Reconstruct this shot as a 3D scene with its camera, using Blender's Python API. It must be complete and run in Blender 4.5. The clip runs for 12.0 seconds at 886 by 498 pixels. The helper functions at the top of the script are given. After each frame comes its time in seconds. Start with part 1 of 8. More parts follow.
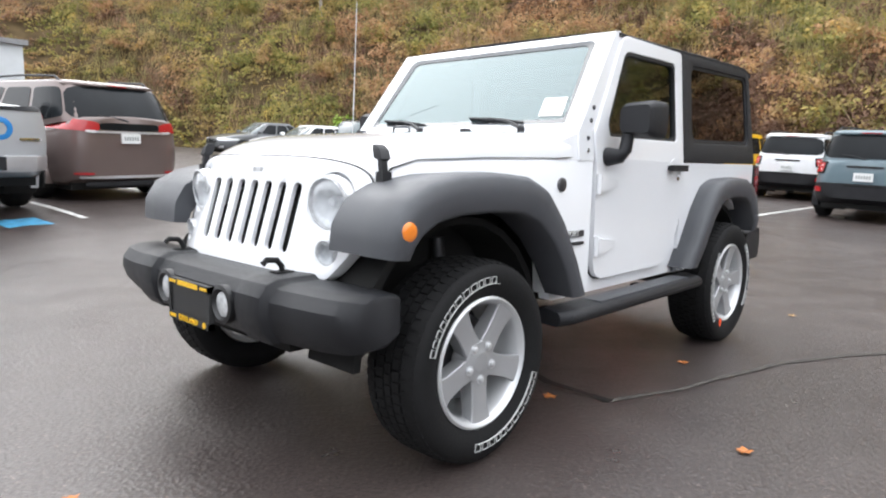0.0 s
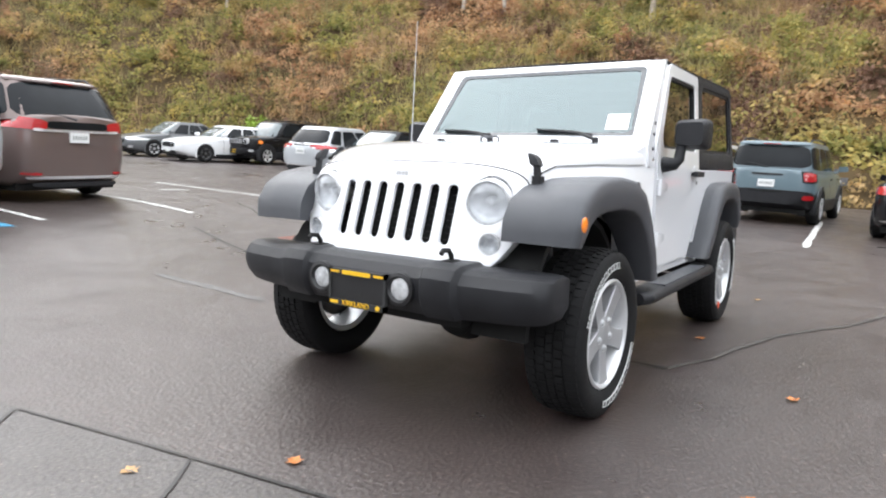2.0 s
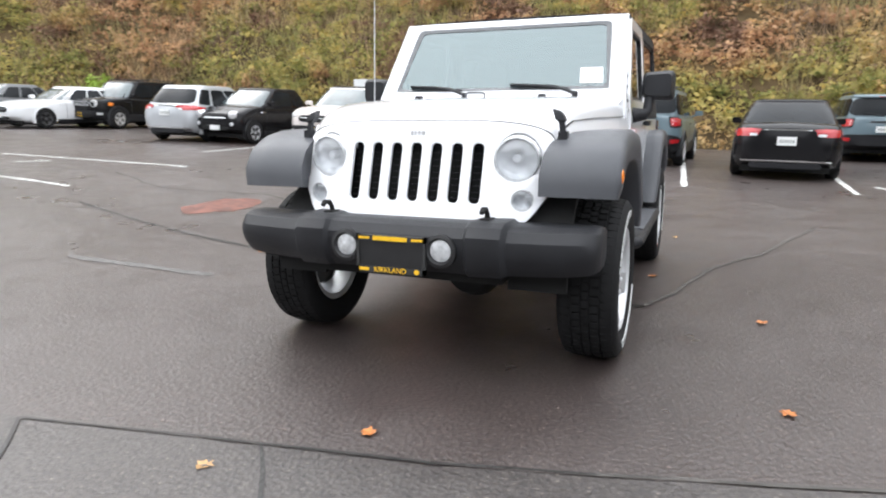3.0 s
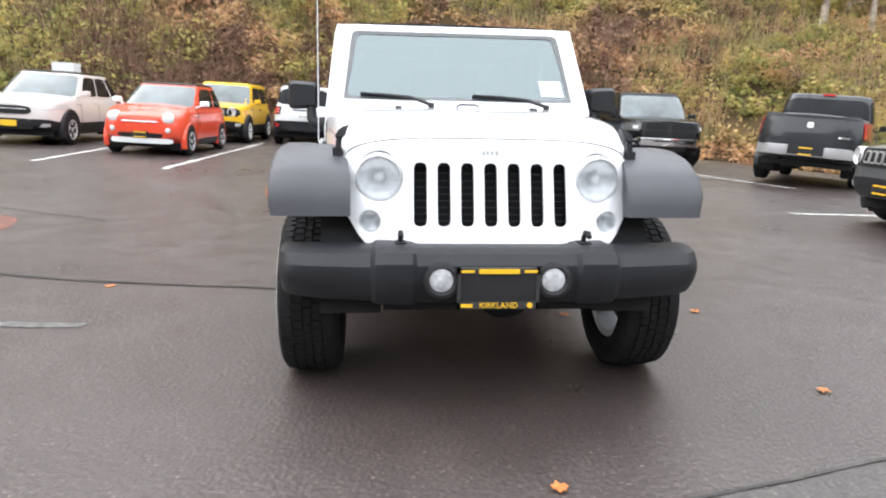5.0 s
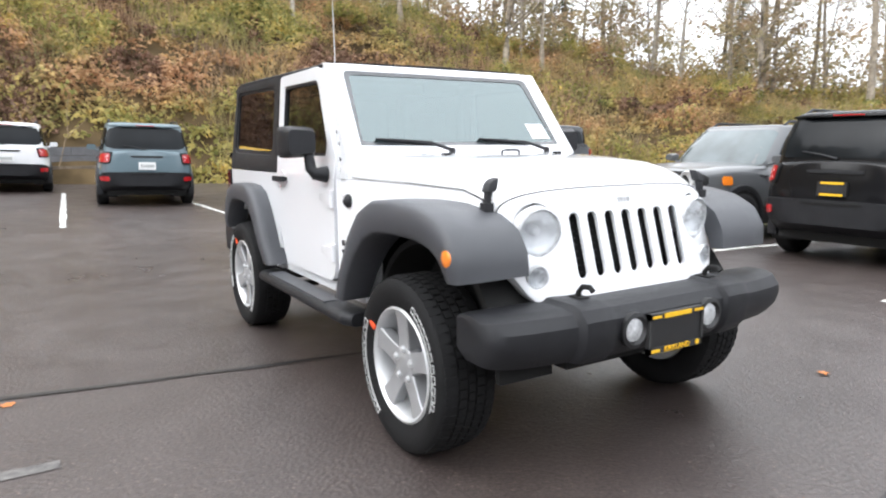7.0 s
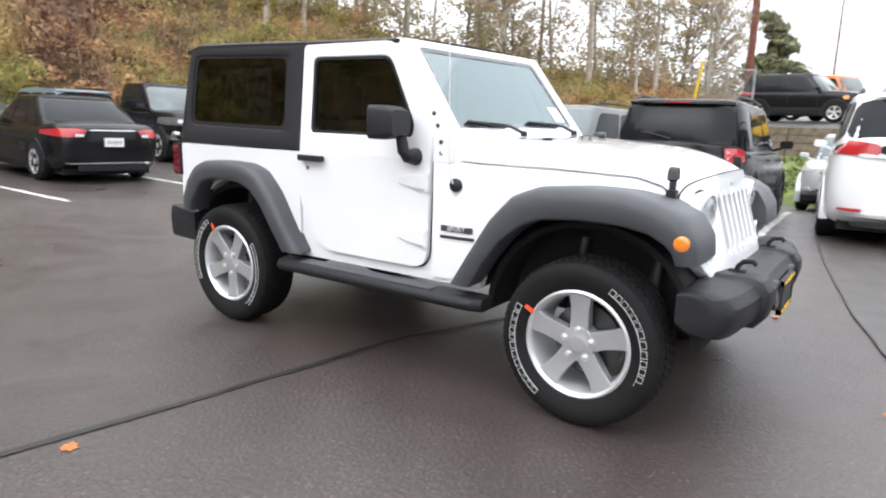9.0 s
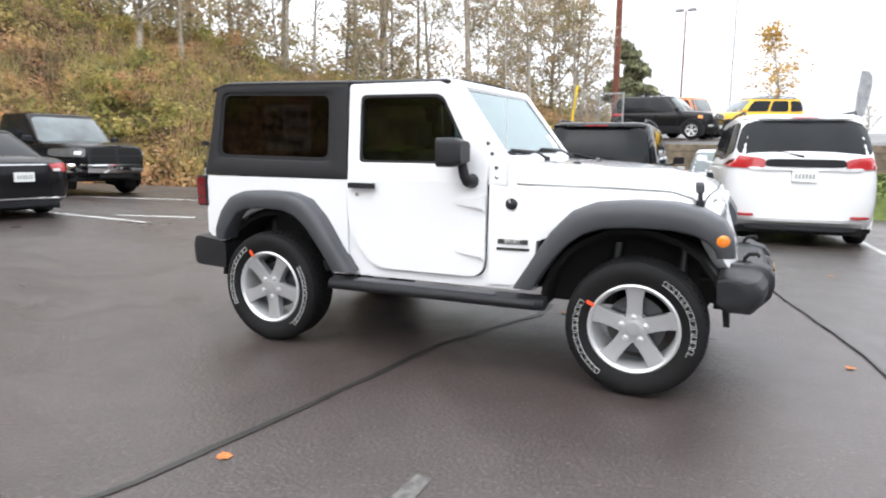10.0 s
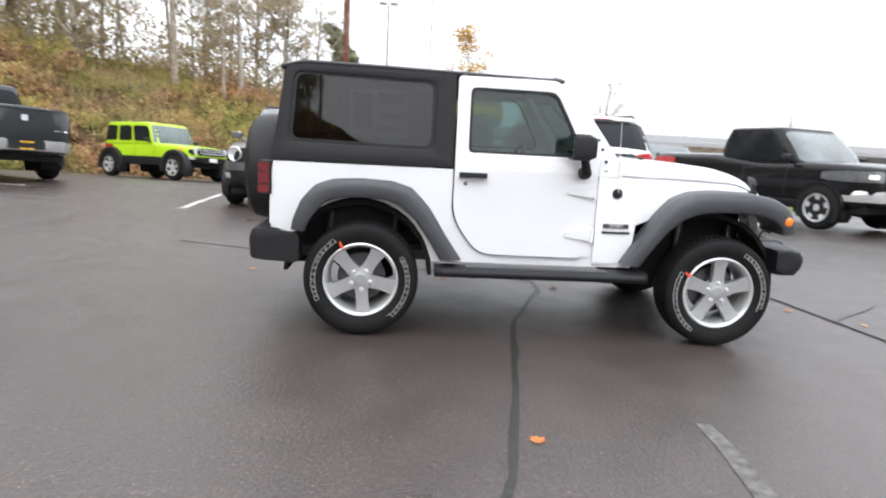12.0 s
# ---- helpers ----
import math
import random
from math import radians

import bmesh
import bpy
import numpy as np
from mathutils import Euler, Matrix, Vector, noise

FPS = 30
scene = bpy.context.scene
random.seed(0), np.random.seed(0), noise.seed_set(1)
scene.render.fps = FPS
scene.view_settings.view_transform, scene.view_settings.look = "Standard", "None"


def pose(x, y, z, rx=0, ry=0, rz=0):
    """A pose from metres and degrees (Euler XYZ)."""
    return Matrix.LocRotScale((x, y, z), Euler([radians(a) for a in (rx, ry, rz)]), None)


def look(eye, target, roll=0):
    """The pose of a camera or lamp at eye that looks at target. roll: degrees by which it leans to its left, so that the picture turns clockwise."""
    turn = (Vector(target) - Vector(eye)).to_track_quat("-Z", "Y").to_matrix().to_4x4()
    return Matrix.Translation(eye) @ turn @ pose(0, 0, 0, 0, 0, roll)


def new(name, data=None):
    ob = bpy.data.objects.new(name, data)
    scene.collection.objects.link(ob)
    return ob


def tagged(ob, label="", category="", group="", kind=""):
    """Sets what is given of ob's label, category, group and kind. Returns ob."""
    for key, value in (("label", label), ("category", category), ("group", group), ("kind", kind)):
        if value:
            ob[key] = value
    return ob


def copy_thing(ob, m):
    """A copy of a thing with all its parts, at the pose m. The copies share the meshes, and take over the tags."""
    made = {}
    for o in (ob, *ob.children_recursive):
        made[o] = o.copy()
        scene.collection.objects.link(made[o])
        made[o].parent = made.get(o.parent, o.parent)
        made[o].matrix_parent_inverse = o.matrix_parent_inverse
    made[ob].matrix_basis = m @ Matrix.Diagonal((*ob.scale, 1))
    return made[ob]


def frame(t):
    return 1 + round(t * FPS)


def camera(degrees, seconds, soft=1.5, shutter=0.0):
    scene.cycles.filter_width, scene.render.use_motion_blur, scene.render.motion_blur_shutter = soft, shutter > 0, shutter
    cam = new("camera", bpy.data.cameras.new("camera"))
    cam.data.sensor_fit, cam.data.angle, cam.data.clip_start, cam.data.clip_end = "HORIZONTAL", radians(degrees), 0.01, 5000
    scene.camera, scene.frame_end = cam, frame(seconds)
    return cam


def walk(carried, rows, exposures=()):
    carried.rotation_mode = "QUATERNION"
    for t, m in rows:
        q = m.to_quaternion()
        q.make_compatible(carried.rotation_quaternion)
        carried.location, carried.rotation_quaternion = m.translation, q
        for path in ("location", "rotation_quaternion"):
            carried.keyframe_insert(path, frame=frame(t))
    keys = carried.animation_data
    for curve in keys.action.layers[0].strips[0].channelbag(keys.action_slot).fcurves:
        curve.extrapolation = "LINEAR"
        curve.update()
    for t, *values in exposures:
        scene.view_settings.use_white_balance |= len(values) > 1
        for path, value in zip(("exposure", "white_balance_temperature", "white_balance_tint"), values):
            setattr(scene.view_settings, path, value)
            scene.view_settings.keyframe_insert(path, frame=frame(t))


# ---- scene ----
cam = camera(68.0, 12.0, soft=2.0, shutter=0.3)
PATH = [
    (0, (3.022, 2.331, 1.110), (1.567, 0.984, 0.840), 1.3),
    (0.5, (3.141, 2.285, 1.107), (1.688, 0.944, 0.803), 1.5),
    (1, (3.411, 2.210, 1.088), (1.966, 0.853, 0.820), 0.9),
    (1.5, (3.648, 2.050, 1.073), (2.119, 0.801, 0.752), 0.6),
    (2, (3.987, 1.836, 1.096), (2.339, 0.733, 0.843), 1.9),
    (2.5, (4.213, 1.552, 1.096), (2.475, 0.621, 0.762), 0.5),
    (4.5, (4.399, -0.034, 1.173), (2.427, -0.046, 0.842), 1.1),
    (5, (4.300, -0.442, 1.198), (2.348, -0.259, 0.803), 1.1),
    (5.5, (4.141, -0.874, 1.236), (2.207, -0.527, 0.859), 0.7),
    (6, (3.983, -1.273, 1.253), (2.152, -0.592, 0.822), 0.6),
    (6.5, (3.758, -1.654, 1.258), (1.995, -0.779, 0.901), -0.8),
    (8.5, (2.750, -3.241, 1.350), (1.454, -1.764, 0.973), 3.3),
    (9, (2.310, -3.454, 1.354), (1.179, -1.854, 0.953), 1.4),
    (9.5, (2.092, -3.940, 1.399), (1.160, -2.200, 1.072), 1.0),
    (10, (1.676, -4.400, 1.385), (0.868, -2.600, 1.054), 0.2),
    (10.5, (1.039, -4.789, 1.386), (0.475, -2.890, 1.108), 3.1),
    (11, (0.386, -4.955, 1.373), (0.004, -3.017, 1.057), 3.1),
    (11.5, (-0.308, -5.023, 1.350), (-0.470, -3.052, 1.048), 3.2),
    (12, (-0.991, -5.091, 1.378), (-0.847, -3.129, 1.019), 3.1),
]
# the clip's camera opens up a little in front of the vehicle
EXPO = [(0, 0.70), (1, 0.77), (2, 0.80), (2.5, 0.70), (4.5, 0.88), (6.0, 0.86), (8.5, 0.68), (10.5, 0.66), (12, 0.59)]
walk(cam, [(t, look(eye, target, roll)) for t, eye, target, roll in PATH], EXPO)

from mathutils import geometry

# ---- world and light: overcast autumn day ----
world = bpy.data.worlds.new("overcast_sky")
scene.world = world
world.use_nodes = True
wn, wl = world.node_tree.nodes, world.node_tree.links
sky = wn.new("ShaderNodeTexSky")
sky.sky_type = 'NISHITA'
sky.sun_disc = False
sky.sun_elevation = radians(42)
sky.sun_rotation = radians(200)
sky.air_density, sky.dust_density, sky.ozone_density = 1.0, 8.0, 1.0
dull = wn.new("ShaderNodeHueSaturation")
dull.inputs["Saturation"].default_value = 0.12
wl.new(sky.outputs[0], dull.inputs["Color"])
cloud = wn.new("ShaderNodeMix")
cloud.data_type = 'RGBA'
cloud.inputs["Factor"].default_value = 0.8
cloud.inputs["B"].default_value = (8.9, 9.3, 10.0, 1)
wl.new(dull.outputs[0], cloud.inputs["A"])
# an overcast sky is brightest overhead and falls off to the horizon
dome, rise, fall = wn.new("ShaderNodeTexCoord"), wn.new("ShaderNodeSeparateXYZ"), wn.new("ShaderNodeMapRange")
wl.new(dome.outputs["Generated"], rise.inputs[0])
wl.new(rise.outputs["Z"], fall.inputs["Value"])
fall.inputs["From Min"].default_value, fall.inputs["From Max"].default_value = 0.0, 1.0
fall.inputs["To Min"].default_value, fall.inputs["To Max"].default_value = 0.80, 1.50
grade = wn.new("ShaderNodeMix")
grade.data_type, grade.blend_type = 'RGBA', 'MULTIPLY'
grade.inputs["Factor"].default_value = 1.0
wl.new(cloud.outputs["Result"], grade.inputs["A"])
wl.new(fall.outputs["Result"], grade.inputs["B"])
wl.new(grade.outputs["Result"], wn["Background"].inputs["Color"])
wn["Background"].inputs["Strength"].default_value = 0.15

sun = new("sun", bpy.data.lights.new("sun", 'SUN'))
sun.data.energy, sun.data.angle, sun.data.color = 0.9, radians(150), (1.0, 0.97, 0.93)
sun.matrix_world = look((0, 0, 30), (5, 10, 0))

# ---- material kit ----
def nodes_of(name):
    m = bpy.data.materials.new(name)
    m.use_nodes = True
    return m, m.node_tree.nodes, m.node_tree.links, m.node_tree.nodes["Principled BSDF"]


def plain(name, col, rough=0.5, metal=0.0, coat=0.0, vary=0.06, scale=6.0, bump=0.0, bscale=60.0, emit=None, spec=0.5):
    """A surface with slight mottling and optional fine relief."""
    m, n, l, b = nodes_of(name)
    tc = n.new("ShaderNodeTexCoord")
    nz = n.new("ShaderNodeTexNoise")
    nz.inputs["Scale"].default_value, nz.inputs["Detail"].default_value = scale, 6
    l.new(tc.outputs["Object"], nz.inputs["Vector"])
    ramp = n.new("ShaderNodeValToRGB")
    lo, hi = [max(0, c * (1 - vary)) for c in col], [min(1, c * (1 + vary)) for c in col]
    ramp.color_ramp.elements[0].color, ramp.color_ramp.elements[1].color = (*lo, 1), (*hi, 1)
    ramp.color_ramp.elements[0].position, ramp.color_ramp.elements[1].position = 0.3, 0.7
    l.new(nz.outputs["Fac"], ramp.inputs["Fac"])
    l.new(ramp.outputs["Color"], b.inputs["Base Color"])
    mr = n.new("ShaderNodeMapRange")
    mr.inputs["To Min"].default_value, mr.inputs["To Max"].default_value = max(0.02, rough * 0.85), min(1, rough * 1.15)
    l.new(nz.outputs["Fac"], mr.inputs["Value"])
    l.new(mr.outputs["Result"], b.inputs["Roughness"])
    b.inputs["Metallic"].default_value = metal
    b.inputs["Coat Weight"].default_value = coat
    b.inputs["Coat Roughness"].default_value = 0.04
    b.inputs["Specular IOR Level"].default_value = spec
    if bump:
        n2 = n.new("ShaderNodeTexNoise")
        n2.inputs["Scale"].default_value, n2.inputs["Detail"].default_value = bscale, 4
        l.new(tc.outputs["Object"], n2.inputs["Vector"])
        bp = n.new("ShaderNodeBump")
        bp.inputs["Strength"].default_value, bp.inputs["Distance"].default_value = bump, 0.01
        l.new(n2.outputs["Fac"], bp.inputs["Height"])
        l.new(bp.outputs["Normal"], b.inputs["Normal"])
    if emit:
        b.inputs["Emission Color"].default_value = (*emit[:3], 1)
        b.inputs["Emission Strength"].default_value = emit[3]
    return m


def glass(name, tint, head_on=0.05, rough=0.01, sheen=(1, 1, 1)):
    """Thin pane: tinted see-through, with gloss that grows towards grazing view."""
    m, n, l, b = nodes_of(name)
    n.remove(b)
    tr, gl, mx, lw = n.new("ShaderNodeBsdfTransparent"), n.new("ShaderNodeBsdfGlossy"), n.new("ShaderNodeMixShader"), n.new("ShaderNodeLayerWeight")
    lw.inputs["Blend"].default_value = 0.5
    pw, ma = n.new("ShaderNodeMath"), n.new("ShaderNodeMath")
    pw.operation, ma.operation = 'POWER', 'MULTIPLY_ADD'
    pw.inputs[1].default_value = 4.0
    ma.inputs[1].default_value, ma.inputs[2].default_value = 1 - head_on, head_on
    l.new(lw.outputs["Facing"], pw.inputs[0]); l.new(pw.outputs[0], ma.inputs[0])
    tr.inputs["Color"].default_value = (*tint, 1)
    gl.inputs["Roughness"].default_value = rough
    gl.inputs["Color"].default_value = (*sheen, 1)
    l.new(ma.outputs[0], mx.inputs[0]); l.new(tr.outputs[0], mx.inputs[1]); l.new(gl.outputs[0], mx.inputs[2])
    l.new(mx.outputs[0], n["Material Output"].inputs["Surface"])
    return m


WHITE = plain("white_paint", (0.80, 0.81, 0.83), 0.32, coat=1.0, vary=0.015, scale=2)
TRIM = plain("textured_black_plastic", (0.017, 0.0175, 0.020), 0.46, vary=0.15, scale=9, bump=0.25, bscale=420, spec=0.3)
FLARE = plain("grey_black_plastic", (0.064, 0.067, 0.075), 0.42, vary=0.10, scale=5, bump=0.2, bscale=420, spec=0.45)
HARDTOP = plain("black_hardtop", (0.020, 0.020, 0.022), 0.55, vary=0.12, scale=5, bump=0.2, bscale=500, spec=0.28)
RUBBER = plain("tyre_rubber", (0.0095, 0.0095, 0.010), 0.72, vary=0.25, scale=18, bump=0.2, bscale=120, spec=0.22)
ALLOY = plain("silver_alloy", (0.66, 0.67, 0.68), 0.40, metal=0.55, vary=0.05, scale=12)
ALLOY_DARK = plain("dark_alloy", (0.10, 0.10, 0.105), 0.35, metal=0.7, vary=0.1, scale=12)
CHROME = plain("chrome", (0.80, 0.80, 0.80), 0.08, metal=1.0, vary=0.03)
UNDER = plain("underbody_black", (0.006, 0.006, 0.006), 0.85, vary=0.3, scale=7)
SEAM = plain("panel_gap", (0.03, 0.03, 0.03), 0.8, vary=0.2)
SEAT = plain("dark_seat_cloth", (0.03, 0.03, 0.032), 0.9, vary=0.2, scale=40, bump=0.3, bscale=300)
LETTER = plain("white_tyre_lettering", (0.55, 0.56, 0.55), 0.6, vary=0.15, scale=60)
GLASS_FRONT = glass("windscreen_glass", (0.30, 0.38, 0.39), 0.165, sheen=(0.84, 0.95, 0.96))
GLASS_DOOR = glass("door_glass", (0.50, 0.61, 0.59), 0.04)
GLASS_TINT = glass("privacy_glass", (0.20, 0.20, 0.21), 0.04)
LENS = glass("clear_lens", (0.95, 0.96, 0.97), 0.07)
AMBER = plain("amber_lens", (0.85, 0.23, 0.02), 0.15, coat=0.8, vary=0.08, scale=50)
RED_LENS = plain("red_lens", (0.42, 0.018, 0.022), 0.12, coat=0.9, vary=0.12, scale=60)
RED_DARK = plain("dark_red_lens", (0.14, 0.008, 0.012), 0.12, coat=0.9, vary=0.15, scale=60)
REFLECTOR = plain("lamp_reflector", (0.72, 0.73, 0.74), 0.30, metal=0.45, vary=0.15, scale=60, bump=0.4, bscale=80)
LAMP_BOWL = plain("head_lamp_bowl", (0.90, 0.91, 0.92), 0.25, metal=0.15, vary=0.12, scale=30, bump=0.5, bscale=30)
LAMP_GREY = plain("grey_lamp_lens", (0.56, 0.57, 0.58), 0.16, metal=0.1, coat=0.6, vary=0.3, scale=40, bump=0.4, bscale=60)
SPOKE = plain("matt_silver_spoke", (0.42, 0.425, 0.435), 0.42, metal=0.5, vary=0.04, scale=12)
YELLOW = plain("yellow_print", (0.85, 0.50, 0.02), 0.45, vary=0.08, scale=40)
PAPER = plain("white_paper", (0.75, 0.76, 0.75), 0.7, vary=0.04, scale=30)
PAPER_GREY = plain("printed_paper", (0.32, 0.34, 0.33), 0.7, vary=0.1, scale=60)
PLATE_BLACK = plain("plate_black", (0.015, 0.015, 0.016), 0.45, vary=0.2, scale=20)
ORANGE_TAG = plain("red_orange_tag", (0.85, 0.10, 0.03), 0.5, vary=0.08)
DARKGLASS = plain("dark_car_glass", (0.012, 0.014, 0.016), 0.06, vary=0.3, scale=1.5, spec=0.16)
# pale base colour stands in for sky reflected in parked cars' windscreens
SKYGLASS = plain("pale_car_glass", (0.09, 0.115, 0.12), 0.06, vary=0.5, scale=1.2, coat=0.3, spec=0.7)

# ---- mesh kit ----
def part(name, bm, material, parent=None, label="", smooth=38, m=None):
    """Link a bmesh as one mesh object, under a thing or part."""
    bmesh.ops.recalc_face_normals(bm, faces=bm.faces)
    if smooth:
        lim = radians(smooth)
        for f in bm.faces:
            f.smooth = True
        for e in bm.edges:
            if len(e.link_faces) == 2 and e.calc_face_angle(0.0) > lim:
                e.smooth = False
    me = bpy.data.meshes.new(name)
    bm.to_mesh(me)
    bm.free()
    me.materials.append(material)
    ob = new(name, me)
    if parent is not None:
        ob.parent = parent
    if m is not None:
        ob.matrix_basis = m
    if label:
        ob["label"] = label
    return ob


def thing(name, m, label, category, group="", kind=""):
    ob = new(name)
    ob.matrix_basis = m
    return tagged(ob, label, category, group, kind)


def bev(bm, w, seg=2, ang=25):
    es = [e for e in bm.edges if len(e.link_faces) == 2 and e.calc_face_angle(0.0) > radians(ang)]
    if es and w > 0:
        bmesh.ops.bevel(bm, geom=es, offset=w, segments=seg, profile=0.5, affect='EDGES', clamp_overlap=True)


def box(bm, x0, x1, y0, y1, z0, z1):
    v = [bm.verts.new((x, y, z)) for x in (x0, x1) for y in (y0, y1) for z in (z0, z1)]
    for f in ((0, 1, 3, 2), (4, 6, 7, 5), (0, 4, 5, 1), (2, 3, 7, 6), (0, 2, 6, 4), (1, 5, 7, 3)):
        bm.faces.new([v[i] for i in f])
    return v


def boxed(x0, x1, y0, y1, z0, z1, w=0.01, seg=2):
    bm = bmesh.new()
    box(bm, x0, x1, y0, y1, z0, z1)
    bev(bm, w, seg)
    return bm


def loft(bm, rings, closed=True, caps=True):
    """Skin over rings of points with equal counts."""
    vs = [[bm.verts.new(p) for p in r] for r in rings]
    n = len(rings[0])
    for a, b in zip(vs, vs[1:]):
        for i in range(n if closed else n - 1):
            j = (i + 1) % n
            bm.faces.new((a[i], a[j], b[j], b[i]))
    if caps and closed:
        bm.faces.new(vs[0][::-1])
        bm.faces.new(vs[-1])
    return vs


def prism(bm, pts, y0, y1):
    """Extrude an (x, z) outline from y0 to y1."""
    return loft(bm, [[(x, y0, z) for x, z in pts], [(x, y1, z) for x, z in pts]])


def rounded(pts, r, k=4):
    """Round an outline's corners; r: one radius, or one for each corner."""
    out, n = [], len(pts)
    for i, p in enumerate(pts):
        q = r[i] if isinstance(r, (list, tuple)) else r
        p, a, b = Vector(p), Vector(pts[i - 1]), Vector(pts[(i + 1) % n])
        da, db = (a - p), (b - p)
        q = min(q, da.length * 0.48, db.length * 0.48)
        s, e = p + da.normalized() * q, p + db.normalized() * q
        for j in range(k + 1):
            t = j / k
            out.append(tuple((1 - t) ** 2 * s + 2 * t * (1 - t) * p + t * t * e))
    return out


def framed(bm, outer, inner, y0, y1):
    """A panel with a hole: outer and inner (x, z) outlines with equal counts."""
    loft(bm, [[(x, y0, z) for x, z in outer], [(x, y1, z) for x, z in outer],
              [(x, y1, z) for x, z in inner], [(x, y0, z) for x, z in inner], [(x, y0, z) for x, z in outer]], caps=False)
    bmesh.ops.remove_doubles(bm, verts=bm.verts, dist=1e-5)


def lathe(bm, prof, seg=32, axis='y', c=(0, 0, 0)):
    """Turn a profile of (radius, offset) round an axis; open ends are capped when their radius is above zero."""
    rings = []
    for r, o in prof:
        ring = []
        for i in range(seg):
            a = 2 * math.pi * i / seg
            u, v = r * math.cos(a), r * math.sin(a)
            p = {'y': (u, o, v), 'x': (o, u, v), 'z': (u, v, o)}[axis]
            ring.append((p[0] + c[0], p[1] + c[1], p[2] + c[2]))
        rings.append(ring)
    return loft(bm, rings, caps=False)


def tube(bm, path, r, seg=10):
    """A round bar along a path; r: one radius or one for each point."""
    path = [Vector(p) for p in path]
    rings = []
    for i, p in enumerate(path):
        d = (path[min(i + 1, len(path) - 1)] - path[max(i - 1, 0)]).normalized()
        u = d.cross(Vector((0, 0, 1)))
        if u.length < 0.05:
            u = d.cross(Vector((1, 0, 0)))
        u.normalize()
        v = d.cross(u)
        q = r[i] if isinstance(r, (list, tuple)) else r
        rings.append([tuple(p + q * (math.cos(2 * math.pi * k / seg) * u + math.sin(2 * math.pi * k / seg) * v)) for k in range(seg)])
    loft(bm, rings)


def flip(bm):
    for v in bm.verts:
        v.co.y = -v.co.y
    return bm


def lean(bm, base=1.125, slope=0.09):
    """Tumblehome: draw in what stands above the belt line."""
    for v in bm.verts:
        if v.co.z > base:
            v.co.y -= math.copysign((v.co.z - base) * slope, v.co.y)
    return bm


def words(text, size, material, parent, m, name, depth=0.002):
    """Raised letters as one mesh, centred on m's origin, reading along its x with y up."""
    cu = bpy.data.curves.new(name, 'FONT')
    cu.body, cu.size, cu.extrude, cu.align_x, cu.align_y = text, size, depth, 'CENTER', 'CENTER'
    tmp = bpy.data.objects.new("tmp", cu)
    me = bpy.data.meshes.new_from_object(tmp)
    bpy.data.objects.remove(tmp)
    bpy.data.curves.remove(cu)
    me.materials.append(material)
    ob = new(name, me)
    ob.parent = parent
    ob.matrix_basis = m
    return ob


def smooth_step(a, b, x):
    t = min(1, max(0, (x - a) / (b - a)))
    return t * t * (3 - 2 * t)


def lot_z(x, y):
    """Height of the paved lot: level where the vehicle stands, rising towards -y and gently to -x, falling to +y."""
    r = math.hypot(x, y)
    across = 0.04 * y if y < 0 else 0.02 * min(y, 9.0) + 0.08 * max(0.0, y - 9.0)
    return (-0.012 * min(x, 0.0) - across) * smooth_step(3.0, 9.0, r)


# ---- the white two-door off-roader ----
hero = thing("off_road_vehicle", pose(0, 0, 0), "white two-door off-roader with black hardtop and black fender flares", "car")


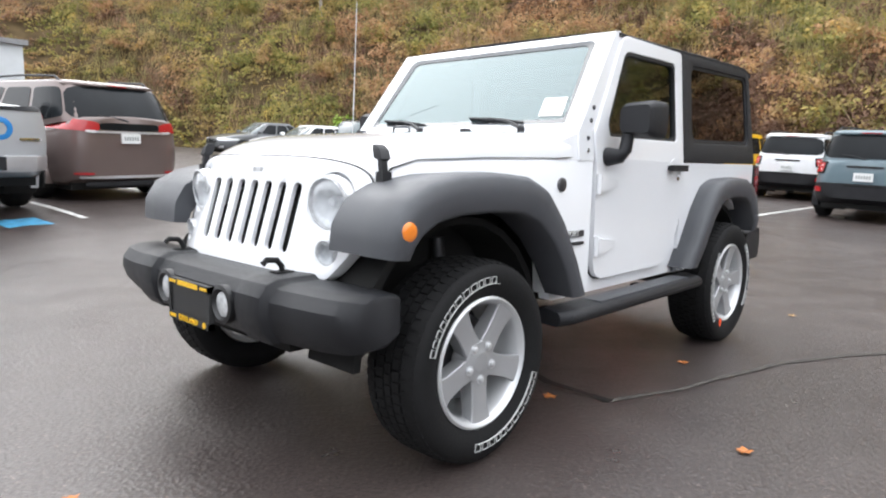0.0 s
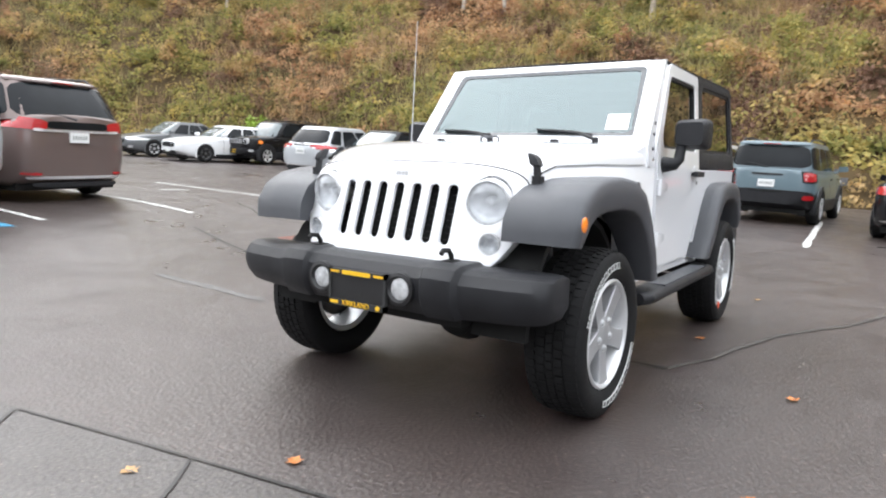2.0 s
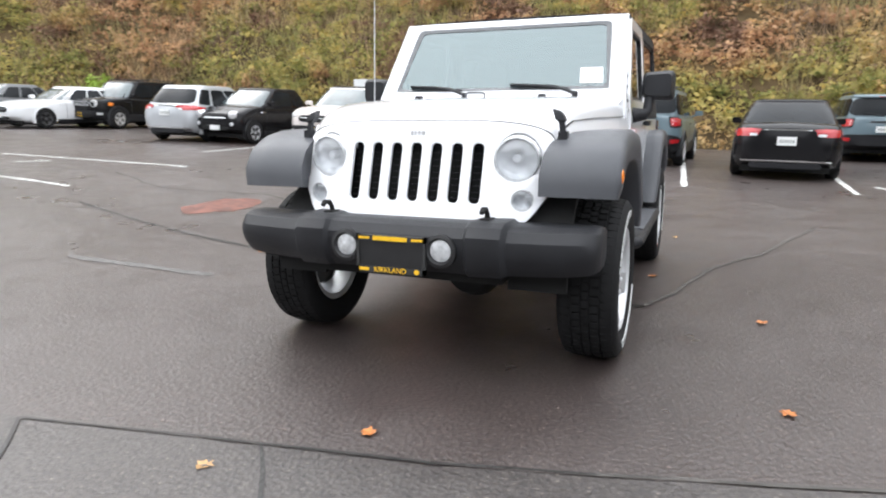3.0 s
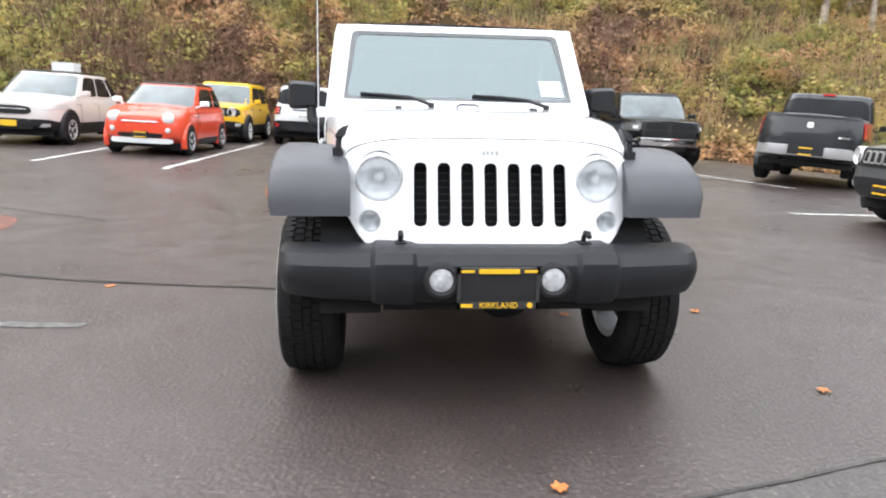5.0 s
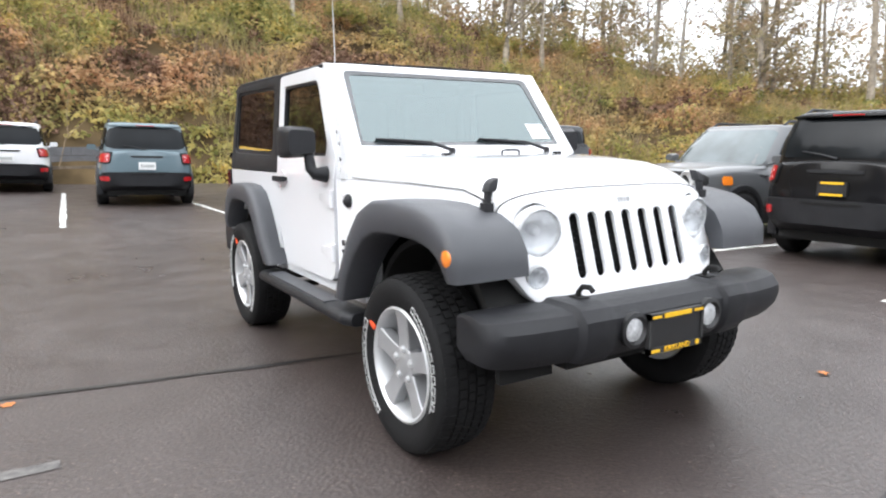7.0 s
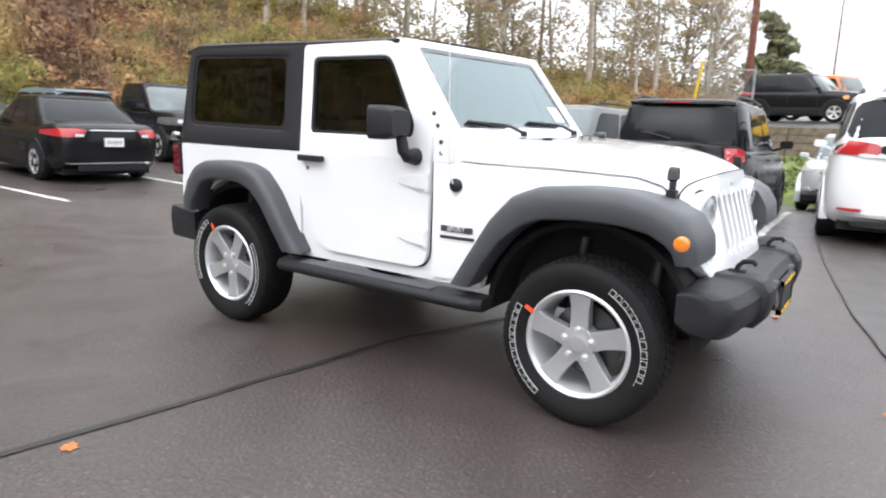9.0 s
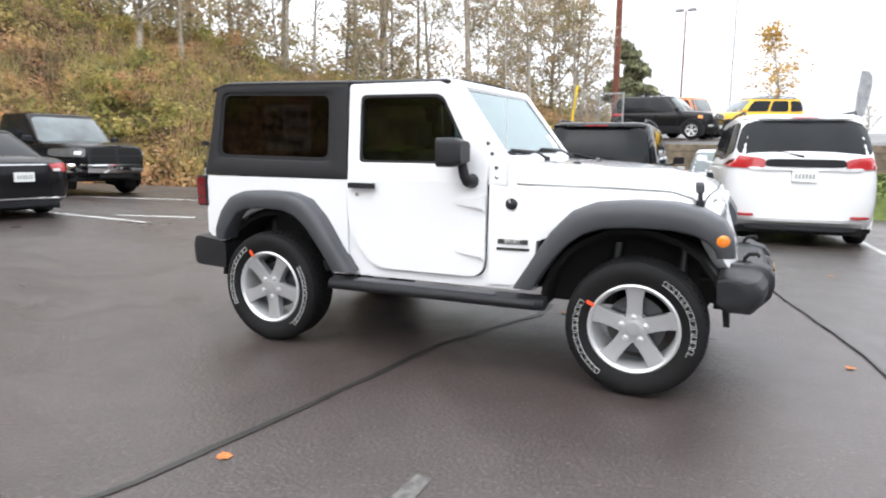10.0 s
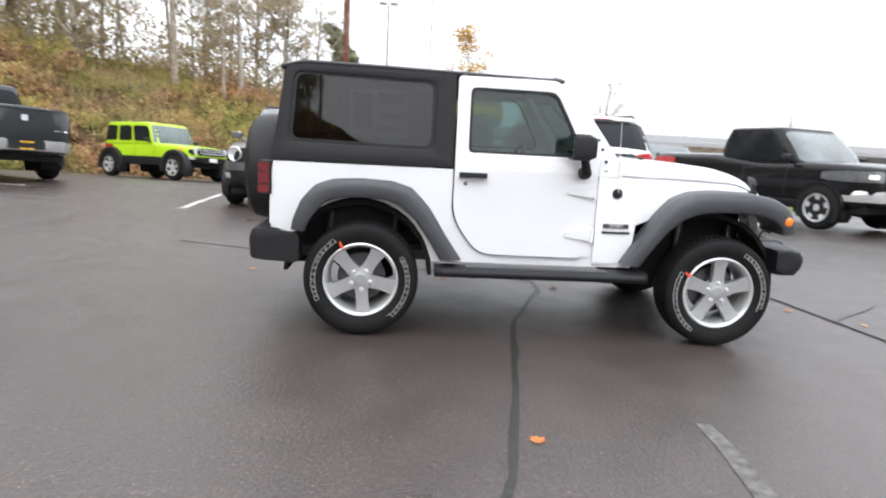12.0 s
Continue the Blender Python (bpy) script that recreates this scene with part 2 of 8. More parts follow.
def side_body(sgn):
    """Body panels, door and glass of one flank (built at +y, mirrored for the other)."""
    fx = (lambda b: b) if sgn > 0 else flip
    # rear quarter with the wheel opening
    arch = [(-1.212 + 0.50 * math.cos(radians(a)), 0.39 + 0.52 * math.sin(radians(a))) for a in range(150, 14, -9)]
    out = [(-0.605, 1.122), (-1.775, 1.122), (-1.795, 1.05), (-1.80, 0.72), (-1.77, 0.69)] + [(-1.66, 0.66)] + arch + [(-0.72, 0.50), (-0.605, 0.50)]
    bm = bmesh.new()
    prism(bm, out, 0.715, 0.775)
    bev(bm, 0.012, 2, 40)
    part("quarter_panel", fx(bm), WHITE, hero)
    # door skin
    skin = rounded([(-0.597, 1.125), (-0.597, 0.80), (-0.43, 0.565), (0.318, 0.565), (0.33, 1.135)], [0.01, 0.12, 0.10, 0.10, 0.01], 5)
    bm = bmesh.new()
    prism(bm, skin, 0.735, 0.785)
    bev(bm, 0.009, 2, 40)
    door = part("door", fx(bm), WHITE, hero)
    # sill below and around the door, set back to leave a gap line
    bm = bmesh.new()
    prism(bm, rounded([(-0.62, 1.12), (-0.62, 0.50), (0.62, 0.505), (0.62, 0.60), (0.36, 0.62), (0.36, 1.12)], 0.02, 2), 0.70, 0.755)
    part("door_sill", fx(bm), WHITE, hero)
    # gap line
    bm = bmesh.new()
    big = rounded([(-0.605, 1.13), (-0.605, 0.797), (-0.434, 0.557), (0.324, 0.557), (0.338, 1.135)], [0.01, 0.12, 0.10, 0.10, 0.01], 5)
    prism(bm, big, 0.73, 0.758)
    part("door_gap", fx(bm), SEAM, door)
    # window frame
    o = rounded([(-0.597, 1.118), (-0.597, 1.725), (0.045, 1.725), (0.335, 1.25), (0.33, 1.118)], [0.01, 0.03, 0.05, 0.02, 0.01], 4)
    i = rounded([(-0.52, 1.235), (-0.52, 1.655), (0.03, 1.65), (0.215, 1.30), (0.20, 1.235)], [0.03, 0.04, 0.05, 0.05, 0.02], 4)
    bm = bmesh.new()
    framed(bm, o, i, 0.745, 0.783)
    bev(bm, 0.004, 1, 60)
    part("window_frame", fx(lean(bm)), WHITE, door)
    i2 = rounded([(-0.505, 1.25), (-0.505, 1.64), (0.022, 1.635), (0.195, 1.295), (0.185, 1.25)], [0.03, 0.04, 0.05, 0.05, 0.02], 4)
    bm = bmesh.new()
    framed(bm, i, i2, 0.748, 0.777)
    part("window_seal", fx(lean(bm)), TRIM, door)
    bm = bmesh.new()
    prism(bm, i2, 0.758, 0.763)
    part("window_glass", fx(lean(bm)), GLASS_DOOR, door, "clear door glass").visible_shadow = False
    # handle, lock, hinges
    bm = bmesh.new()
    box(bm, -0.57, -0.40, 0.80, 0.826, 1.075, 1.108)
    box(bm, -0.565, -0.535, 0.78, 0.81, 1.08, 1.104)
    box(bm, -0.43, -0.405, 0.78, 0.81, 1.08, 1.104)
    bev(bm, 0.006)
    part("door_handle", fx(bm), TRIM, door, "black door handle")
    bm = bmesh.new()
    lathe(bm, [(0.055, 0.7835), (0.052, 0.787), (0.0, 0.7865)], 24, c=(-0.485, 0, 1.09))
    part("handle_recess", fx(bm), WHITE, door)
    bm = bmesh.new()
    lathe(bm, [(0.013, 0.78), (0.013, 0.79), (0.0, 0.791)], 14, c=(-0.528, 0, 1.035))
    part("lock_cylinder", fx(bm), CHROME, door)
    for hz in (0.725, 1.014):
        bm = bmesh.new()
        loft(bm, [[(0.135, 0.786, hz - 0.017), (0.135, 0.786, hz + 0.017), (0.135, 0.79, hz + 0.017), (0.135, 0.79, hz - 0.017)],
                  [(0.27, 0.786, hz - 0.032), (0.27, 0.786, hz + 0.032), (0.27, 0.808, hz + 0.032), (0.27, 0.808, hz - 0.032)],
                  [(0.31, 0.786, hz - 0.032), (0.31, 0.786, hz + 0.032), (0.31, 0.806, hz + 0.032), (0.31, 0.806, hz - 0.032)]])
        tube(bm, [(0.318, 0.796, hz - 0.045), (0.318, 0.796, hz + 0.045)], 0.013)
        bev(bm, 0.003, 1, 40)
        part("door_hinge", fx(bm), WHITE, door)
    # cowl side / front wing above the flare
    st = [(0.345, 0.775, 1.135), (0.60, 0.755, 1.125), (0.95, 0.70, 1.105), (1.30, 0.645, 1.078), (1.40, 0.628, 1.052), (1.47, 0.606, 1.00)]
    rings = []
    for x, w, zt in st:
        zb = 0.53 if x < 0.7 else 0.93
        rings.append([(x, w - 0.10, zb), (x, w, zb), (x, w, zt - 0.02), (x, w - 0.012, zt), (x, w - 0.10, zt)])
    bm = bmesh.new()
    loft(bm, rings[:2] + [[(0.62, y - 0.002, z if z > 0.6 else 0.80) for _, y, z in rings[1]]] + rings[2:])
    part("front_wing", fx(bm), WHITE, hero)
    # cowl hinge strip up to the windscreen with its screws
    bm = bmesh.new()
    loft(bm, [[(0.345, 0.70, 1.12), (0.345, 0.775, 1.12), (0.345, 0.765, 1.262), (0.345, 0.70, 1.262)],
              [(0.44, 0.70, 1.12), (0.44, 0.765, 1.12), (0.44, 0.755, 1.245), (0.44, 0.70, 1.245)],
              [(0.56, 0.69, 1.10), (0.56, 0.748, 1.10), (0.56, 0.735, 1.20), (0.56, 0.69, 1.215)]])
    bev(bm, 0.01, 2, 30)
    part("cowl_corner", fx(bm), WHITE, hero)
    for bx, bz in ((0.325, 1.36), (0.352, 1.30), (0.38, 1.22), (0.385, 1.165)):
        bm = bmesh.new()
        yy = 0.7745 - max(0, bz - 1.125) * 0.09
        lathe(bm, [(0.011, yy - 0.02), (0.011, yy + 0.001), (0.006, yy + 0.004), (0, yy + 0.004)], 10, c=(bx, 0, bz))
        part("hinge_screw", fx(bm), CHROME if bz < 1.2 else ALLOY_DARK, hero)
    # pillar between door frame and windscreen
    bm = bmesh.new()
    prism(bm, [(0.335, 1.12), (0.335, 1.25), (0.045, 1.725), (0.06, 1.742), (0.10, 1.735), (0.455, 1.245), (0.455, 1.12)], 0.68, 0.772)
    bev(bm, 0.01, 2, 40)
    part("screen_pillar", fx(lean(bm)), WHITE, hero)
    # hardtop side with its fixed window
    o = rounded([(-0.607, 1.128), (-0.607, 1.742), (-1.70, 1.76), (-1.80, 1.128)], [0.01, 0.02, 0.08, 0.015], 5)
    i = rounded([(-0.735, 1.235), (-0.735, 1.675), (-1.655, 1.695), (-1.69, 1.25)], [0.06, 0.06, 0.06, 0.06], 5)
    bm = bmesh.new()
    framed(bm, o, i, 0.70, 0.777)
    bev(bm, 0.008, 2, 50)
    part("hardtop_side", fx(lean(bm)), HARDTOP, hero)
    i2 = rounded([(-0.76, 1.26), (-0.76, 1.66), (-1.635, 1.68), (-1.665, 1.272)], 0.055, 5)
    bm = bmesh.new()
    framed(bm, i, i2, 0.752, 0.766)
    part("window_bead", fx(lean(bm)), TRIM, hero)
    bm = bmesh.new()
    prism(bm, i2, 0.756, 0.761)
    part("rear_side_window", fx(lean(bm)), GLASS_TINT, hero, "dark tinted rear side window").visible_shadow = False
    # front flare
    po = [(0.515, 0.535), (0.62, 0.70), (0.73, 0.87), (0.84, 0.985), (0.96, 1.028), (1.15, 1.035), (1.33, 1.025), (1.47, 1.0), (1.575, 0.95), (1.625, 0.87), (1.635, 0.775)]
    pi = [(0.63, 0.535), (0.71, 0.67), (0.80, 0.785), (0.90, 0.86), (1.0, 0.895), (1.16, 0.905), (1.33, 0.90), (1.44, 0.88), (1.505, 0.845), (1.54, 0.81), (1.55, 0.77)]
    flare_sweep("front_flare", po, pi, [0.76, 0.755, 0.735, 0.715, 0.70, 0.665, 0.64, 0.62, 0.605, 0.60, 0.60], 0.92, fx)
    po = [(-0.53, 0.53), (-0.63, 0.68), (-0.75, 0.86), (-0.87, 0.98), (-1.0, 1.02), (-1.2, 1.028), (-1.38, 1.018), (-1.50, 0.975), (-1.585, 0.88), (-1.635, 0.76), (-1.65, 0.69)]
    pi = [(-0.665, 0.525), (-0.745, 0.655), (-0.85, 0.79), (-0.945, 0.868), (-1.04, 0.90), (-1.2, 0.908), (-1.35, 0.90), (-1.44, 0.865), (-1.50, 0.79), (-1.545, 0.73), (-1.56, 0.68)]
    flare_sweep("rear_flare", po, pi, [0.76] * 11, 0.915, fx)
    # wheel housings
    for cx in (1.13, -1.212):
        bm = bmesh.new()
        pts = [(cx + 0.50 * math.cos(radians(a)), 0.40 + 0.49 * math.sin(radians(a))) for a in range(0, 181, 15)]
        ins = [(cx + 0.47 * math.cos(radians(a)), 0.40 + 0.46 * math.sin(radians(a))) for a in range(180, -1, -15)]
        prism(bm, pts + ins, 0.45, 0.745 if cx < 0 else 0.70)
        box(bm, cx - 0.5, cx + 0.33, 0.44, 0.455, 0.40, 0.95)
        part("wheel_housing", fx(bm), UNDER, hero)
    # amber side marker
    bm = bmesh.new()
    lathe(bm, [(0.035, 0.890), (0.035, 0.912), (0.028, 0.920), (0.013, 0.923), (0.0, 0.9235)], 24, c=(1.572, 0, 0.862))
    part("side_marker", fx(bm), AMBER, hero, "round amber side marker lamp")
    # mirror
    bm = bmesh.new()
    loft(bm, [[(x, y, z) for y, z in rounded([(0.825, 1.235), (0.825, 1.385), (1.005, 1.395), (1.005, 1.225)], 0.035, 3)] for x in (0.105, 0.20)]
         + [[(0.25, 0.915 + (y - 0.915) * 0.8, 1.31 + (z - 1.31) * 0.75) for y, z in rounded([(0.825, 1.235), (0.825, 1.385), (1.005, 1.395), (1.005, 1.225)], 0.035, 3)]])
    bev(bm, 0.012, 2, 40)
    mir = part("door_mirror", fx(bm), TRIM, hero, "black plastic door mirror")
    bm = bmesh.new()
    box(bm, 0.100, 0.104, 0.842, 0.99, 1.245, 1.378)
    part("mirror_glass", fx(bm), CHROME, mir)
    bm = bmesh.new()
    tube(bm, [(0.21, 0.87, 1.25), (0.225, 0.865, 1.17), (0.235, 0.85, 1.145), (0.24, 0.785, 1.14)], [0.028, 0.03, 0.034, 0.045], 12)
    part("mirror_arm", fx(bm), TRIM, mir)
    # side step
    bm = bmesh.new()
    prof = rounded([(0.765, 0.425), (0.765, 0.475), (0.79, 0.495), (0.90, 0.485), (0.925, 0.455), (0.90, 0.42)], 0.018, 3)
    loft(bm, [[(x, 0.765 + (y - 0.765) * s, z + dz) for y, z in prof] for x, s, dz in ((-0.70, 0.75, -0.005), (-0.66, 0.97, 0), (0.58, 1, 0.005), (0.66, 0.97, 0.005), (0.70, 0.7, 0.0))])
    step = part("side_step", fx(bm), TRIM, hero, "black tubular side step")
    bm = bmesh.new()
    box(bm, -0.50, 0.42, 0.80, 0.895, 0.484, 0.498)
    bev(bm, 0.006)
    part("step_pad", fx(bm), FLARE, step)
    for bx in (-0.45, 0.45):
        bm = bmesh.new()
        box(bm, bx - 0.03, bx + 0.03, 0.60, 0.80, 0.40, 0.43)
        part("step_bracket", fx(bm), UNDER, step)
    # tail lamp and its guard
    bm = bmesh.new()
    box(bm, -1.865, -1.785, 0.655, 0.785, 0.905, 1.118)
    bev(bm, 0.012)
    lampb = part("tail_lamp", fx(bm), TRIM, hero)
    for z0, z1 in ((0.915, 0.965), (0.972, 1.045), (1.052, 1.108)):
        bm = bmesh.new()
        box(bm, -1.873, -1.80, 0.667, 0.789, z0, z1)
        bev(bm, 0.006)
        part("tail_lens", fx(bm), RED_DARK, lampb, "dark red lens")
    # bonnet latch
    bm = bmesh.new()
    box(bm, 1.424, 1.464, 0.612, 0.650, 0.995, 1.035)
    loft(bm, [[(1.432, 0.618, 1.03), (1.456, 0.618, 1.03), (1.456, 0.640, 1.03), (1.432, 0.640, 1.03)],
              [(1.430, 0.610, 1.068), (1.454, 0.610, 1.068), (1.454, 0.634, 1.066), (1.430, 0.634, 1.066)],
              [(1.420, 0.598, 1.076), (1.462, 0.598, 1.076), (1.462, 0.640, 1.072), (1.420, 0.640, 1.072)],
              [(1.416, 0.586, 1.112), (1.458, 0.586, 1.110), (1.458, 0.626, 1.100), (1.416, 0.626, 1.102)],
              [(1.414, 0.580, 1.124), (1.452, 0.580, 1.122), (1.452, 0.608, 1.114), (1.414, 0.608, 1.116)]])
    bev(bm, 0.004, 1)
    part("bonnet_latch", fx(bm), TRIM, hero, "black rubber bonnet latch")


def flare_sweep(name, po, pi, yb, yo, fx):
    """A flare swept along its arch: skin, rolled lip and underside."""
    n = len(po)
    rings = []
    for k in range(n):
        (ox, oz), (ix, iz), b = po[k], pi[k], yb[k]
        mx, mz = ox + (ix - ox) * 0.12, oz + (iz - oz) * 0.12
        e = 1.0 if 0 < k < n - 1 else 0.985
        rings.append([(ox, b - 0.03, oz), (ox, (b + yo) / 2, oz), (ox, yo * e - 0.03, oz), (mx, yo * e - 0.006, mz), (ox + (ix - ox) * 0.45, yo * e, oz + (iz - oz) * 0.45),
                      (ox + (ix - ox) * 0.93, yo * e - 0.004, oz + (iz - oz) * 0.93), (ix, yo * e - 0.016, iz), (ix, b - 0.02, iz)])
    # finer arch
    fine = []
    for a, b in zip(rings, rings[1:]):
        fine.append(a)
        fine.append([tuple((Vector(p) + Vector(q)) / 2) for p, q in zip(a, b)])
    fine.append(rings[-1])
    bm = bmesh.new()
    loft(bm, fine)
    for _ in range(1):
        bmesh.ops.smooth_vert(bm, verts=[v for v in bm.verts], factor=0.25, use_axis_x=True, use_axis_y=False, use_axis_z=True)
    part(name, fx(bm), FLARE, hero, "grey-black moulded plastic fender flare", smooth=55)


for sgn in (1, -1):
    side_body(sgn)

# floor, firewall, tailgate, rear panel
bm = boxed(-1.78, 0.60, -0.72, 0.72, 0.50, 0.56, 0.01)
part("floor_pan", bm, UNDER, hero)
bm = boxed(0.40, 0.60, -0.70, 0.70, 0.56, 1.14, 0.02)
part("firewall", bm, UNDER, hero)
bm = boxed(-1.80, -1.74, -0.72, 0.72, 0.62, 1.12, 0.012)
part("tailgate", bm, WHITE, hero)
bm = boxed(0.60, 1.40, -0.44, 0.44, 0.62, 1.02, 0.04)
part("engine_block", bm, UNDER, hero)

# bonnet: crowned, narrowing to the grille
def grille_x(y, z):
    return 1.655 - 0.30 * (z - 0.66) - 0.26 * max(0, abs(y) - 0.28) ** 1.7 / 0.32 ** 0.7 - 0.5 * max(0, z - 1.03) ** 1.3


def grille_top(q):
    """Upper rim of the grille panel, from its side (q = 0) to its middle."""
    return 0.605 * math.cos(q) ** 0.6, 0.965 + 0.109 * math.sin(q) ** 0.6


rings = []
for x, w, ze, zc, pw, sw in ((0.50, 0.758, 1.131, 1.250, 0.34, 0), (0.62, 0.751, 1.125, 1.243, 0.34, 0), (0.80, 0.724, 1.114, 1.228, 0.34, 0), (1.00, 0.692, 1.101, 1.205, 0.34, 0),
                             (1.20, 0.660, 1.084, 1.176, 0.34, 0.05), (1.33, 0.638, 1.068, 1.148, 0.38, 0.3), (1.42, 0.626, 1.036, 1.124, 0.45, 0.65), (1.485, 0.614, 0.992, 1.098, 0.55, 0.95), (0, 0.605, 0.965, 1.074, 0.6, 1)):
    half = []
    for q in [math.pi / 2 * (k / 12) for k in range(13)]:
        y, z = w * math.cos(q) ** pw, ze + (zc - ze) * math.sin(q) ** 0.6
        if q > 1.57:
            y = 0.0
        back = (grille_x(0, 1.074) - grille_x(y, z)) * sw
        half.append((x - back if x else grille_x(y, z) - 0.010, y, z))
    rings.append(half + [(px, -y, z) for px, y, z in reversed(half[:-1])])
bm = bmesh.new()
loft(bm, rings)
part("bonnet", bm, WHITE, hero, smooth=70)
# bonnet seam, dark gap below its edge
for s in (1, -1):
    bm = bmesh.new()
    loft(bm, [[(x, s * (w - 0.05), z - 0.001), (x, s * w, z - 0.001), (x, s * w, z + 0.001), (x, s * (w - 0.05), z + 0.001)]
              for x, w, z in ((0.50, 0.7635, 1.133), (0.60, 0.7555, 1.127), (0.95, 0.7005, 1.107), (1.30, 0.6455, 1.074), (1.40, 0.631, 1.046), (1.46, 0.613, 1.00))])
    part("bonnet_seam", bm, SEAM, hero)

# grille shell with seven slots
low = rounded([(0.605, 0.90), (0.605, 0.80), (0.505, 0.652), (-0.505, 0.652), (-0.605, 0.80), (-0.605, 0.90)], [0.001, 0.12, 0.07, 0.07, 0.12, 0.001], 8)
top = [grille_top(math.pi / 2 * k / 14) for k in range(15)]
out_pts = low + [(-y, z) for y, z in top] + [(y, z) for y, z in reversed(top[:-1])]
slot = [(-0.027, 0.742), (-0.027, 0.992), (0.027, 0.992), (0.027, 0.742)]
holes = [[(k * 0.0965 + y, z) for y, z in rounded(slot, 0.025, 5)] for k in range(-3, 4)]
for s in (-1, 1):
    holes.append([(s * 0.457 + 0.098 * math.cos(a * math.pi / 16), 0.933 + 0.098 * math.sin(a * math.pi / 16)) for a in range(32)])
    holes.append([(s * 0.492 + 0.045 * math.cos(a * math.pi / 10), 0.760 + 0.045 * math.sin(a * math.pi / 10)) for a in range(20)])


def within(p, loop):
    """Whether a point lies inside an outline."""
    c = False
    for (x0, y0), (x1, y1) in zip(loop, loop[1:] + loop[:1]):
        if (y0 > p[1]) != (y1 > p[1]) and p[0] < (x1 - x0) * (p[1] - y0) / (y1 - y0) + x0:
            c = not c
    return c


pts2, lines2 = [], []
for loop in [out_pts] + holes:
    k0 = len(pts2)
    pts2 += [Vector(p) for p in loop]
    lines2 += [(k0 + i, k0 + (i + 1) % len(loop)) for i in range(len(loop))]
rim_pts = list(pts2)
for y in np.arange(-0.60, 0.601, 0.03):
    for z in np.arange(0.66, 1.07, 0.03):
        p = Vector((y, z))
        if within(p, out_pts) and not any(within(p, h) for h in holes) and min((p - q).length for q in rim_pts) > 0.014:
            pts2.append(p)
cdt = geometry.delaunay_2d_cdt(pts2, lines2, [], 0, 1e-6)
bm = bmesh.new()
gv = [bm.verts.new((0, p.x, p.y)) for p in cdt[0]]
for f in cdt[2]:
    c = sum((cdt[0][i] for i in f), Vector((0, 0))) / len(f)
    if within(c, out_pts) and not any(within(c, h) for h in holes):
        bm.faces.new([gv[i] for i in f])
bmesh.ops.delete(bm, geom=[v for v in bm.verts if not v.link_faces], context='VERTS')
ret = bmesh.ops.extrude_face_region(bm, geom=list(bm.faces))
back = [g for g in ret["geom"] if isinstance(g, bmesh.types.BMVert)]
for v in bm.verts:
    v.co.x = grille_x(v.co.y, v.co.z)
for v in back:
    v.co.x -= 0.018 if abs(v.co.y) < 0.345 and 0.70 < v.co.z < 1.015 else 0.06
bev(bm, 0.008, 2, 60)
grille = part("grille_shell", bm, WHITE, hero, "white grille panel with seven upright slots", smooth=45)
# shut line between bonnet and grille
bm = bmesh.new()
line = [(grille_x(y, z) - 0.006, y, z + 0.001) for y, z in out_pts if z > 0.962]
tube(bm, line, 0.0042, 6)
part("bonnet_shut_line", bm, SEAM, grille)
bm = boxed(1.46, 1.48, -0.34, 0.34, 0.72, 1.02, 0.0)
part("grille_backing", bm, UNDER, grille)
for k in range(-3, 4):
    for j in range(9):
        zz = 0.758 + j * 0.0275
        bm = bmesh.new()
        box(bm, grille_x(0, zz) - 0.042, grille_x(0, zz) - 0.036, k * 0.0965 - 0.025, k * 0.0965 + 0.025, zz - 0.002, zz + 0.002)
        part("slot_slat", bm, TRIM, grille)
bm = bmesh.new()
for k, w in enumerate((0.012, 0.010, 0.010, 0.014)):
    box(bm, grille_x(0, 1.03) - 0.002, grille_x(0, 1.03) + 0.004, -0.034 + k * 0.018, -0.034 + k * 0.018 + w, 1.018, 1.036)
part("grille_badge", bm, ALLOY, grille)
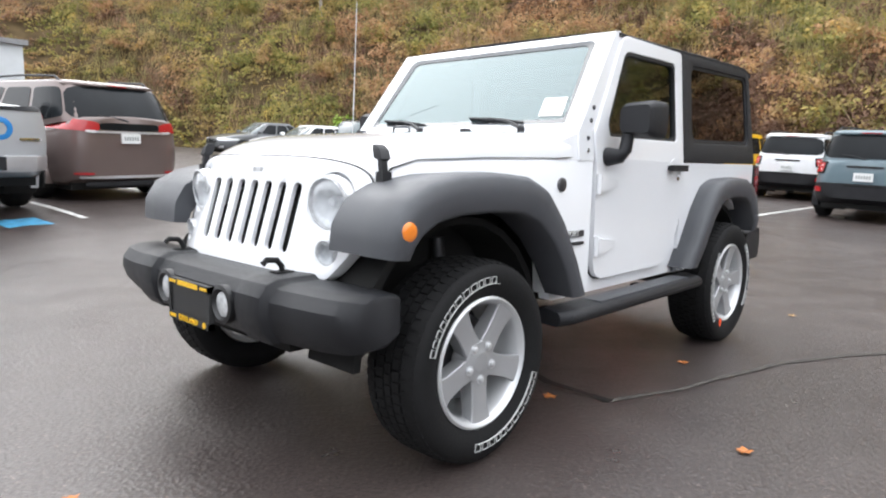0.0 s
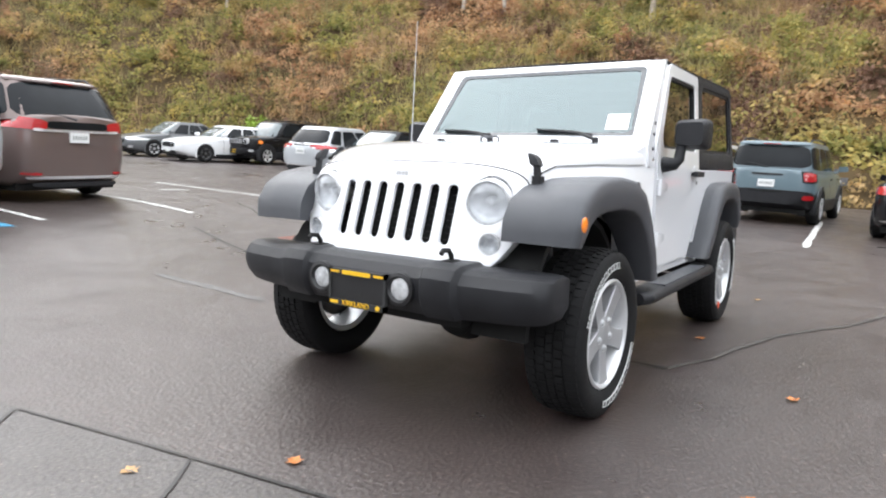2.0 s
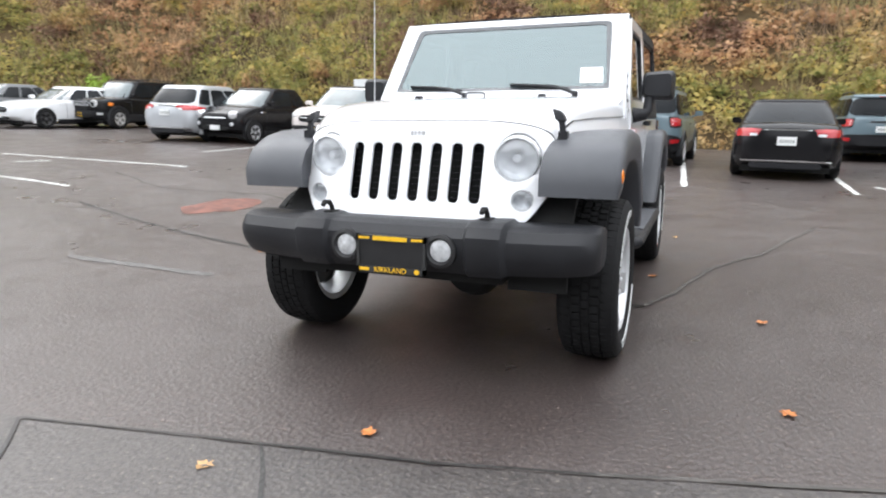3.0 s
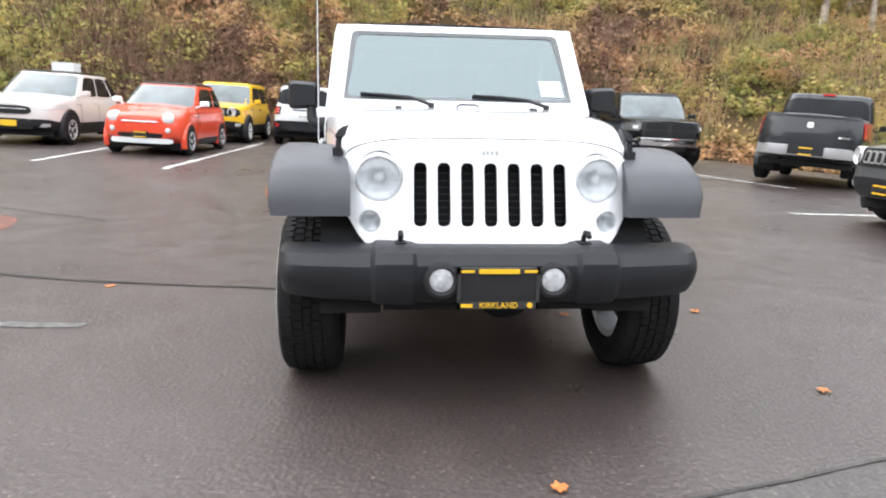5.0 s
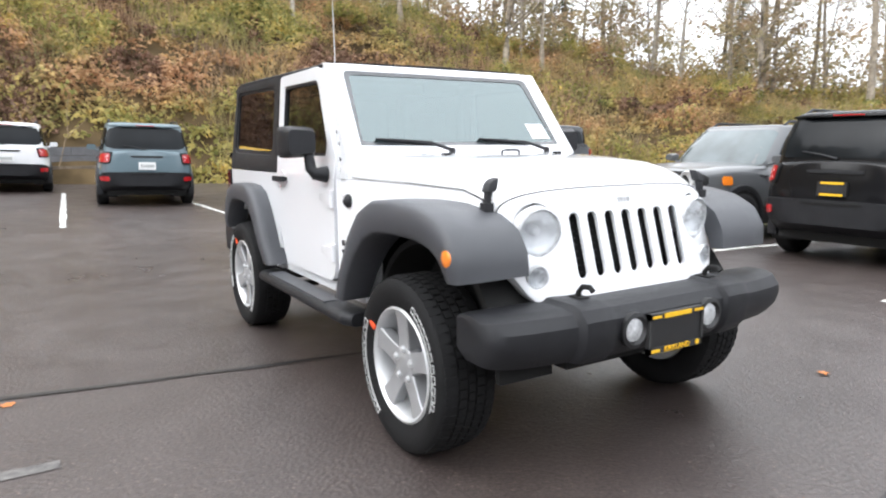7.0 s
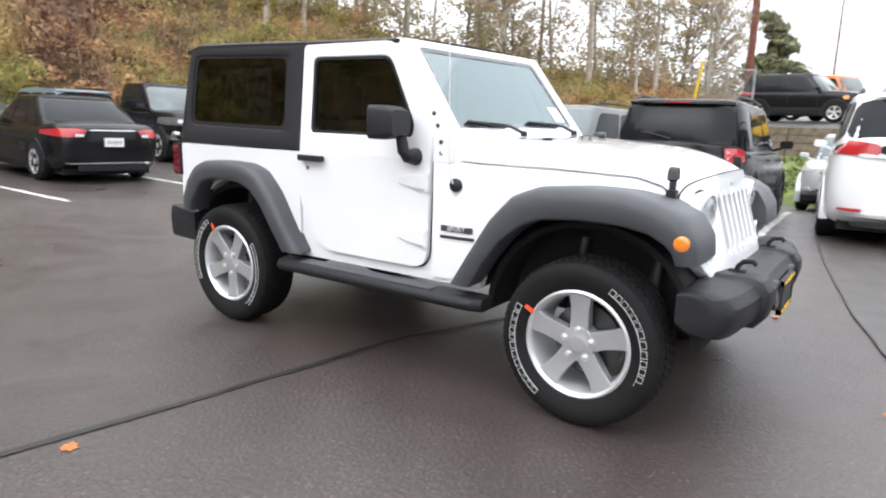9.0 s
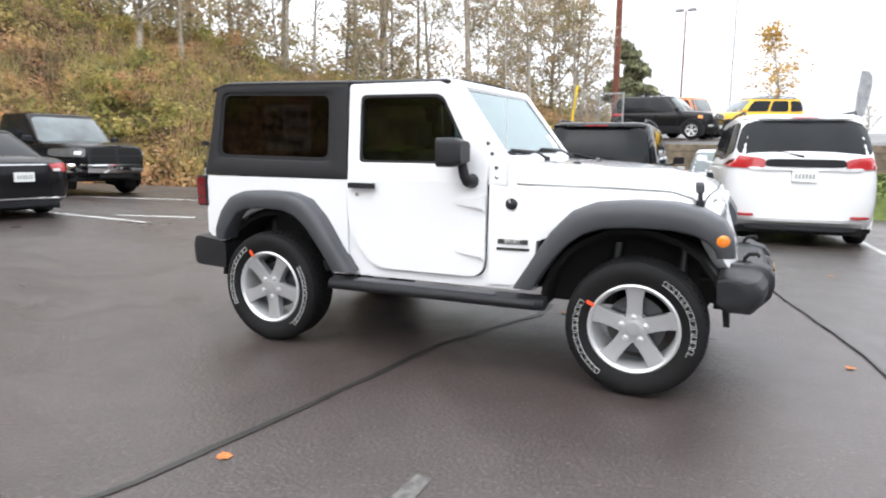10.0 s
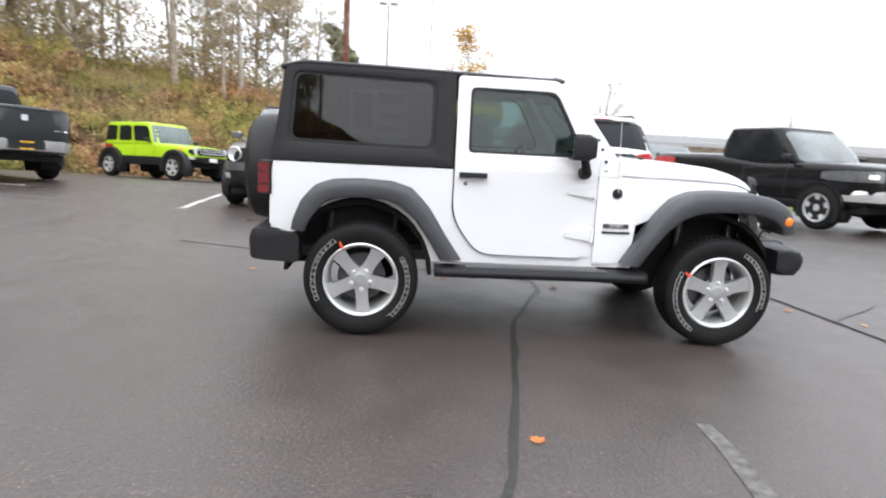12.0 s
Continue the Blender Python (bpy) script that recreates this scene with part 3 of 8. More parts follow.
for s in (1, -1):
    # head lamp: bowl, bulb shield, ribbed lens, bezel
    hx = grille_x(0.457, 0.933)
    tilt = pose(hx, s * 0.457, 0.933, 0, 6, s * 7)
    bm = bmesh.new()
    lathe(bm, [(0.02, -0.058), (0.05, -0.048), (0.080, -0.022), (0.092, 0.0), (0.096, 0.002), (0.100, -0.03), (0.07, -0.10)], 32, 'x')
    hl = part("head_lamp", bm, LAMP_BOWL, hero, "round head lamp with chrome reflector", m=tilt)
    bm = bmesh.new()
    lathe(bm, [(0.094, 0.0), (0.098, 0.010), (0.091, 0.014), (0.087, 0.004)], 32, 'x')
    part("bezel", bm, LAMP_GREY, hl)
    bm = bmesh.new()
    lathe(bm, [(0.089, 0.002), (0.07, 0.016), (0.045, 0.025), (0.02, 0.029), (0.0, 0.030), (0.0, 0.026), (0.02, 0.025), (0.045, 0.021), (0.07, 0.012), (0.087, 0.0)], 32, 'x')
    part("lens", bm, LENS, hl, "clear domed lens").visible_shadow = False
    bm = bmesh.new()
    lathe(bm, [(0.020, -0.06), (0.022, -0.03), (0.017, -0.012), (0.0, -0.008)], 18, 'x')
    part("bulb_shield", bm, LAMP_BOWL, hl)
    # turn lamp
    tx = grille_x(0.492, 0.76)
    tm = pose(tx, s * 0.492, 0.760, 0, 6, s * 9)
    bm = bmesh.new()
    lathe(bm, [(0.0, -0.016), (0.02, -0.015), (0.036, -0.006), (0.041, 0.005), (0.045, 0.006), (0.047, 0.0), (0.044, -0.02)], 24, 'x')
    tl = part("turn_lamp", bm, LAMP_GREY, hero, "small round clear turn lamp", m=tm)
    bm = bmesh.new()
    lathe(bm, [(0.041, 0.004), (0.03, 0.010), (0.012, 0.014), (0.0, 0.0145), (0.0, 0.011), (0.03, 0.006), (0.041, 0.0)], 24, 'x')
    part("lens", bm, LENS, tl).visible_shadow = False

# windscreen frame and glass
def screen(y, s):
    """A point of the screen's plane: s runs up the rake."""
    return (0.435 - 0.36 * s, y * (1.0 - 0.105 * s), 1.235 + 0.495 * s)


def screen_ring(h, s0, s1, r, push):
    """Rounded outline in the screen's plane, pushed along its normal."""
    nv = Vector((0.495, 0, 0.36)).normalized()
    return [tuple(Vector(screen(y, s)) + nv * push) for y, s in rounded([(-h, s0), (-h, s1), (h, s1), (h, s0)], r, 5)]


bm = bmesh.new()
loft(bm, [screen_ring(0.755, -0.02, 1.0, 0.06, -0.035), screen_ring(0.755, -0.02, 1.0, 0.06, 0.015), screen_ring(0.735, 0.0, 0.97, 0.05, 0.022),
          screen_ring(0.690, 0.085, 0.915, 0.05, 0.018), screen_ring(0.683, 0.09, 0.91, 0.05, -0.035), screen_ring(0.755, -0.02, 1.0, 0.06, -0.035)], caps=False)
bmesh.ops.remove_doubles(bm, verts=bm.verts, dist=1e-5)
ws = part("windscreen_frame", bm, WHITE, hero, smooth=50)
bm = bmesh.new()
loft(bm, [screen_ring(0.690, 0.085, 0.915, 0.05, 0.012), screen_ring(0.690, 0.085, 0.915, 0.05, 0.020), screen_ring(0.655, 0.125, 0.875, 0.05, 0.016), screen_ring(0.655, 0.125, 0.875, 0.05, 0.008), screen_ring(0.690, 0.085, 0.915, 0.05, 0.012)], caps=False)
bmesh.ops.remove_doubles(bm, verts=bm.verts, dist=1e-5)
part("glass_border", bm, plain("ceramic_border", (0.05, 0.055, 0.06), 0.12, coat=0.8, vary=0.1), ws)
bm = bmesh.new()
loft(bm, [screen_ring(0.66, 0.12, 0.88, 0.05, 0.009), screen_ring(0.66, 0.12, 0.88, 0.05, 0.013)])
part("windscreen_glass", bm, GLASS_FRONT, ws, "grey-blue windscreen reflecting the sky").visible_shadow = False
# price sheet behind the glass on the driver's side
bm = bmesh.new()
nv = Vector((0.495, 0, 0.36)).normalized()
q = [Vector(screen(y, s)) + nv * 0.004 for y, s in ((0.50, 0.16), (0.635, 0.16), (0.635, 0.36), (0.50, 0.36))]
q2 = [Vector(screen(y, s)) + nv * 0.0155 for y, s in ((0.50, 0.16), (0.635, 0.16), (0.635, 0.345), (0.50, 0.345))]
q1 = [p - nv * 0.001 for p in q2]
loft(bm, [[tuple(p) for p in q1], [tuple(p) for p in q2]])
sheet = part("price_sheet", bm, PAPER, ws, "white printed sheet on the windscreen")
for j in range(4):
    s0 = 0.19 + j * 0.035
    bm = bmesh.new()
    loft(bm, [[tuple(Vector(screen(y, s)) + nv * d) for y, s in ((0.52, s0), (0.61, s0), (0.61, s0 + 0.012), (0.52, s0 + 0.012))] for d in (0.0155, 0.0165)])
    part("print_bar", bm, PAPER_GREY, sheet)
# cowl between bonnet and screen
rings = []
for x, z, w in ((0.36, 1.235, 0.72), (0.43, 1.245, 0.735), (0.50, 1.238, 0.735), (0.52, 1.225, 0.73)):
    rings.append([(x, -w, z - 0.10), (x, -w, z - 0.02), (x, -w + 0.05, z), (x, 0, z + 0.012), (x, w - 0.05, z), (x, w, z - 0.02), (x, w, z - 0.10)])
bm = bmesh.new()
loft(bm, rings)
part("cowl_panel", bm, WHITE, hero, smooth=50)
# wipers: pivots at the cowl, blades parked on the glass
for py, sy in ((0.46, 0.0), (-0.20, 0.0)):
    a = Vector((0.515, py + 0.03, 1.262))
    b = Vector(screen(py - 0.20, 0.12)) + nv * 0.035
    bm = bmesh.new()
    lathe(bm, [(0.018, 1.235), (0.018, 1.268), (0.010, 1.275), (0, 1.276)], 12, 'z', (0.515, py + 0.03, 0))
    tube(bm, [a, (a + b) / 2 + Vector((0.012, 0, 0.014)), b], [0.011, 0.008, 0.006], 8)
    wip = part("wiper_arm", bm, TRIM, hero, "black wiper arm")
    bm = bmesh.new()
    c0, c1 = Vector(screen(py - 0.02, 0.085)) + nv * 0.03, Vector(screen(py - 0.38, 0.145)) + nv * 0.03
    tube(bm, [c0, (c0 + c1) / 2 + nv * 0.008, c1], [0.005, 0.008, 0.005], 6)
    loft(bm, [[tuple(p + nv * d + Vector((0, 0, e))) for d, e in ((-0.004, 0.004), (-0.018, 0.0), (-0.004, -0.004))] for p in (c0, c1)])
    part("wiper_blade", bm, TRIM, wip)
# bonnet bumpers, footman loop, washer jets
for by in (0.36, -0.36):
    bm = boxed(0.73, 0.765, by - 0.017, by + 0.017, 1.205, 1.243, 0.006)
    part("screen_bumper", bm, TRIM, hero, "small black rubber stop")
bm = bmesh.new()
tube(bm, [(0.80, -0.055, 1.222), (0.80, -0.055, 1.245), (0.80, -0.04, 1.252), (0.80, 0.04, 1.252), (0.80, 0.055, 1.245), (0.80, 0.055, 1.222)], 0.006, 8)
part("footman_loop", bm, FLARE, hero)
for jy in (0.30, -0.42):
    bm = boxed(0.62, 0.65, jy - 0.012, jy + 0.012, 1.225, 1.243, 0.004)
    part("washer_jet", bm, TRIM, hero)
# aerial on the right cowl side, round badge on the left one
bm = bmesh.new()
lathe(bm, [(0.034, 0.755), (0.034, 0.776), (0.026, 0.786), (0.012, 0.795), (0, 0.796)], 20, c=(0.475, 0, 1.013))
base = part("aerial_base", flip(bm), TRIM, hero, "black aerial base")
bm = bmesh.new()
tube(bm, [(0.475, -0.79, 1.02), (0.46, -0.805, 1.06), (0.43, -0.80, 2.02)], [0.006, 0.0032, 0.002], 8)
part("aerial_mast", bm, ALLOY, base)
bm = bmesh.new()
lathe(bm, [(0.030, 0.75), (0.030, 0.764), (0.026, 0.767), (0, 0.767)], 20, c=(0.565, 0, 1.013))
part("round_badge", bm, ALLOY_DARK, hero)
for s in (1, -1):
    slant = -4.4 * s
    bm = boxed(-0.09, 0.09, -0.004, 0.004, -0.014, 0.014, 0.002)
    part("badge_plate", bm, ALLOY_DARK, hero, m=pose(0.485, s * 0.768, 0.792, 0, 0, slant))
    words("SPORT", 0.034, PAPER, hero, pose(0.485, s * 0.7725, 0.792, 90, 0, (180 if s > 0 else 0) + slant), "badge_letters", 0.001)
    bm = boxed(-0.098, 0.098, -0.004, 0.004, -0.0075, 0.0075, 0.001)
    part("model_badge", bm, SEAM, hero, m=pose(0.4875, s * 0.766, 0.7475, 0, 0, slant))

# roof: two front panels and the rear shell
def roof_piece(name, x0, x1):
    rings = []
    for x in np.linspace(x0, x1, 9):
        e = 1.768 - 0.026 * smooth_step(-1.6, 0.15, x) - 0.035 * smooth_step(-1.62, -1.76, x)
        rings.append([(x, -0.722, e - 0.030), (x, -0.724, e - 0.012), (x, -0.695, e), (x, -0.45, e + 0.009), (x, 0, e + 0.014), (x, 0.45, e + 0.009), (x, 0.695, e),
                      (x, 0.724, e - 0.012), (x, 0.722, e - 0.030), (x, 0, e - 0.035)])
    bm = bmesh.new()
    loft(bm, rings)
    part(name, bm, HARDTOP, hero, smooth=45)


roof_piece("roof_panel_front", -0.605, 0.075)
roof_piece("roof_shell_rear", -1.74, -0.613)
bm = bmesh.new()
o = rounded([(-0.74, 1.128), (-0.70, 1.745), (0.70, 1.745), (0.74, 1.128)], 0.05, 4)
i = rounded([(-0.60, 1.22), (-0.58, 1.67), (0.58, 1.67), (0.60, 1.22)], 0.06, 4)
rings = [[(-1.775 + (z - 1.128) * 0.13 + d, y, z) for y, z in oo] for oo, d in ((o, 0.03), (o, -0.02), (i, -0.02), (i, 0.03), (o, 0.03))]
loft(bm, rings, caps=False)
bmesh.ops.remove_doubles(bm, verts=bm.verts, dist=1e-5)
part("hardtop_rear", bm, HARDTOP, hero)
bm = bmesh.new()
loft(bm, [[(-1.775 + (z - 1.128) * 0.13 + d, y, z) for y, z in i] for d in (-0.012, -0.006)])
part("rear_window", bm, GLASS_TINT, hero, "dark tinted rear window").visible_shadow = False

# front bumper
stations = [(0.0, 1.860, 0.683, 0.470), (0.295, 1.860, 0.683, 0.470), (0.312, 1.862, 0.685, 0.470), (0.328, 1.880, 0.692, 0.468), (0.345, 1.883, 0.693, 0.468), (0.455, 1.881, 0.693, 0.470), (0.47, 1.876, 0.691, 0.471),
            (0.488, 1.852, 0.678, 0.476), (0.50, 1.848, 0.676, 0.477), (0.60, 1.842, 0.677, 0.480), (0.70, 1.832, 0.678, 0.484), (0.775, 1.818, 0.679, 0.490), (0.805, 1.806, 0.679, 0.494), (0.826, 1.790, 0.677, 0.500), (0.840, 1.770, 0.673, 0.508), (0.847, 1.740, 0.664, 0.520)]
rings = []
for y, xf, zt, zb in [(-a, b, c, d) for a, b, c, d in reversed(stations[1:])] + stations:
    xr = 1.60
    sec = [(xr, zb + 0.03), (xr, zt - 0.01), (xr + 0.03, zt), (xf - 0.075, zt), (xf - 0.03, zt - 0.015), (xf, zt - 0.055), (xf + 0.004, (zt + zb) / 2), (xf - 0.012, zb + 0.045), (xf - 0.05, zb), (xr + 0.05, zb)]
    rings.append([(x, y, z) for x, z in sec])
bm = bmesh.new()
loft(bm, rings)
bumper = part("front_bumper", bm, TRIM, hero, "textured black plastic front bumper", smooth=27)
bm = boxed(1.58, 1.74, -0.44, 0.44, 0.42, 0.475, 0.02)
part("valance", bm, UNDER, bumper)
for s in (1, -1):
    bm = bmesh.new()
    lathe(bm, [(0.070, 1.850), (0.070, 1.876), (0.056, 1.880), (0.047, 1.866)], 28, 'x', (0, s * 0.218, 0.573))
    fg = part("fog_lamp_ring", bm, PLATE_BLACK, bumper)
    bm = bmesh.new()
    lathe(bm, [(0.048, 1.860), (0.045, 1.868), (0.028, 1.874), (0.0, 1.876)], 28, 'x', (0, s * 0.218, 0.573))
    part("fog_lens", bm, LAMP_GREY, fg, "round clear fog lamp")
    bm = bmesh.new()
    tube(bm, [(1.72, s * 0.372, 0.67), (1.725, s * 0.372, 0.715), (1.745, s * 0.372, 0.738), (1.785, s * 0.372, 0.742), (1.80, s * 0.372, 0.728)], 0.011, 10)
    box(bm, 1.69, 1.76, s * 0.372 - 0.022, s * 0.372 + 0.022, 0.684, 0.698)
    part("tow_hook", bm, UNDER, bumper, "black tow hook")
# plate with dealer frame
bm = boxed(1.866, 1.884, -0.150, 0.150, 0.478, 0.618, 0.004)
plate = part("plate_holder", bm, PLATE_BLACK, bumper, "black plate insert in a dealer frame with yellow lettering")
bm = bmesh.new()
for y0, y1, z0, z1 in ((-0.158, 0.158, 0.602, 0.626), (-0.158, 0.158, 0.466, 0.492), (-0.158, -0.146, 0.466, 0.626), (0.146, 0.158, 0.466, 0.626)):
    box(bm, 1.868, 1.890, y0, y1, z0, z1)
bev(bm, 0.002, 1)
part("dealer_frame", bm, SEAM, plate)
words("KIRKLAND", 0.031, YELLOW, plate, pose(1.8915, 0.0, 0.4795, 90, 0, 90), "dealer_town")
for y0, y1, z0, z1 in ((-0.078, 0.078, 0.605, 0.623), (-0.145, -0.095, 0.609, 0.619), (0.098, 0.148, 0.609, 0.619), (-0.145, -0.10, 0.473, 0.486)):
    part("print_bar", boxed(1.889, 1.893, y0, y1, z0, z1, 0.0), YELLOW, plate)
bm = bmesh.new()
lathe(bm, [(0.011, 1.889), (0.011, 1.893), (0, 1.893)], 14, 'x', (0, 0.122, 0.480))
part("yellow_dot", bm, YELLOW, plate)

# rear bumper, exhaust, axles, spare
bm = bmesh.new()
loft(bm, [[(x, y, z) for x, z in rounded([(-1.60, 0.47), (-1.60, 0.66), (-1.90 + e, 0.69), (-1.925 + e, 0.62), (-1.915 + e, 0.48)], 0.03, 3)] for y, e in ((-0.83, 0.05), (-0.80, 0.0), (0.80, 0.0), (0.83, 0.05))])
part("rear_bumper", bm, TRIM, hero, "black plastic rear bumper")
for ax in (1.212, -1.212):
    bm = bmesh.new()
    tube(bm, [(ax, -0.70, 0.385), (ax, 0.70, 0.385)], 0.045, 14)
    lathe(bm, [(0.0, -0.13), (0.11, -0.09), (0.15, 0.0), (0.11, 0.09), (0.0, 0.13)], 18, 'x', (ax, 0.15 if ax > 0 else 0, 0.385))
    part("axle", bm, UNDER, hero)
for fy in (0.38, -0.38):
    bm = boxed(-1.85, 1.62, fy - 0.05, fy + 0.05, 0.46, 0.58, 0.01)
    part("frame_rail", bm, UNDER, hero)
for ax in (1.0, -1.0, 1.35, -1.45):
    for fy in (0.5, -0.5):
        bm = bmesh.new()
        tube(bm, [(ax, fy, 0.42), (ax + 0.03, fy * 0.95, 0.78)], 0.028, 10)
        part("shock_absorber", bm, ALLOY_DARK, hero)
bm = bmesh.new()
tube(bm, [(-0.4, 0.15, 0.44), (-1.1, 0.32, 0.46), (-1.75, 0.5, 0.43)], 0.035, 12)
lathe(bm, [(0.0, -0.3), (0.10, -0.27), (0.10, 0.27), (0, 0.3)], 16, 'y', (-1.55, 0.0, 0.47))
part("exhaust", bm, ALLOY_DARK, hero)
bm = bmesh.new()
lathe(bm, [(0.0, -1.81), (0.33, -1.81), (0.375, -1.84), (0.388, -1.88), (0.388, -1.97), (0.375, -2.03), (0.33, -2.065), (0.15, -2.085), (0.0, -2.087)], 40, 'x', (0, 0.02, 1.03))
part("spare_wheel", bm, HARDTOP, hero, "rear-mounted spare wheel in a black cover")


# wheels: tyre, five-spoke rim, hub, lettering
def off_road_wheel(m, parent, tag, print_at=(160, 345)):
    R = 0.377
    bm = bmesh.new()
    lathe(bm, [(0.245, -0.105), (0.26, -0.118), (0.31, -0.132), (0.345, -0.128), (0.362, -0.116), (0.372, -0.095), (R - 0.007, -0.05), (R - 0.007, 0.05), (0.372, 0.095), (0.362, 0.116), (0.345, 0.128), (0.31, 0.132), (0.26, 0.118), (0.245, 0.105)], 56)
    tyre = part("tyre", bm, RUBBER, parent, "black all-terrain tyre with outlined white lettering", m=m)
    # tread blocks
    bm = bmesh.new()
    nb = 60
    for row, (y0, y1, tw) in enumerate(((-0.112, -0.066, 0.030), (-0.056, -0.022, 0.034), (-0.014, 0.014, 0.036), (0.022, 0.056, 0.034), (0.066, 0.112, 0.030))):
        for k in range(nb):
            a = 2 * math.pi * (k + 0.5 * (row % 2)) / nb
            rr = [(R - 0.012, -tw / 2), (R - 0.012, tw / 2), (R + 0.001, tw / 2 - 0.002), (R + 0.001, -tw / 2 + 0.002)]
            ring = []
            for y in (y0, y1):
                edge = 0.010 if abs(y) > 0.1 else 0
                ring.append([((r - edge) * math.cos(a) - t * math.sin(a), y, (r - edge) * math.sin(a) + t * math.cos(a)) for r, t in rr])
            loft(bm, ring)
    part("tread", bm, RUBBER, tyre, smooth=0)
    # rim, face towards +y
    bm = bmesh.new()
    lathe(bm, [(0.245, 0.10), (0.247, 0.112), (0.238, 0.118), (0.228, 0.112), (0.218, 0.09), (0.212, 0.0), (0.212, -0.09), (0.24, -0.10), (0.245, -0.09), (0.226, 0.0)], 48)
    rim = part("rim", bm, ALLOY, parent, "silver five-spoke alloy rim", m=m)
    for k in range(5):
        bm = bmesh.new()
        a0 = math.pi / 2 + 2 * math.pi * k / 5
        rg = []
        for r, w, y, th in ((0.03, 0.030, 0.092, 0.05), (0.075, 0.044, 0.093, 0.06), (0.11, 0.041, 0.094, 0.065), (0.17, 0.043, 0.098, 0.06), (0.208, 0.050, 0.103, 0.055), (0.230, 0.060, 0.107, 0.045), (0.240, 0.066, 0.108, 0.03)):
            sec = [(-w * 0.86, y - th), (-w, y - 0.005), (-w * 0.93, y), (0, y), (w * 0.93, y), (w, y - 0.005), (w * 0.86, y - th)]
            rg.append([(r * math.cos(a0) - t * math.sin(a0), yy, r * math.sin(a0) + t * math.cos(a0)) for t, yy in sec])
        loft(bm, rg)
        part("spoke", bm, SPOKE, rim, smooth=20)
    bm = bmesh.new()
    lathe(bm, [(0.080, 0.02), (0.080, 0.090), (0.076, 0.0945), (0.042, 0.0955), (0.038, 0.098), (0.032, 0.0985), (0, 0.0985)], 30)
    part("hub_cap", bm, SPOKE, rim)
    for k in range(5):
        a = math.pi / 2 + 2 * math.pi * k / 5
        bm = bmesh.new()
        lathe(bm, [(0.0185, 0.094), (0.0185, 0.0975), (0.0145, 0.0975), (0.0135, 0.096), (0.012, 0.096), (0.0115, 0.104), (0.007, 0.107), (0, 0.107)], 12, c=(0.066 * math.cos(a), 0, 0.066 * math.sin(a)))
        part("wheel_nut", bm, ALLOY, rim)
    bm = bmesh.new()
    lathe(bm, [(0.16, -0.02), (0.16, 0.0), (0.06, 0.005), (0.06, -0.02)], 32)
    part("brake_disc", bm, ALLOY_DARK, rim)
    # outlined lettering on the sidewall, as plain shapes
    rl = random.Random(4)
    for mid_a, span in ((print_at[0], 84), (print_at[1], 84)):
        bm = bmesh.new()

        def band(a0, a1, r0, r1):
            k = max(1, int((a1 - a0) / 2))
            loft(bm, [[(r * math.cos(radians(a0 + (a1 - a0) * i / k)), y, r * math.sin(radians(a0 + (a1 - a0) * i / k))) for r, y in ((r0, 0.127), (r1, 0.127), (r1, 0.1345), (r0, 0.1345))] for i in range(k + 1)])
        a = mid_a - span / 2
        end = mid_a + span / 2
        band(a, end, 0.2945, 0.2960)
        while a < end - 4:
            w = rl.uniform(5.5, 8.5)
            band(a, a + 0.38, 0.2945, 0.322)
            band(a + w * 0.72, a + w * 0.72 + 0.38, 0.2945, 0.322)
            band(a, a + w * 0.75, 0.3205, 0.3222)
            a += w
        part("sidewall_lettering", bm, LETTER, tyre, "outlined white lettering")
    if tag is not None:
        a = radians(tag)
        bm = bmesh.new()
        loft(bm, [[(0.262 * math.cos(a) - u * math.sin(a) + v * math.cos(a), y, 0.262 * math.sin(a) + u * math.cos(a) + v * math.sin(a)) for u, v in ((-0.009, -0.024), (0.009, -0.024), (0.011, 0.022), (-0.007, 0.024))] for y in (0.118, 0.128)])
        part("wheel_tag", bm, ORANGE_TAG, rim, "red-orange delivery tag")


for ax, ay, spin, tag in ((1.212, 0.762, 36, None), (-1.212, 0.762, -15, 295), (1.212, -0.762, 0, 152), (-1.212, -0.762, -30, 120)):
    wh = new("wheel")
    wh.parent = hero
    wh.matrix_basis = pose(ax, ay, 0.378, 0, 0, 0 if ay > 0 else 180)
    off_road_wheel(pose(0, 0, 0, 0, spin, 0), wh, None if tag is None else (tag if ay > 0 else 180 - tag) + spin, (94, 276) if ax > 0 and ay > 0 else (160, 345))

# cabin: seats, dash, steering wheel, roll bar
for sy in (0.37, -0.37):
    bm = bmesh.new()
    loft(bm, [[(x, sy + y, z) for x, z in rounded([(-0.50, 0.62), (-0.50, 0.80), (-0.05, 0.86), (0.0, 0.80), (-0.02, 0.62)], 0.05, 3)] for y in (-0.25, 0.25)])
    bev(bm, 0.03, 2, 50)
    seat = part("seat", bm, SEAT, hero, "dark cloth front seat")
    bm = bmesh.new()
    loft(bm, [[(x, sy + y * k, z) for x, z in rounded([(-0.40, 0.78), (-0.56, 1.30), (-0.66, 1.30), (-0.56, 0.74)], 0.04, 3)] for y, k in ((-0.25, 1), (-0.23, 1), (0.23, 1), (0.25, 1))])
    bev(bm, 0.03, 2, 60)
    part("backrest", bm, SEAT, seat)
    bm = boxed(-0.70, -0.60, sy - 0.13, sy + 0.13, 1.33, 1.52, 0.04, 3)
    part("headrest", bm, SEAT, seat)
bm = bmesh.new()
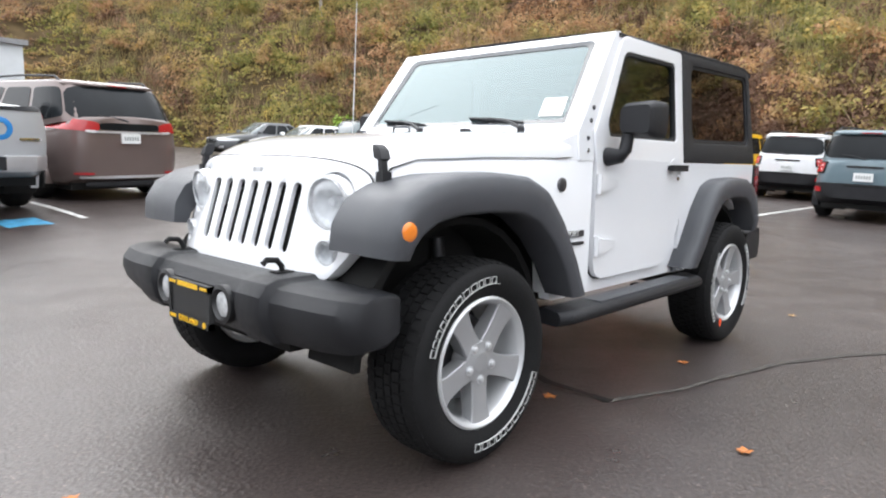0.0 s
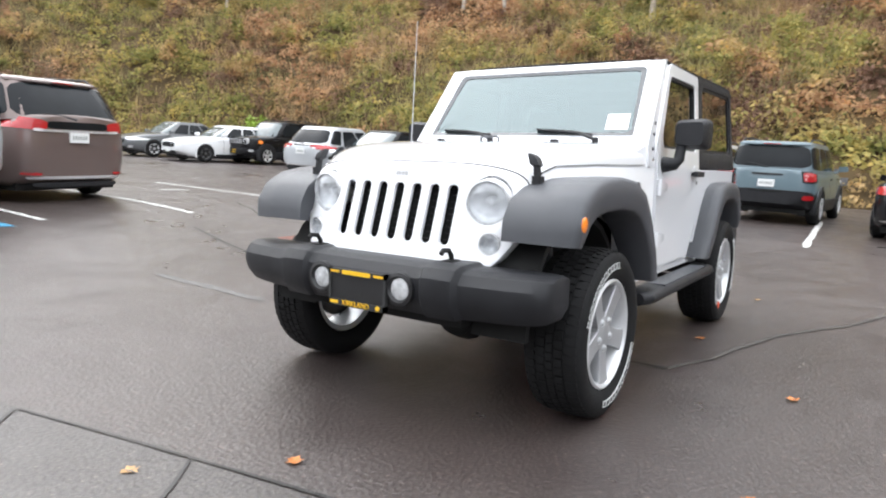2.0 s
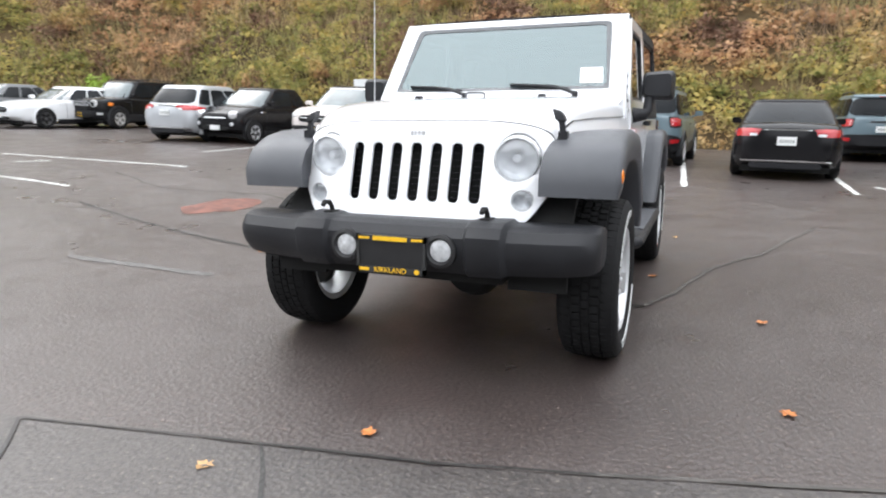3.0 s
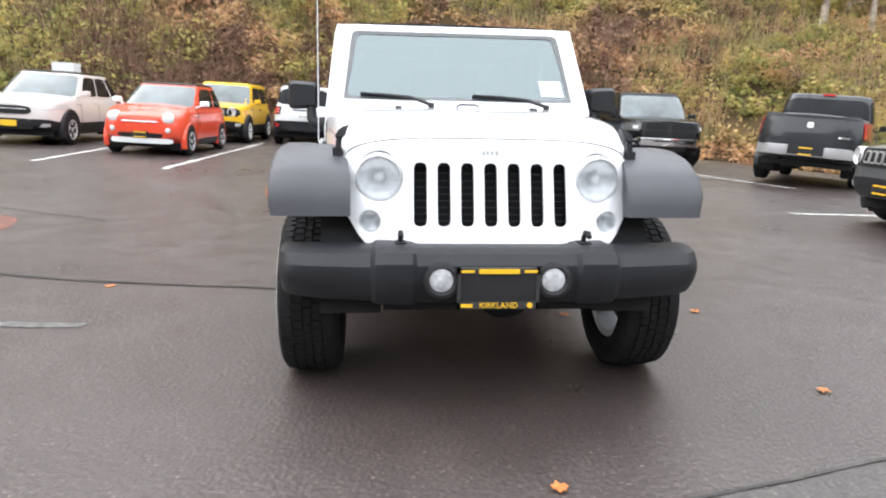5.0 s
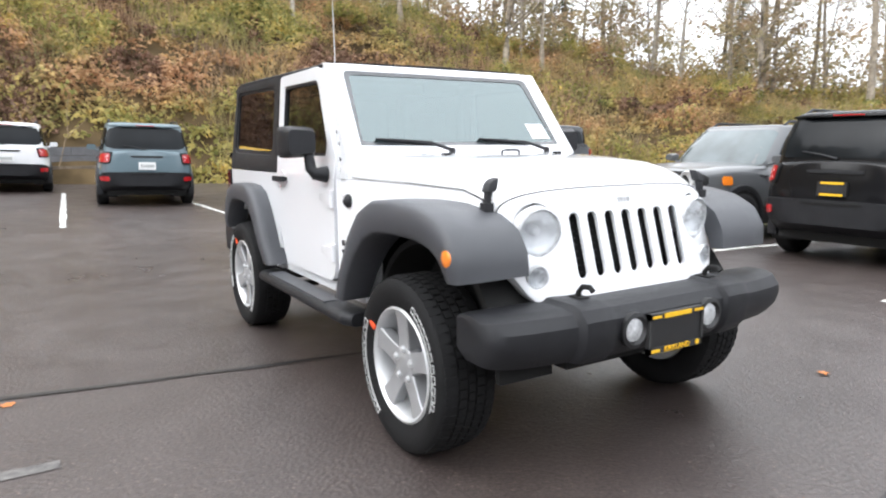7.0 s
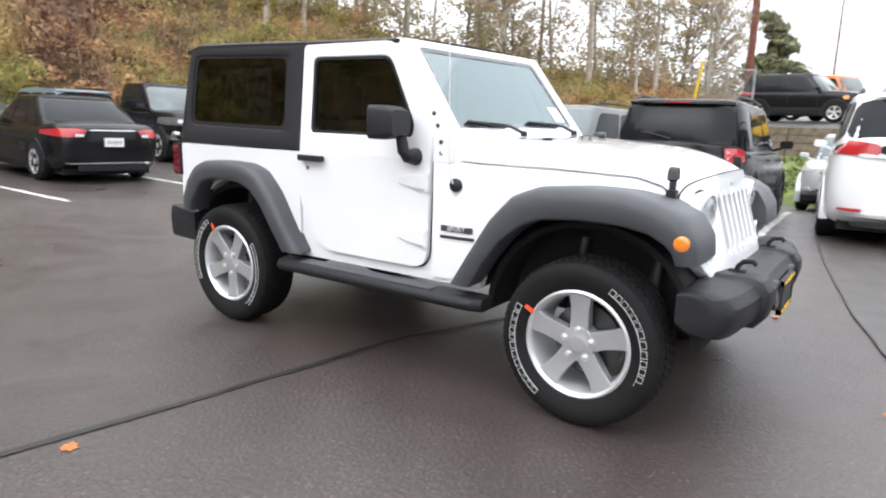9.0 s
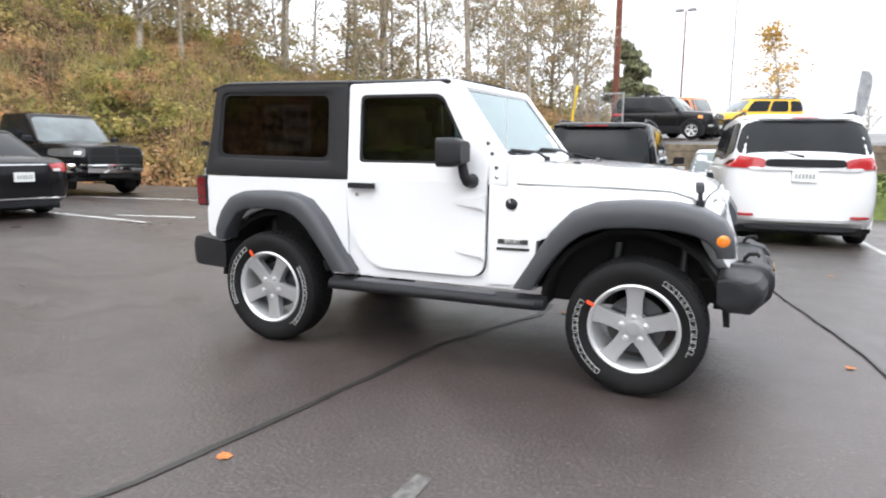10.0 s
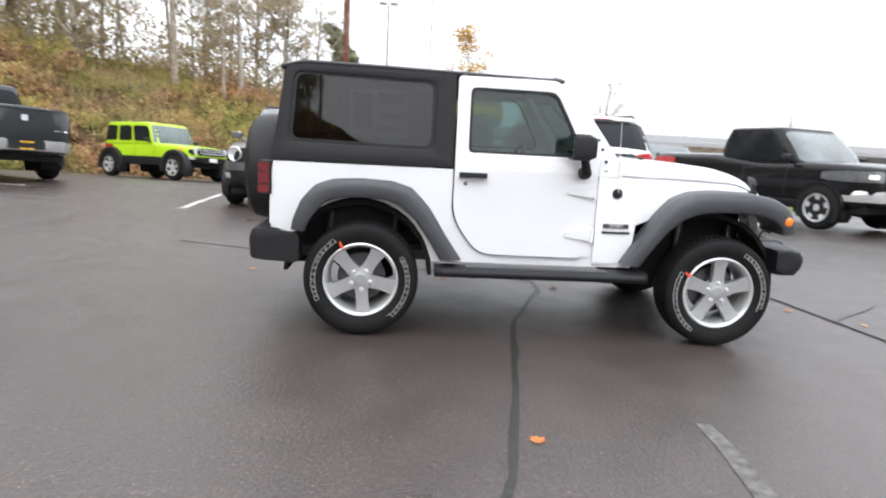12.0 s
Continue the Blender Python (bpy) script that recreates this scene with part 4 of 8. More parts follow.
loft(bm, [[(x, y, z) for x, z in rounded([(0.40, 0.75), (0.12, 0.85), (0.10, 1.10), (0.18, 1.19), (0.42, 1.22)], 0.04, 3)] for y in (-0.69, 0.69)])
part("dashboard", bm, UNDER, hero)
bm = bmesh.new()
rg = []
for k in range(24):
    a = 2 * math.pi * k / 24
    rg.append((-0.04 + 0.19 * math.cos(a) * 0.42, 0.37 + 0.19 * math.sin(a), 1.12 + 0.19 * math.cos(a) * 0.9))
tube(bm, rg + rg[:1], 0.016, 8)
tube(bm, [(-0.04, 0.37, 1.12), (0.14, 0.37, 1.05)], 0.04, 10)
box(bm, -0.055, -0.025, 0.19, 0.55, 1.10, 1.14)
part("steering_wheel", bm, UNDER, hero)
for s in (1, -1):
    bm = bmesh.new()
    tube(bm, [(0.06, s * 0.62, 1.68), (-0.60, s * 0.64, 1.69), (-1.45, s * 0.62, 1.68), (-1.62, s * 0.60, 1.10)], 0.035, 10)
    tube(bm, [(-0.62, s * 0.66, 0.60), (-0.63, s * 0.65, 1.30), (-0.62, s * 0.63, 1.68)], 0.035, 10)
    part("roll_bar", bm, SEAT, hero)
bm = bmesh.new()
tube(bm, [(-0.62, -0.63, 1.68), (-0.62, 0.63, 1.68)], 0.035, 10)
part("roll_hoop", bm, SEAT, hero)
bm = boxed(-1.45, -1.0, -0.50, 0.50, 0.60, 0.82, 0.04)
part("rear_bench", bm, SEAT, hero)
bm = boxed(-1.55, -1.42, -0.50, 0.50, 0.80, 1.28, 0.04)
part("rear_backrest", bm, SEAT, hero)
bm = boxed(0.10, 0.13, -0.11, 0.13, 1.60, 1.66, 0.012)
part("inside_mirror", bm, UNDER, hero)
# window sticker sheet inside the right rear window
bm = boxed(-1.30, -0.92, -0.712, -0.708, 1.30, 1.61, 0.0)
ws2 = part("window_sheet", bm, PAPER, hero, "printed price sheet inside the rear window", m=pose(0, 0, 0))
for x0, x1, z0, z1 in ((-1.12, -0.94, 1.52, 1.59), (-1.12, -0.94, 1.42, 1.46), (-1.28, -1.15, 1.36, 1.58), (-1.12, -0.98, 1.34, 1.37)):
    part("print_bar", boxed(x0, x1, -0.7165, -0.7125, z0, z1, 0.0), SEAM, ws2)

# ---- final proportions of the body ----
def settle(v, flare):
    """Longer nose, higher bonnet, door opening a little further back."""
    x, y, z = v
    out_x = x + float(np.interp(x, [-2.1, -1.3, -0.62, -0.45, 0.3, 0.6, 1.0, 1.4, 1.7], [-0.02, -0.022, -0.030, -0.015, 0.0, 0.010, 0.025, 0.050, 0.055]))
    out_z = z + float(np.interp(z, [0.5, 0.66, 0.76, 0.93, 1.0, 1.07], [0.0, 0.012, 0.018, 0.014, 0.022, 0.036])) * smooth_step(0.5, 1.45, x)
    if flare:
        out_z += 0.013 * smooth_step(0.6, 1.0, z)
        if abs(y) > 0.7:
            y = math.copysign(0.7 + (abs(y) - 0.7) * 0.92, y)
    return Vector((out_x, y, out_z))


for ob in hero.children_recursive:
    if ob.type != 'MESH' or any(p is not None and p.name.startswith("wheel") and p.type == 'EMPTY' for p in (ob.parent, ob.parent.parent)):
        continue
    chain = ob.name + " " + ob.parent.name
    if "bumper" in chain or "plate_holder" in chain or "fog_lamp" in chain or "dealer" in chain:
        if "rear_bumper" not in chain and "screen_bumper" not in chain:
            if ob.matrix_basis.translation.length > 0.01:
                ob.matrix_basis.translation += Vector((0.012, 0, 0.012))
            else:
                ob.data.transform(Matrix.Translation((0.012, 0, 0.012)))
            continue
    where = ob.matrix_basis.translation.copy()
    if where.length > 0.01:
        ob.matrix_basis = Matrix.Translation(settle(where, False) - where) @ ob.matrix_basis
    elif ob.parent.matrix_basis.translation.length < 0.01:
        for v in ob.data.vertices:
            v.co = settle(v.co, "flare" in ob.name or "side_marker" in ob.name)

# ---- ground materials ----
def asphalt(name, tone, warm=1.0, rough=(0.28, 0.62), patch=0.35):
    """Damp asphalt: aggregate speckle, stains, drier and wetter patches."""
    m, n, l, b = nodes_of(name)
    tc = n.new("ShaderNodeTexCoord")
    big, mid, grit, vor = (n.new("ShaderNodeTexNoise") for _ in range(3)), None, None, n.new("ShaderNodeTexVoronoi")
    big, mid, grit = list(big)
    for nd, sc, dt in ((big, 0.35, 5), (mid, 3.0, 6), (grit, 210.0, 3)):
        nd.inputs["Scale"].default_value, nd.inputs["Detail"].default_value = sc, dt
        l.new(tc.outputs["Object"], nd.inputs["Vector"])
    vor.inputs["Scale"].default_value = 48.0
    l.new(tc.outputs["Object"], vor.inputs["Vector"])
    r1 = n.new("ShaderNodeValToRGB")
    c0, c1 = tone * 0.86, tone * 1.16
    r1.color_ramp.elements[0].position, r1.color_ramp.elements[0].color = 0.35, (c0 * warm, c0, c0 * 0.97, 1)
    r1.color_ramp.elements[1].position, r1.color_ramp.elements[1].color = 0.68, (c1 * warm, c1, c1 * 0.95, 1)
    mixn = n.new("ShaderNodeMath")
    mixn.operation = 'MULTIPLY_ADD'
    mixn.inputs[1].default_value = 0.5
    l.new(big.outputs["Fac"], mixn.inputs[0])
    half = n.new("ShaderNodeMath")
    half.operation = 'MULTIPLY'
    half.inputs[1].default_value = 0.5
    l.new(mid.outputs["Fac"], half.inputs[0])
    l.new(half.outputs[0], mixn.inputs[2])
    l.new(mixn.outputs[0], r1.inputs["Fac"])
    near, pick, chips = n.new("ShaderNodeMapRange"), n.new("ShaderNodeSeparateColor"), n.new("ShaderNodeMath")
    near.inputs["From Min"].default_value, near.inputs["From Max"].default_value = 0.30, 0.20
    l.new(vor.outputs["Distance"], near.inputs["Value"])
    l.new(vor.outputs["Color"], pick.inputs[0])
    some = n.new("ShaderNodeMapRange")
    some.inputs["From Min"].default_value, some.inputs["From Max"].default_value = 0.55, 1.0
    l.new(pick.outputs[0], some.inputs["Value"])
    chips.operation = 'MULTIPLY'
    l.new(near.outputs["Result"], chips.inputs[0])
    l.new(some.outputs["Result"], chips.inputs[1])
    r2 = n.new("ShaderNodeValToRGB")
    r2.color_ramp.elements[0].position, r2.color_ramp.elements[0].color = 0.0, (0.9, 0.9, 0.9, 1)
    r2.color_ramp.elements[1].position, r2.color_ramp.elements[1].color = 1.0, (3.2, 3.1, 2.95, 1)
    l.new(chips.outputs[0], r2.inputs["Fac"])
    mul = n.new("ShaderNodeMix")
    mul.data_type, mul.blend_type = 'RGBA', 'MULTIPLY'
    mul.inputs["Factor"].default_value = 0.85
    l.new(r1.outputs["Color"], mul.inputs["A"])
    l.new(r2.outputs["Color"], mul.inputs["B"])
    # stones and pits of the aggregate
    stone = n.new("ShaderNodeTexNoise")
    stone.inputs["Scale"].default_value, stone.inputs["Detail"].default_value, stone.inputs["Roughness"].default_value = 60.0, 4, 0.85
    l.new(tc.outputs["Object"], stone.inputs["Vector"])
    r3 = n.new("ShaderNodeValToRGB")
    r3.color_ramp.elements[0].position, r3.color_ramp.elements[0].color = 0.34, (0.30, 0.30, 0.30, 1)
    r3.color_ramp.elements[1].position, r3.color_ramp.elements[1].color = 0.68, (2.0, 1.95, 1.85, 1)
    l.new(stone.outputs["Fac"], r3.inputs["Fac"])
    mul2 = n.new("ShaderNodeMix")
    mul2.data_type, mul2.blend_type = 'RGBA', 'MULTIPLY'
    mul2.inputs["Factor"].default_value = 1.0
    l.new(mul.outputs["Result"], mul2.inputs["A"])
    l.new(r3.outputs["Color"], mul2.inputs["B"])
    l.new(mul2.outputs["Result"], b.inputs["Base Color"])
    rr = n.new("ShaderNodeMapRange")
    rr.inputs["From Min"].default_value, rr.inputs["From Max"].default_value = 0.36, 0.62
    rr.inputs["To Min"].default_value, rr.inputs["To Max"].default_value = rough
    l.new(mixn.outputs[0], rr.inputs["Value"])
    l.new(rr.outputs["Result"], b.inputs["Roughness"])
    bp = n.new("ShaderNodeBump")
    b.inputs["Specular IOR Level"].default_value = 0.75
    bp.inputs["Strength"].default_value, bp.inputs["Distance"].default_value = patch, 0.003
    add = n.new("ShaderNodeMath")
    add.operation = 'ADD'
    l.new(vor.outputs["Distance"], add.inputs[0])
    l.new(grit.outputs["Fac"], add.inputs[1])
    l.new(add.outputs[0], bp.inputs["Height"])
    l.new(bp.outputs["Normal"], b.inputs["Normal"])
    return m


ASPHALT = asphalt("damp_asphalt", 0.043, 1.25, (0.27, 0.44), 0.7)
ASPHALT_NEW = asphalt("pale_asphalt", 0.041, 1.14, (0.30, 0.48), 0.6)
TAR = plain("crack_sealer", (0.021, 0.020, 0.019), 0.45, vary=0.4, scale=8, bump=0.4, bscale=50)
WORN = plain("worn_joint", (0.055, 0.051, 0.046), 0.6, vary=0.5, scale=6, bump=0.4, bscale=50)
CRACK = plain("worn_crack", (0.075, 0.068, 0.06), 0.85, vary=0.6, scale=16, bump=0.5, bscale=60)
LINE = plain("worn_white_line", (0.50, 0.50, 0.48), 0.7, vary=0.45, scale=14, bump=0.2, bscale=90)
FAINT = plain("faded_white_line", (0.105, 0.10, 0.095), 0.7, vary=0.6, scale=18, bump=0.3, bscale=90)
BLUE_PAINT = plain("worn_blue_paint", (0.05, 0.25, 0.42), 0.7, vary=0.4, scale=9)
RUST = plain("rusty_iron", (0.15, 0.062, 0.045), 0.8, vary=0.5, scale=9, bump=0.4, bscale=60)
DRY_LEAF = plain("fallen_leaf", (0.44, 0.155, 0.04), 0.65, vary=0.3, scale=30)
TAN_LEAF = plain("pale_fallen_leaf", (0.42, 0.25, 0.11), 0.65, vary=0.3, scale=30)
TIMBER = plain("weathered_timber", (0.16, 0.125, 0.09), 0.85, vary=0.4, scale=5, bump=0.5, bscale=30)
GRASS = plain("short_grass", (0.13, 0.165, 0.045), 0.9, vary=0.5, scale=3, bump=0.6, bscale=90)
GALV = plain("galvanised_steel", (0.35, 0.36, 0.36), 0.45, metal=0.6, vary=0.15)
POLE_WOOD = plain("red_brown_pole", (0.16, 0.055, 0.035), 0.85, vary=0.3, scale=6, bump=0.4, bscale=40)
POLE_GREY = plain("grey_pole", (0.26, 0.26, 0.27), 0.6, vary=0.15)
SIGN_YELLOW = plain("yellow_guard", (0.75, 0.50, 0.03), 0.55, vary=0.15)
BUILDING = plain("pale_cladding", (0.62, 0.65, 0.67), 0.6, vary=0.06, scale=1.5)

# ground: one sheet to the horizon
bm = bmesh.new()
rings = []
for r in (0.7, 1.4, 2.2, *np.arange(3, 12, 0.3), *np.arange(12, 30, 1.0), 35, 40, 55, 70, 120, 250, 600, 1500):
    k = min(1, 70 / r)
    rings.append([(r * math.cos(a * math.pi / 96), r * math.sin(a * math.pi / 96), lot_z(k * r * math.cos(a * math.pi / 96), k * r * math.sin(a * math.pi / 96))) for a in range(192)])
vs = loft(bm, rings, caps=False)
bm.faces.new(vs[0])
tagged(part("ground", bm, ASPHALT), "damp dark asphalt of a sloping car park", "ground", kind="structure")


def strip(name, pts, width, material, lift, label, category, jag=0.0, kind="structure"):
    """A flat band laid along a line on the lot."""
    fine = []
    for (x0, y0), (x1, y1) in zip(pts, pts[1:]):
        k = max(2, int(math.hypot(x1 - x0, y1 - y0) / 0.25))
        fine += [(x0 + (x1 - x0) * i / k, y0 + (y1 - y0) * i / k) for i in range(k)]
    fine.append(pts[-1])
    bm = bmesh.new()
    left, right = [], []
    for i, (x, y) in enumerate(fine):
        a, c = fine[max(0, i - 1)], fine[min(len(fine) - 1, i + 1)]
        dx, dy = c[0] - a[0], c[1] - a[1]
        q = math.hypot(dx, dy)
        nx, ny = -dy / q, dx / q
        j = jag * (noise.noise((x * 3, y * 3, 0)))
        w = width * (0.5 + (0.35 * noise.noise((x * 5, y * 5, 7)) if jag else 0))
        left.append(bm.verts.new((x + nx * (w + j), y + ny * (w + j), lot_z(x + nx * w, y + ny * w) + lift)))
        right.append(bm.verts.new((x - nx * (w - j), y - ny * (w - j), lot_z(x - nx * w, y - ny * w) + lift)))
    for i in range(len(fine) - 1):
        bm.faces.new((left[i], right[i], right[i + 1], left[i + 1]))
    return tagged(part(name, bm, material), label, category, kind=kind)


# paler asphalt beyond the joint, and the joints themselves
edge = [(2.95, -9.0), (2.86, -4.0), (2.75, -1.14), (2.63, -0.4), (2.59, -0.16), (2.50, 0.44), (2.38, 0.95), (2.10, 1.98), (1.74, 3.87), (1.50, 5.5)]
bm = bmesh.new()
rows = []
ROWS = 15
fine_edge = []
for (x0, y0), (x1, y1) in zip(edge, edge[1:]):
    k = max(1, int(math.hypot(x1 - x0, y1 - y0) / 0.3))
    fine_edge += [(x0 + (x1 - x0) * i / k, y0 + (y1 - y0) * i / k) for i in range(k)]
for x, y in fine_edge + [edge[-1]]:
    rows.append([bm.verts.new((x + d, y, lot_z(x + d, y) + 0.007)) for d in (0, 0.3, 0.6, 0.9, 1.2, 1.6, 2.0, 2.5, 3.0, 3.5, 4.2, 5.0, 6.0, 7.5, 9.0, 12.0)])
for a, c in zip(rows, rows[1:]):
    for i in range(ROWS):
        bm.faces.new((a[i], a[i + 1], c[i + 1], c[i]))
tagged(part("pavement", bm, ASPHALT_NEW), "paler smooth asphalt strip of the driveway", "pavement", kind="structure")
strip("joint_1", edge[2:7], 0.014, TAR, 0.012, "dark joint between two asphalt areas", "joint", 0.012)
strip("joint_4", edge[6:], 0.014, WORN, 0.012, "worn grey joint between two asphalt areas", "joint", 0.012)
strip("joint_2", [(2.59, -0.16), (2.90, 0.06), (3.35, 0.40)], 0.014, TAR, 0.013, "thin dark crack in the pale asphalt", "crack", 0.03)
strip("joint_3", [(2.75, -1.14), (2.99, -0.93), (3.6, -0.6)], 0.014, TAR, 0.013, "thin dark crack in the pale asphalt", "crack", 0.03)
strip("seam_1", [(-1.55, -6.0), (-1.10, -4.5), (-0.47, -2.65), (-0.345, -1.95), (-0.20, -1.1), (-0.09, -0.43), (0.29, 0.55), (0.31, 0.91)], 0.042, TAR, 0.006, "dark sealed seam across the asphalt", "seam", 0.02)
strip("seam_2", [(0.31, 0.91), (-0.10, 1.07), (-0.95, 1.29), (-1.64, 1.67), (-3.4, 2.3)], 0.03, CRACK, 0.006, "thin worn grey crack in the asphalt", "crack", 0.03)
strip("seam_3", [(-3.5, -7.5), (-2.9, -6.0), (-3.4, -4.6), (-3.0, -3.4)], 0.03, CRACK, 0.006, "meandering crack in the asphalt", "crack", 0.10)
# parking lines
for k, pts in enumerate((
        [(0.17, -9.5), (-0.15, -7.15)], [(-1.95, -11.5), (-2.2, -6.95)], [(-4.5, -11.5), (-4.75, -7.2)], [(2.75, -9.5), (2.45, -7.1)],
        [(-3.55, -9.9), (-4.1, -9.7)], [(-7.2, -4.12), (-15.5, -3.9)], [(-7.6, -1.85), (-15.0, -1.6)], [(-7.4, -6.3), (-12.5, -6.5)],
        [(-7.4, -9.2), (-12.5, -9.4)], [(-7.1, 3.35), (-12.5, 3.6)], [(-7.1, 0.9), (-12.5, 0.7)], [(-7.9, 7.6), (-12.5, 6.0)], [(-7.0, 4.3), (-8.4, 3.85)],
        [(1.0, 3.7), (0.80, 6.2), (0.55, 10.2)], [(3.55, 3.5), (3.45, 6.4), (3.3, 10.0)], [(-1.55, 4.6), (-1.62, 9.6)], [(-4.3, 5.2), (-4.5, 9.6)],
        [(5.3, 2.9), (7.4, 5.1)], [(9.0, 5.5), (9.6, 9.5)])):
    strip(f"parking_line_{k + 1}", pts, 0.10, LINE, 0.004, "worn white parking line on the asphalt", "parking line", 0.02)
strip("parking_line_30", [(0.58, -2.12), (0.52, -2.9), (0.46, -3.7)], 0.09, FAINT, 0.004, "almost worn-away white line on the asphalt", "parking line", 0.03)
strip("blue_marking", [(0.9, -7.0), (0.35, -7.1)], 0.5, BLUE_PAINT, 0.004, "worn blue painted marking on the asphalt", "marking", 0.05)

# ragged rust-red stain of wet litter on the asphalt
bm = bmesh.new()
ragged = []
for k in range(40):
    a = 2 * math.pi * k / 40
    r = 0.62 * (1 + 0.30 * noise.noise((math.cos(a) * 1.7, math.sin(a) * 1.7, 4)) + 0.16 * noise.noise((math.cos(a) * 6, math.sin(a) * 6, 8)))
    ragged.append((-2.42 + r * math.cos(a), -4.48 + 0.62 * r * math.sin(a)))
loft(bm, [[(-2.42 + (x + 2.42) * q, -4.48 + (y + 4.48) * q, lot_z(-2.42 + (x + 2.42) * q, -4.48 + (y + 4.48) * q) + h) for x, y in ragged] for q, h in ((1.0, 0.004), (0.7, 0.012), (0.35, 0.016), (0.02, 0.012))], caps=False)
tagged(part("rust_stain", bm, RUST), "ragged rust-red stain of wet litter on the asphalt", "stain", kind="structure")

# fallen leaves, each a small curled lobed blade
def leaf_mesh(seed):
    rnd = random.Random(seed)
    bm = bmesh.new()
    outline = []
    for i in range(14):
        a = 2 * math.pi * i / 14
        r = (0.055 if i % 2 else 0.036) * rnd.uniform(0.8, 1.15) * (1.25 if i == 0 else 1)
        outline.append((r * math.cos(a), r * math.sin(a), 0.008 + 0.22 * r * abs(math.sin(2 * a + seed)) + rnd.uniform(0, 0.006)))
    c = bm.verts.new((0, 0, 0.006))
    vs = [bm.verts.new(p) for p in outline]
    for i in range(14):
        bm.faces.new((c, vs[i], vs[(i + 1) % 14]))
    return bm


for k, (x, y) in enumerate(((0.47, 0.68), (-0.54, 0.90), (0.42, 1.55), (-2.31, 0.98), (2.38, 0.14), (2.78, -0.25), (1.66, 1.56), (-0.31, -2.33),
                            (2.61, 3.29), (-7.4, 8.2), (-8.0, 5.2), (-9.0, 8.9))):
    big = 0.8 if k == 7 else 0.62
    ob = part("fallen_leaf", leaf_mesh(k), TAN_LEAF if k in (3, 5) else DRY_LEAF, m=pose(x, y, lot_z(x, y) + 0.001, 0, 0, k * 67) @ Matrix.Diagonal((big, big, 0.25 if k == 7 else big, 1)))
    tagged(ob, "pale dry leaf lying on the asphalt" if k in (3, 5) else "orange autumn leaf lying on the asphalt", "leaf", "leaves on the asphalt")

# ---- hillside round the lot ----
FOOT = ((-90, 60, 9.0), (-104, 40, 10.5), (-116, 35, 11.0), (-128, 30.5, 11.0), (-145, 25, 10.5), (-160, 22, 10.0), (-180, 21.0, 9.8), (-195, 21.5, 9.3), (-207, 23.0, 9.0), (-220, 23.5, 7.0),
        (-232, 24.5, 5.6), (-242, 25.5, 4.6), (-250, 26.5, 4.3), (-256, 28, 3.8), (-262, 33, 2.6), (-270, 46, 2.2))
HC = (2.0, -1.0)


def hill_at(az):
    """Foot radius and crest height of the hill in a direction (degrees, -90 to -270)."""
    for (a0, r0, h0), (a1, r1, h1) in zip(FOOT, FOOT[1:]):
        if a1 <= az <= a0:
            t = (az - a0) / (a1 - a0)
            t = t * t * (3 - 2 * t)
            return r0 + (r1 - r0) * t, h0 + (h1 - h0) * t
    return FOOT[-1][1], FOOT[-1][2]


def hill_point(az, s):
    """A point of the hill surface; s: metres beyond the foot."""
    r0, h = hill_at(az)
    x, y = HC[0] + (r0 + s) * math.cos(radians(az)), HC[1] + (r0 + s) * math.sin(radians(az))
    xf, yf = HC[0] + r0 * math.cos(radians(az)), HC[1] + r0 * math.sin(radians(az))
    z = lot_z(xf, yf)
    if s < 0:
        return (x, y, lot_z(x, y) - 0.15)
    up = h * (1 - (1 - min(1, s / 15)) ** 1.35) + max(0, s - 15) * 0.07
    bump = 0.45 * noise.noise((x * 0.22, y * 0.22, 3)) + 0.18 * noise.noise((x * 0.8, y * 0.8, 5))
    return (x, y, z + up + bump * min(1, s / 2))


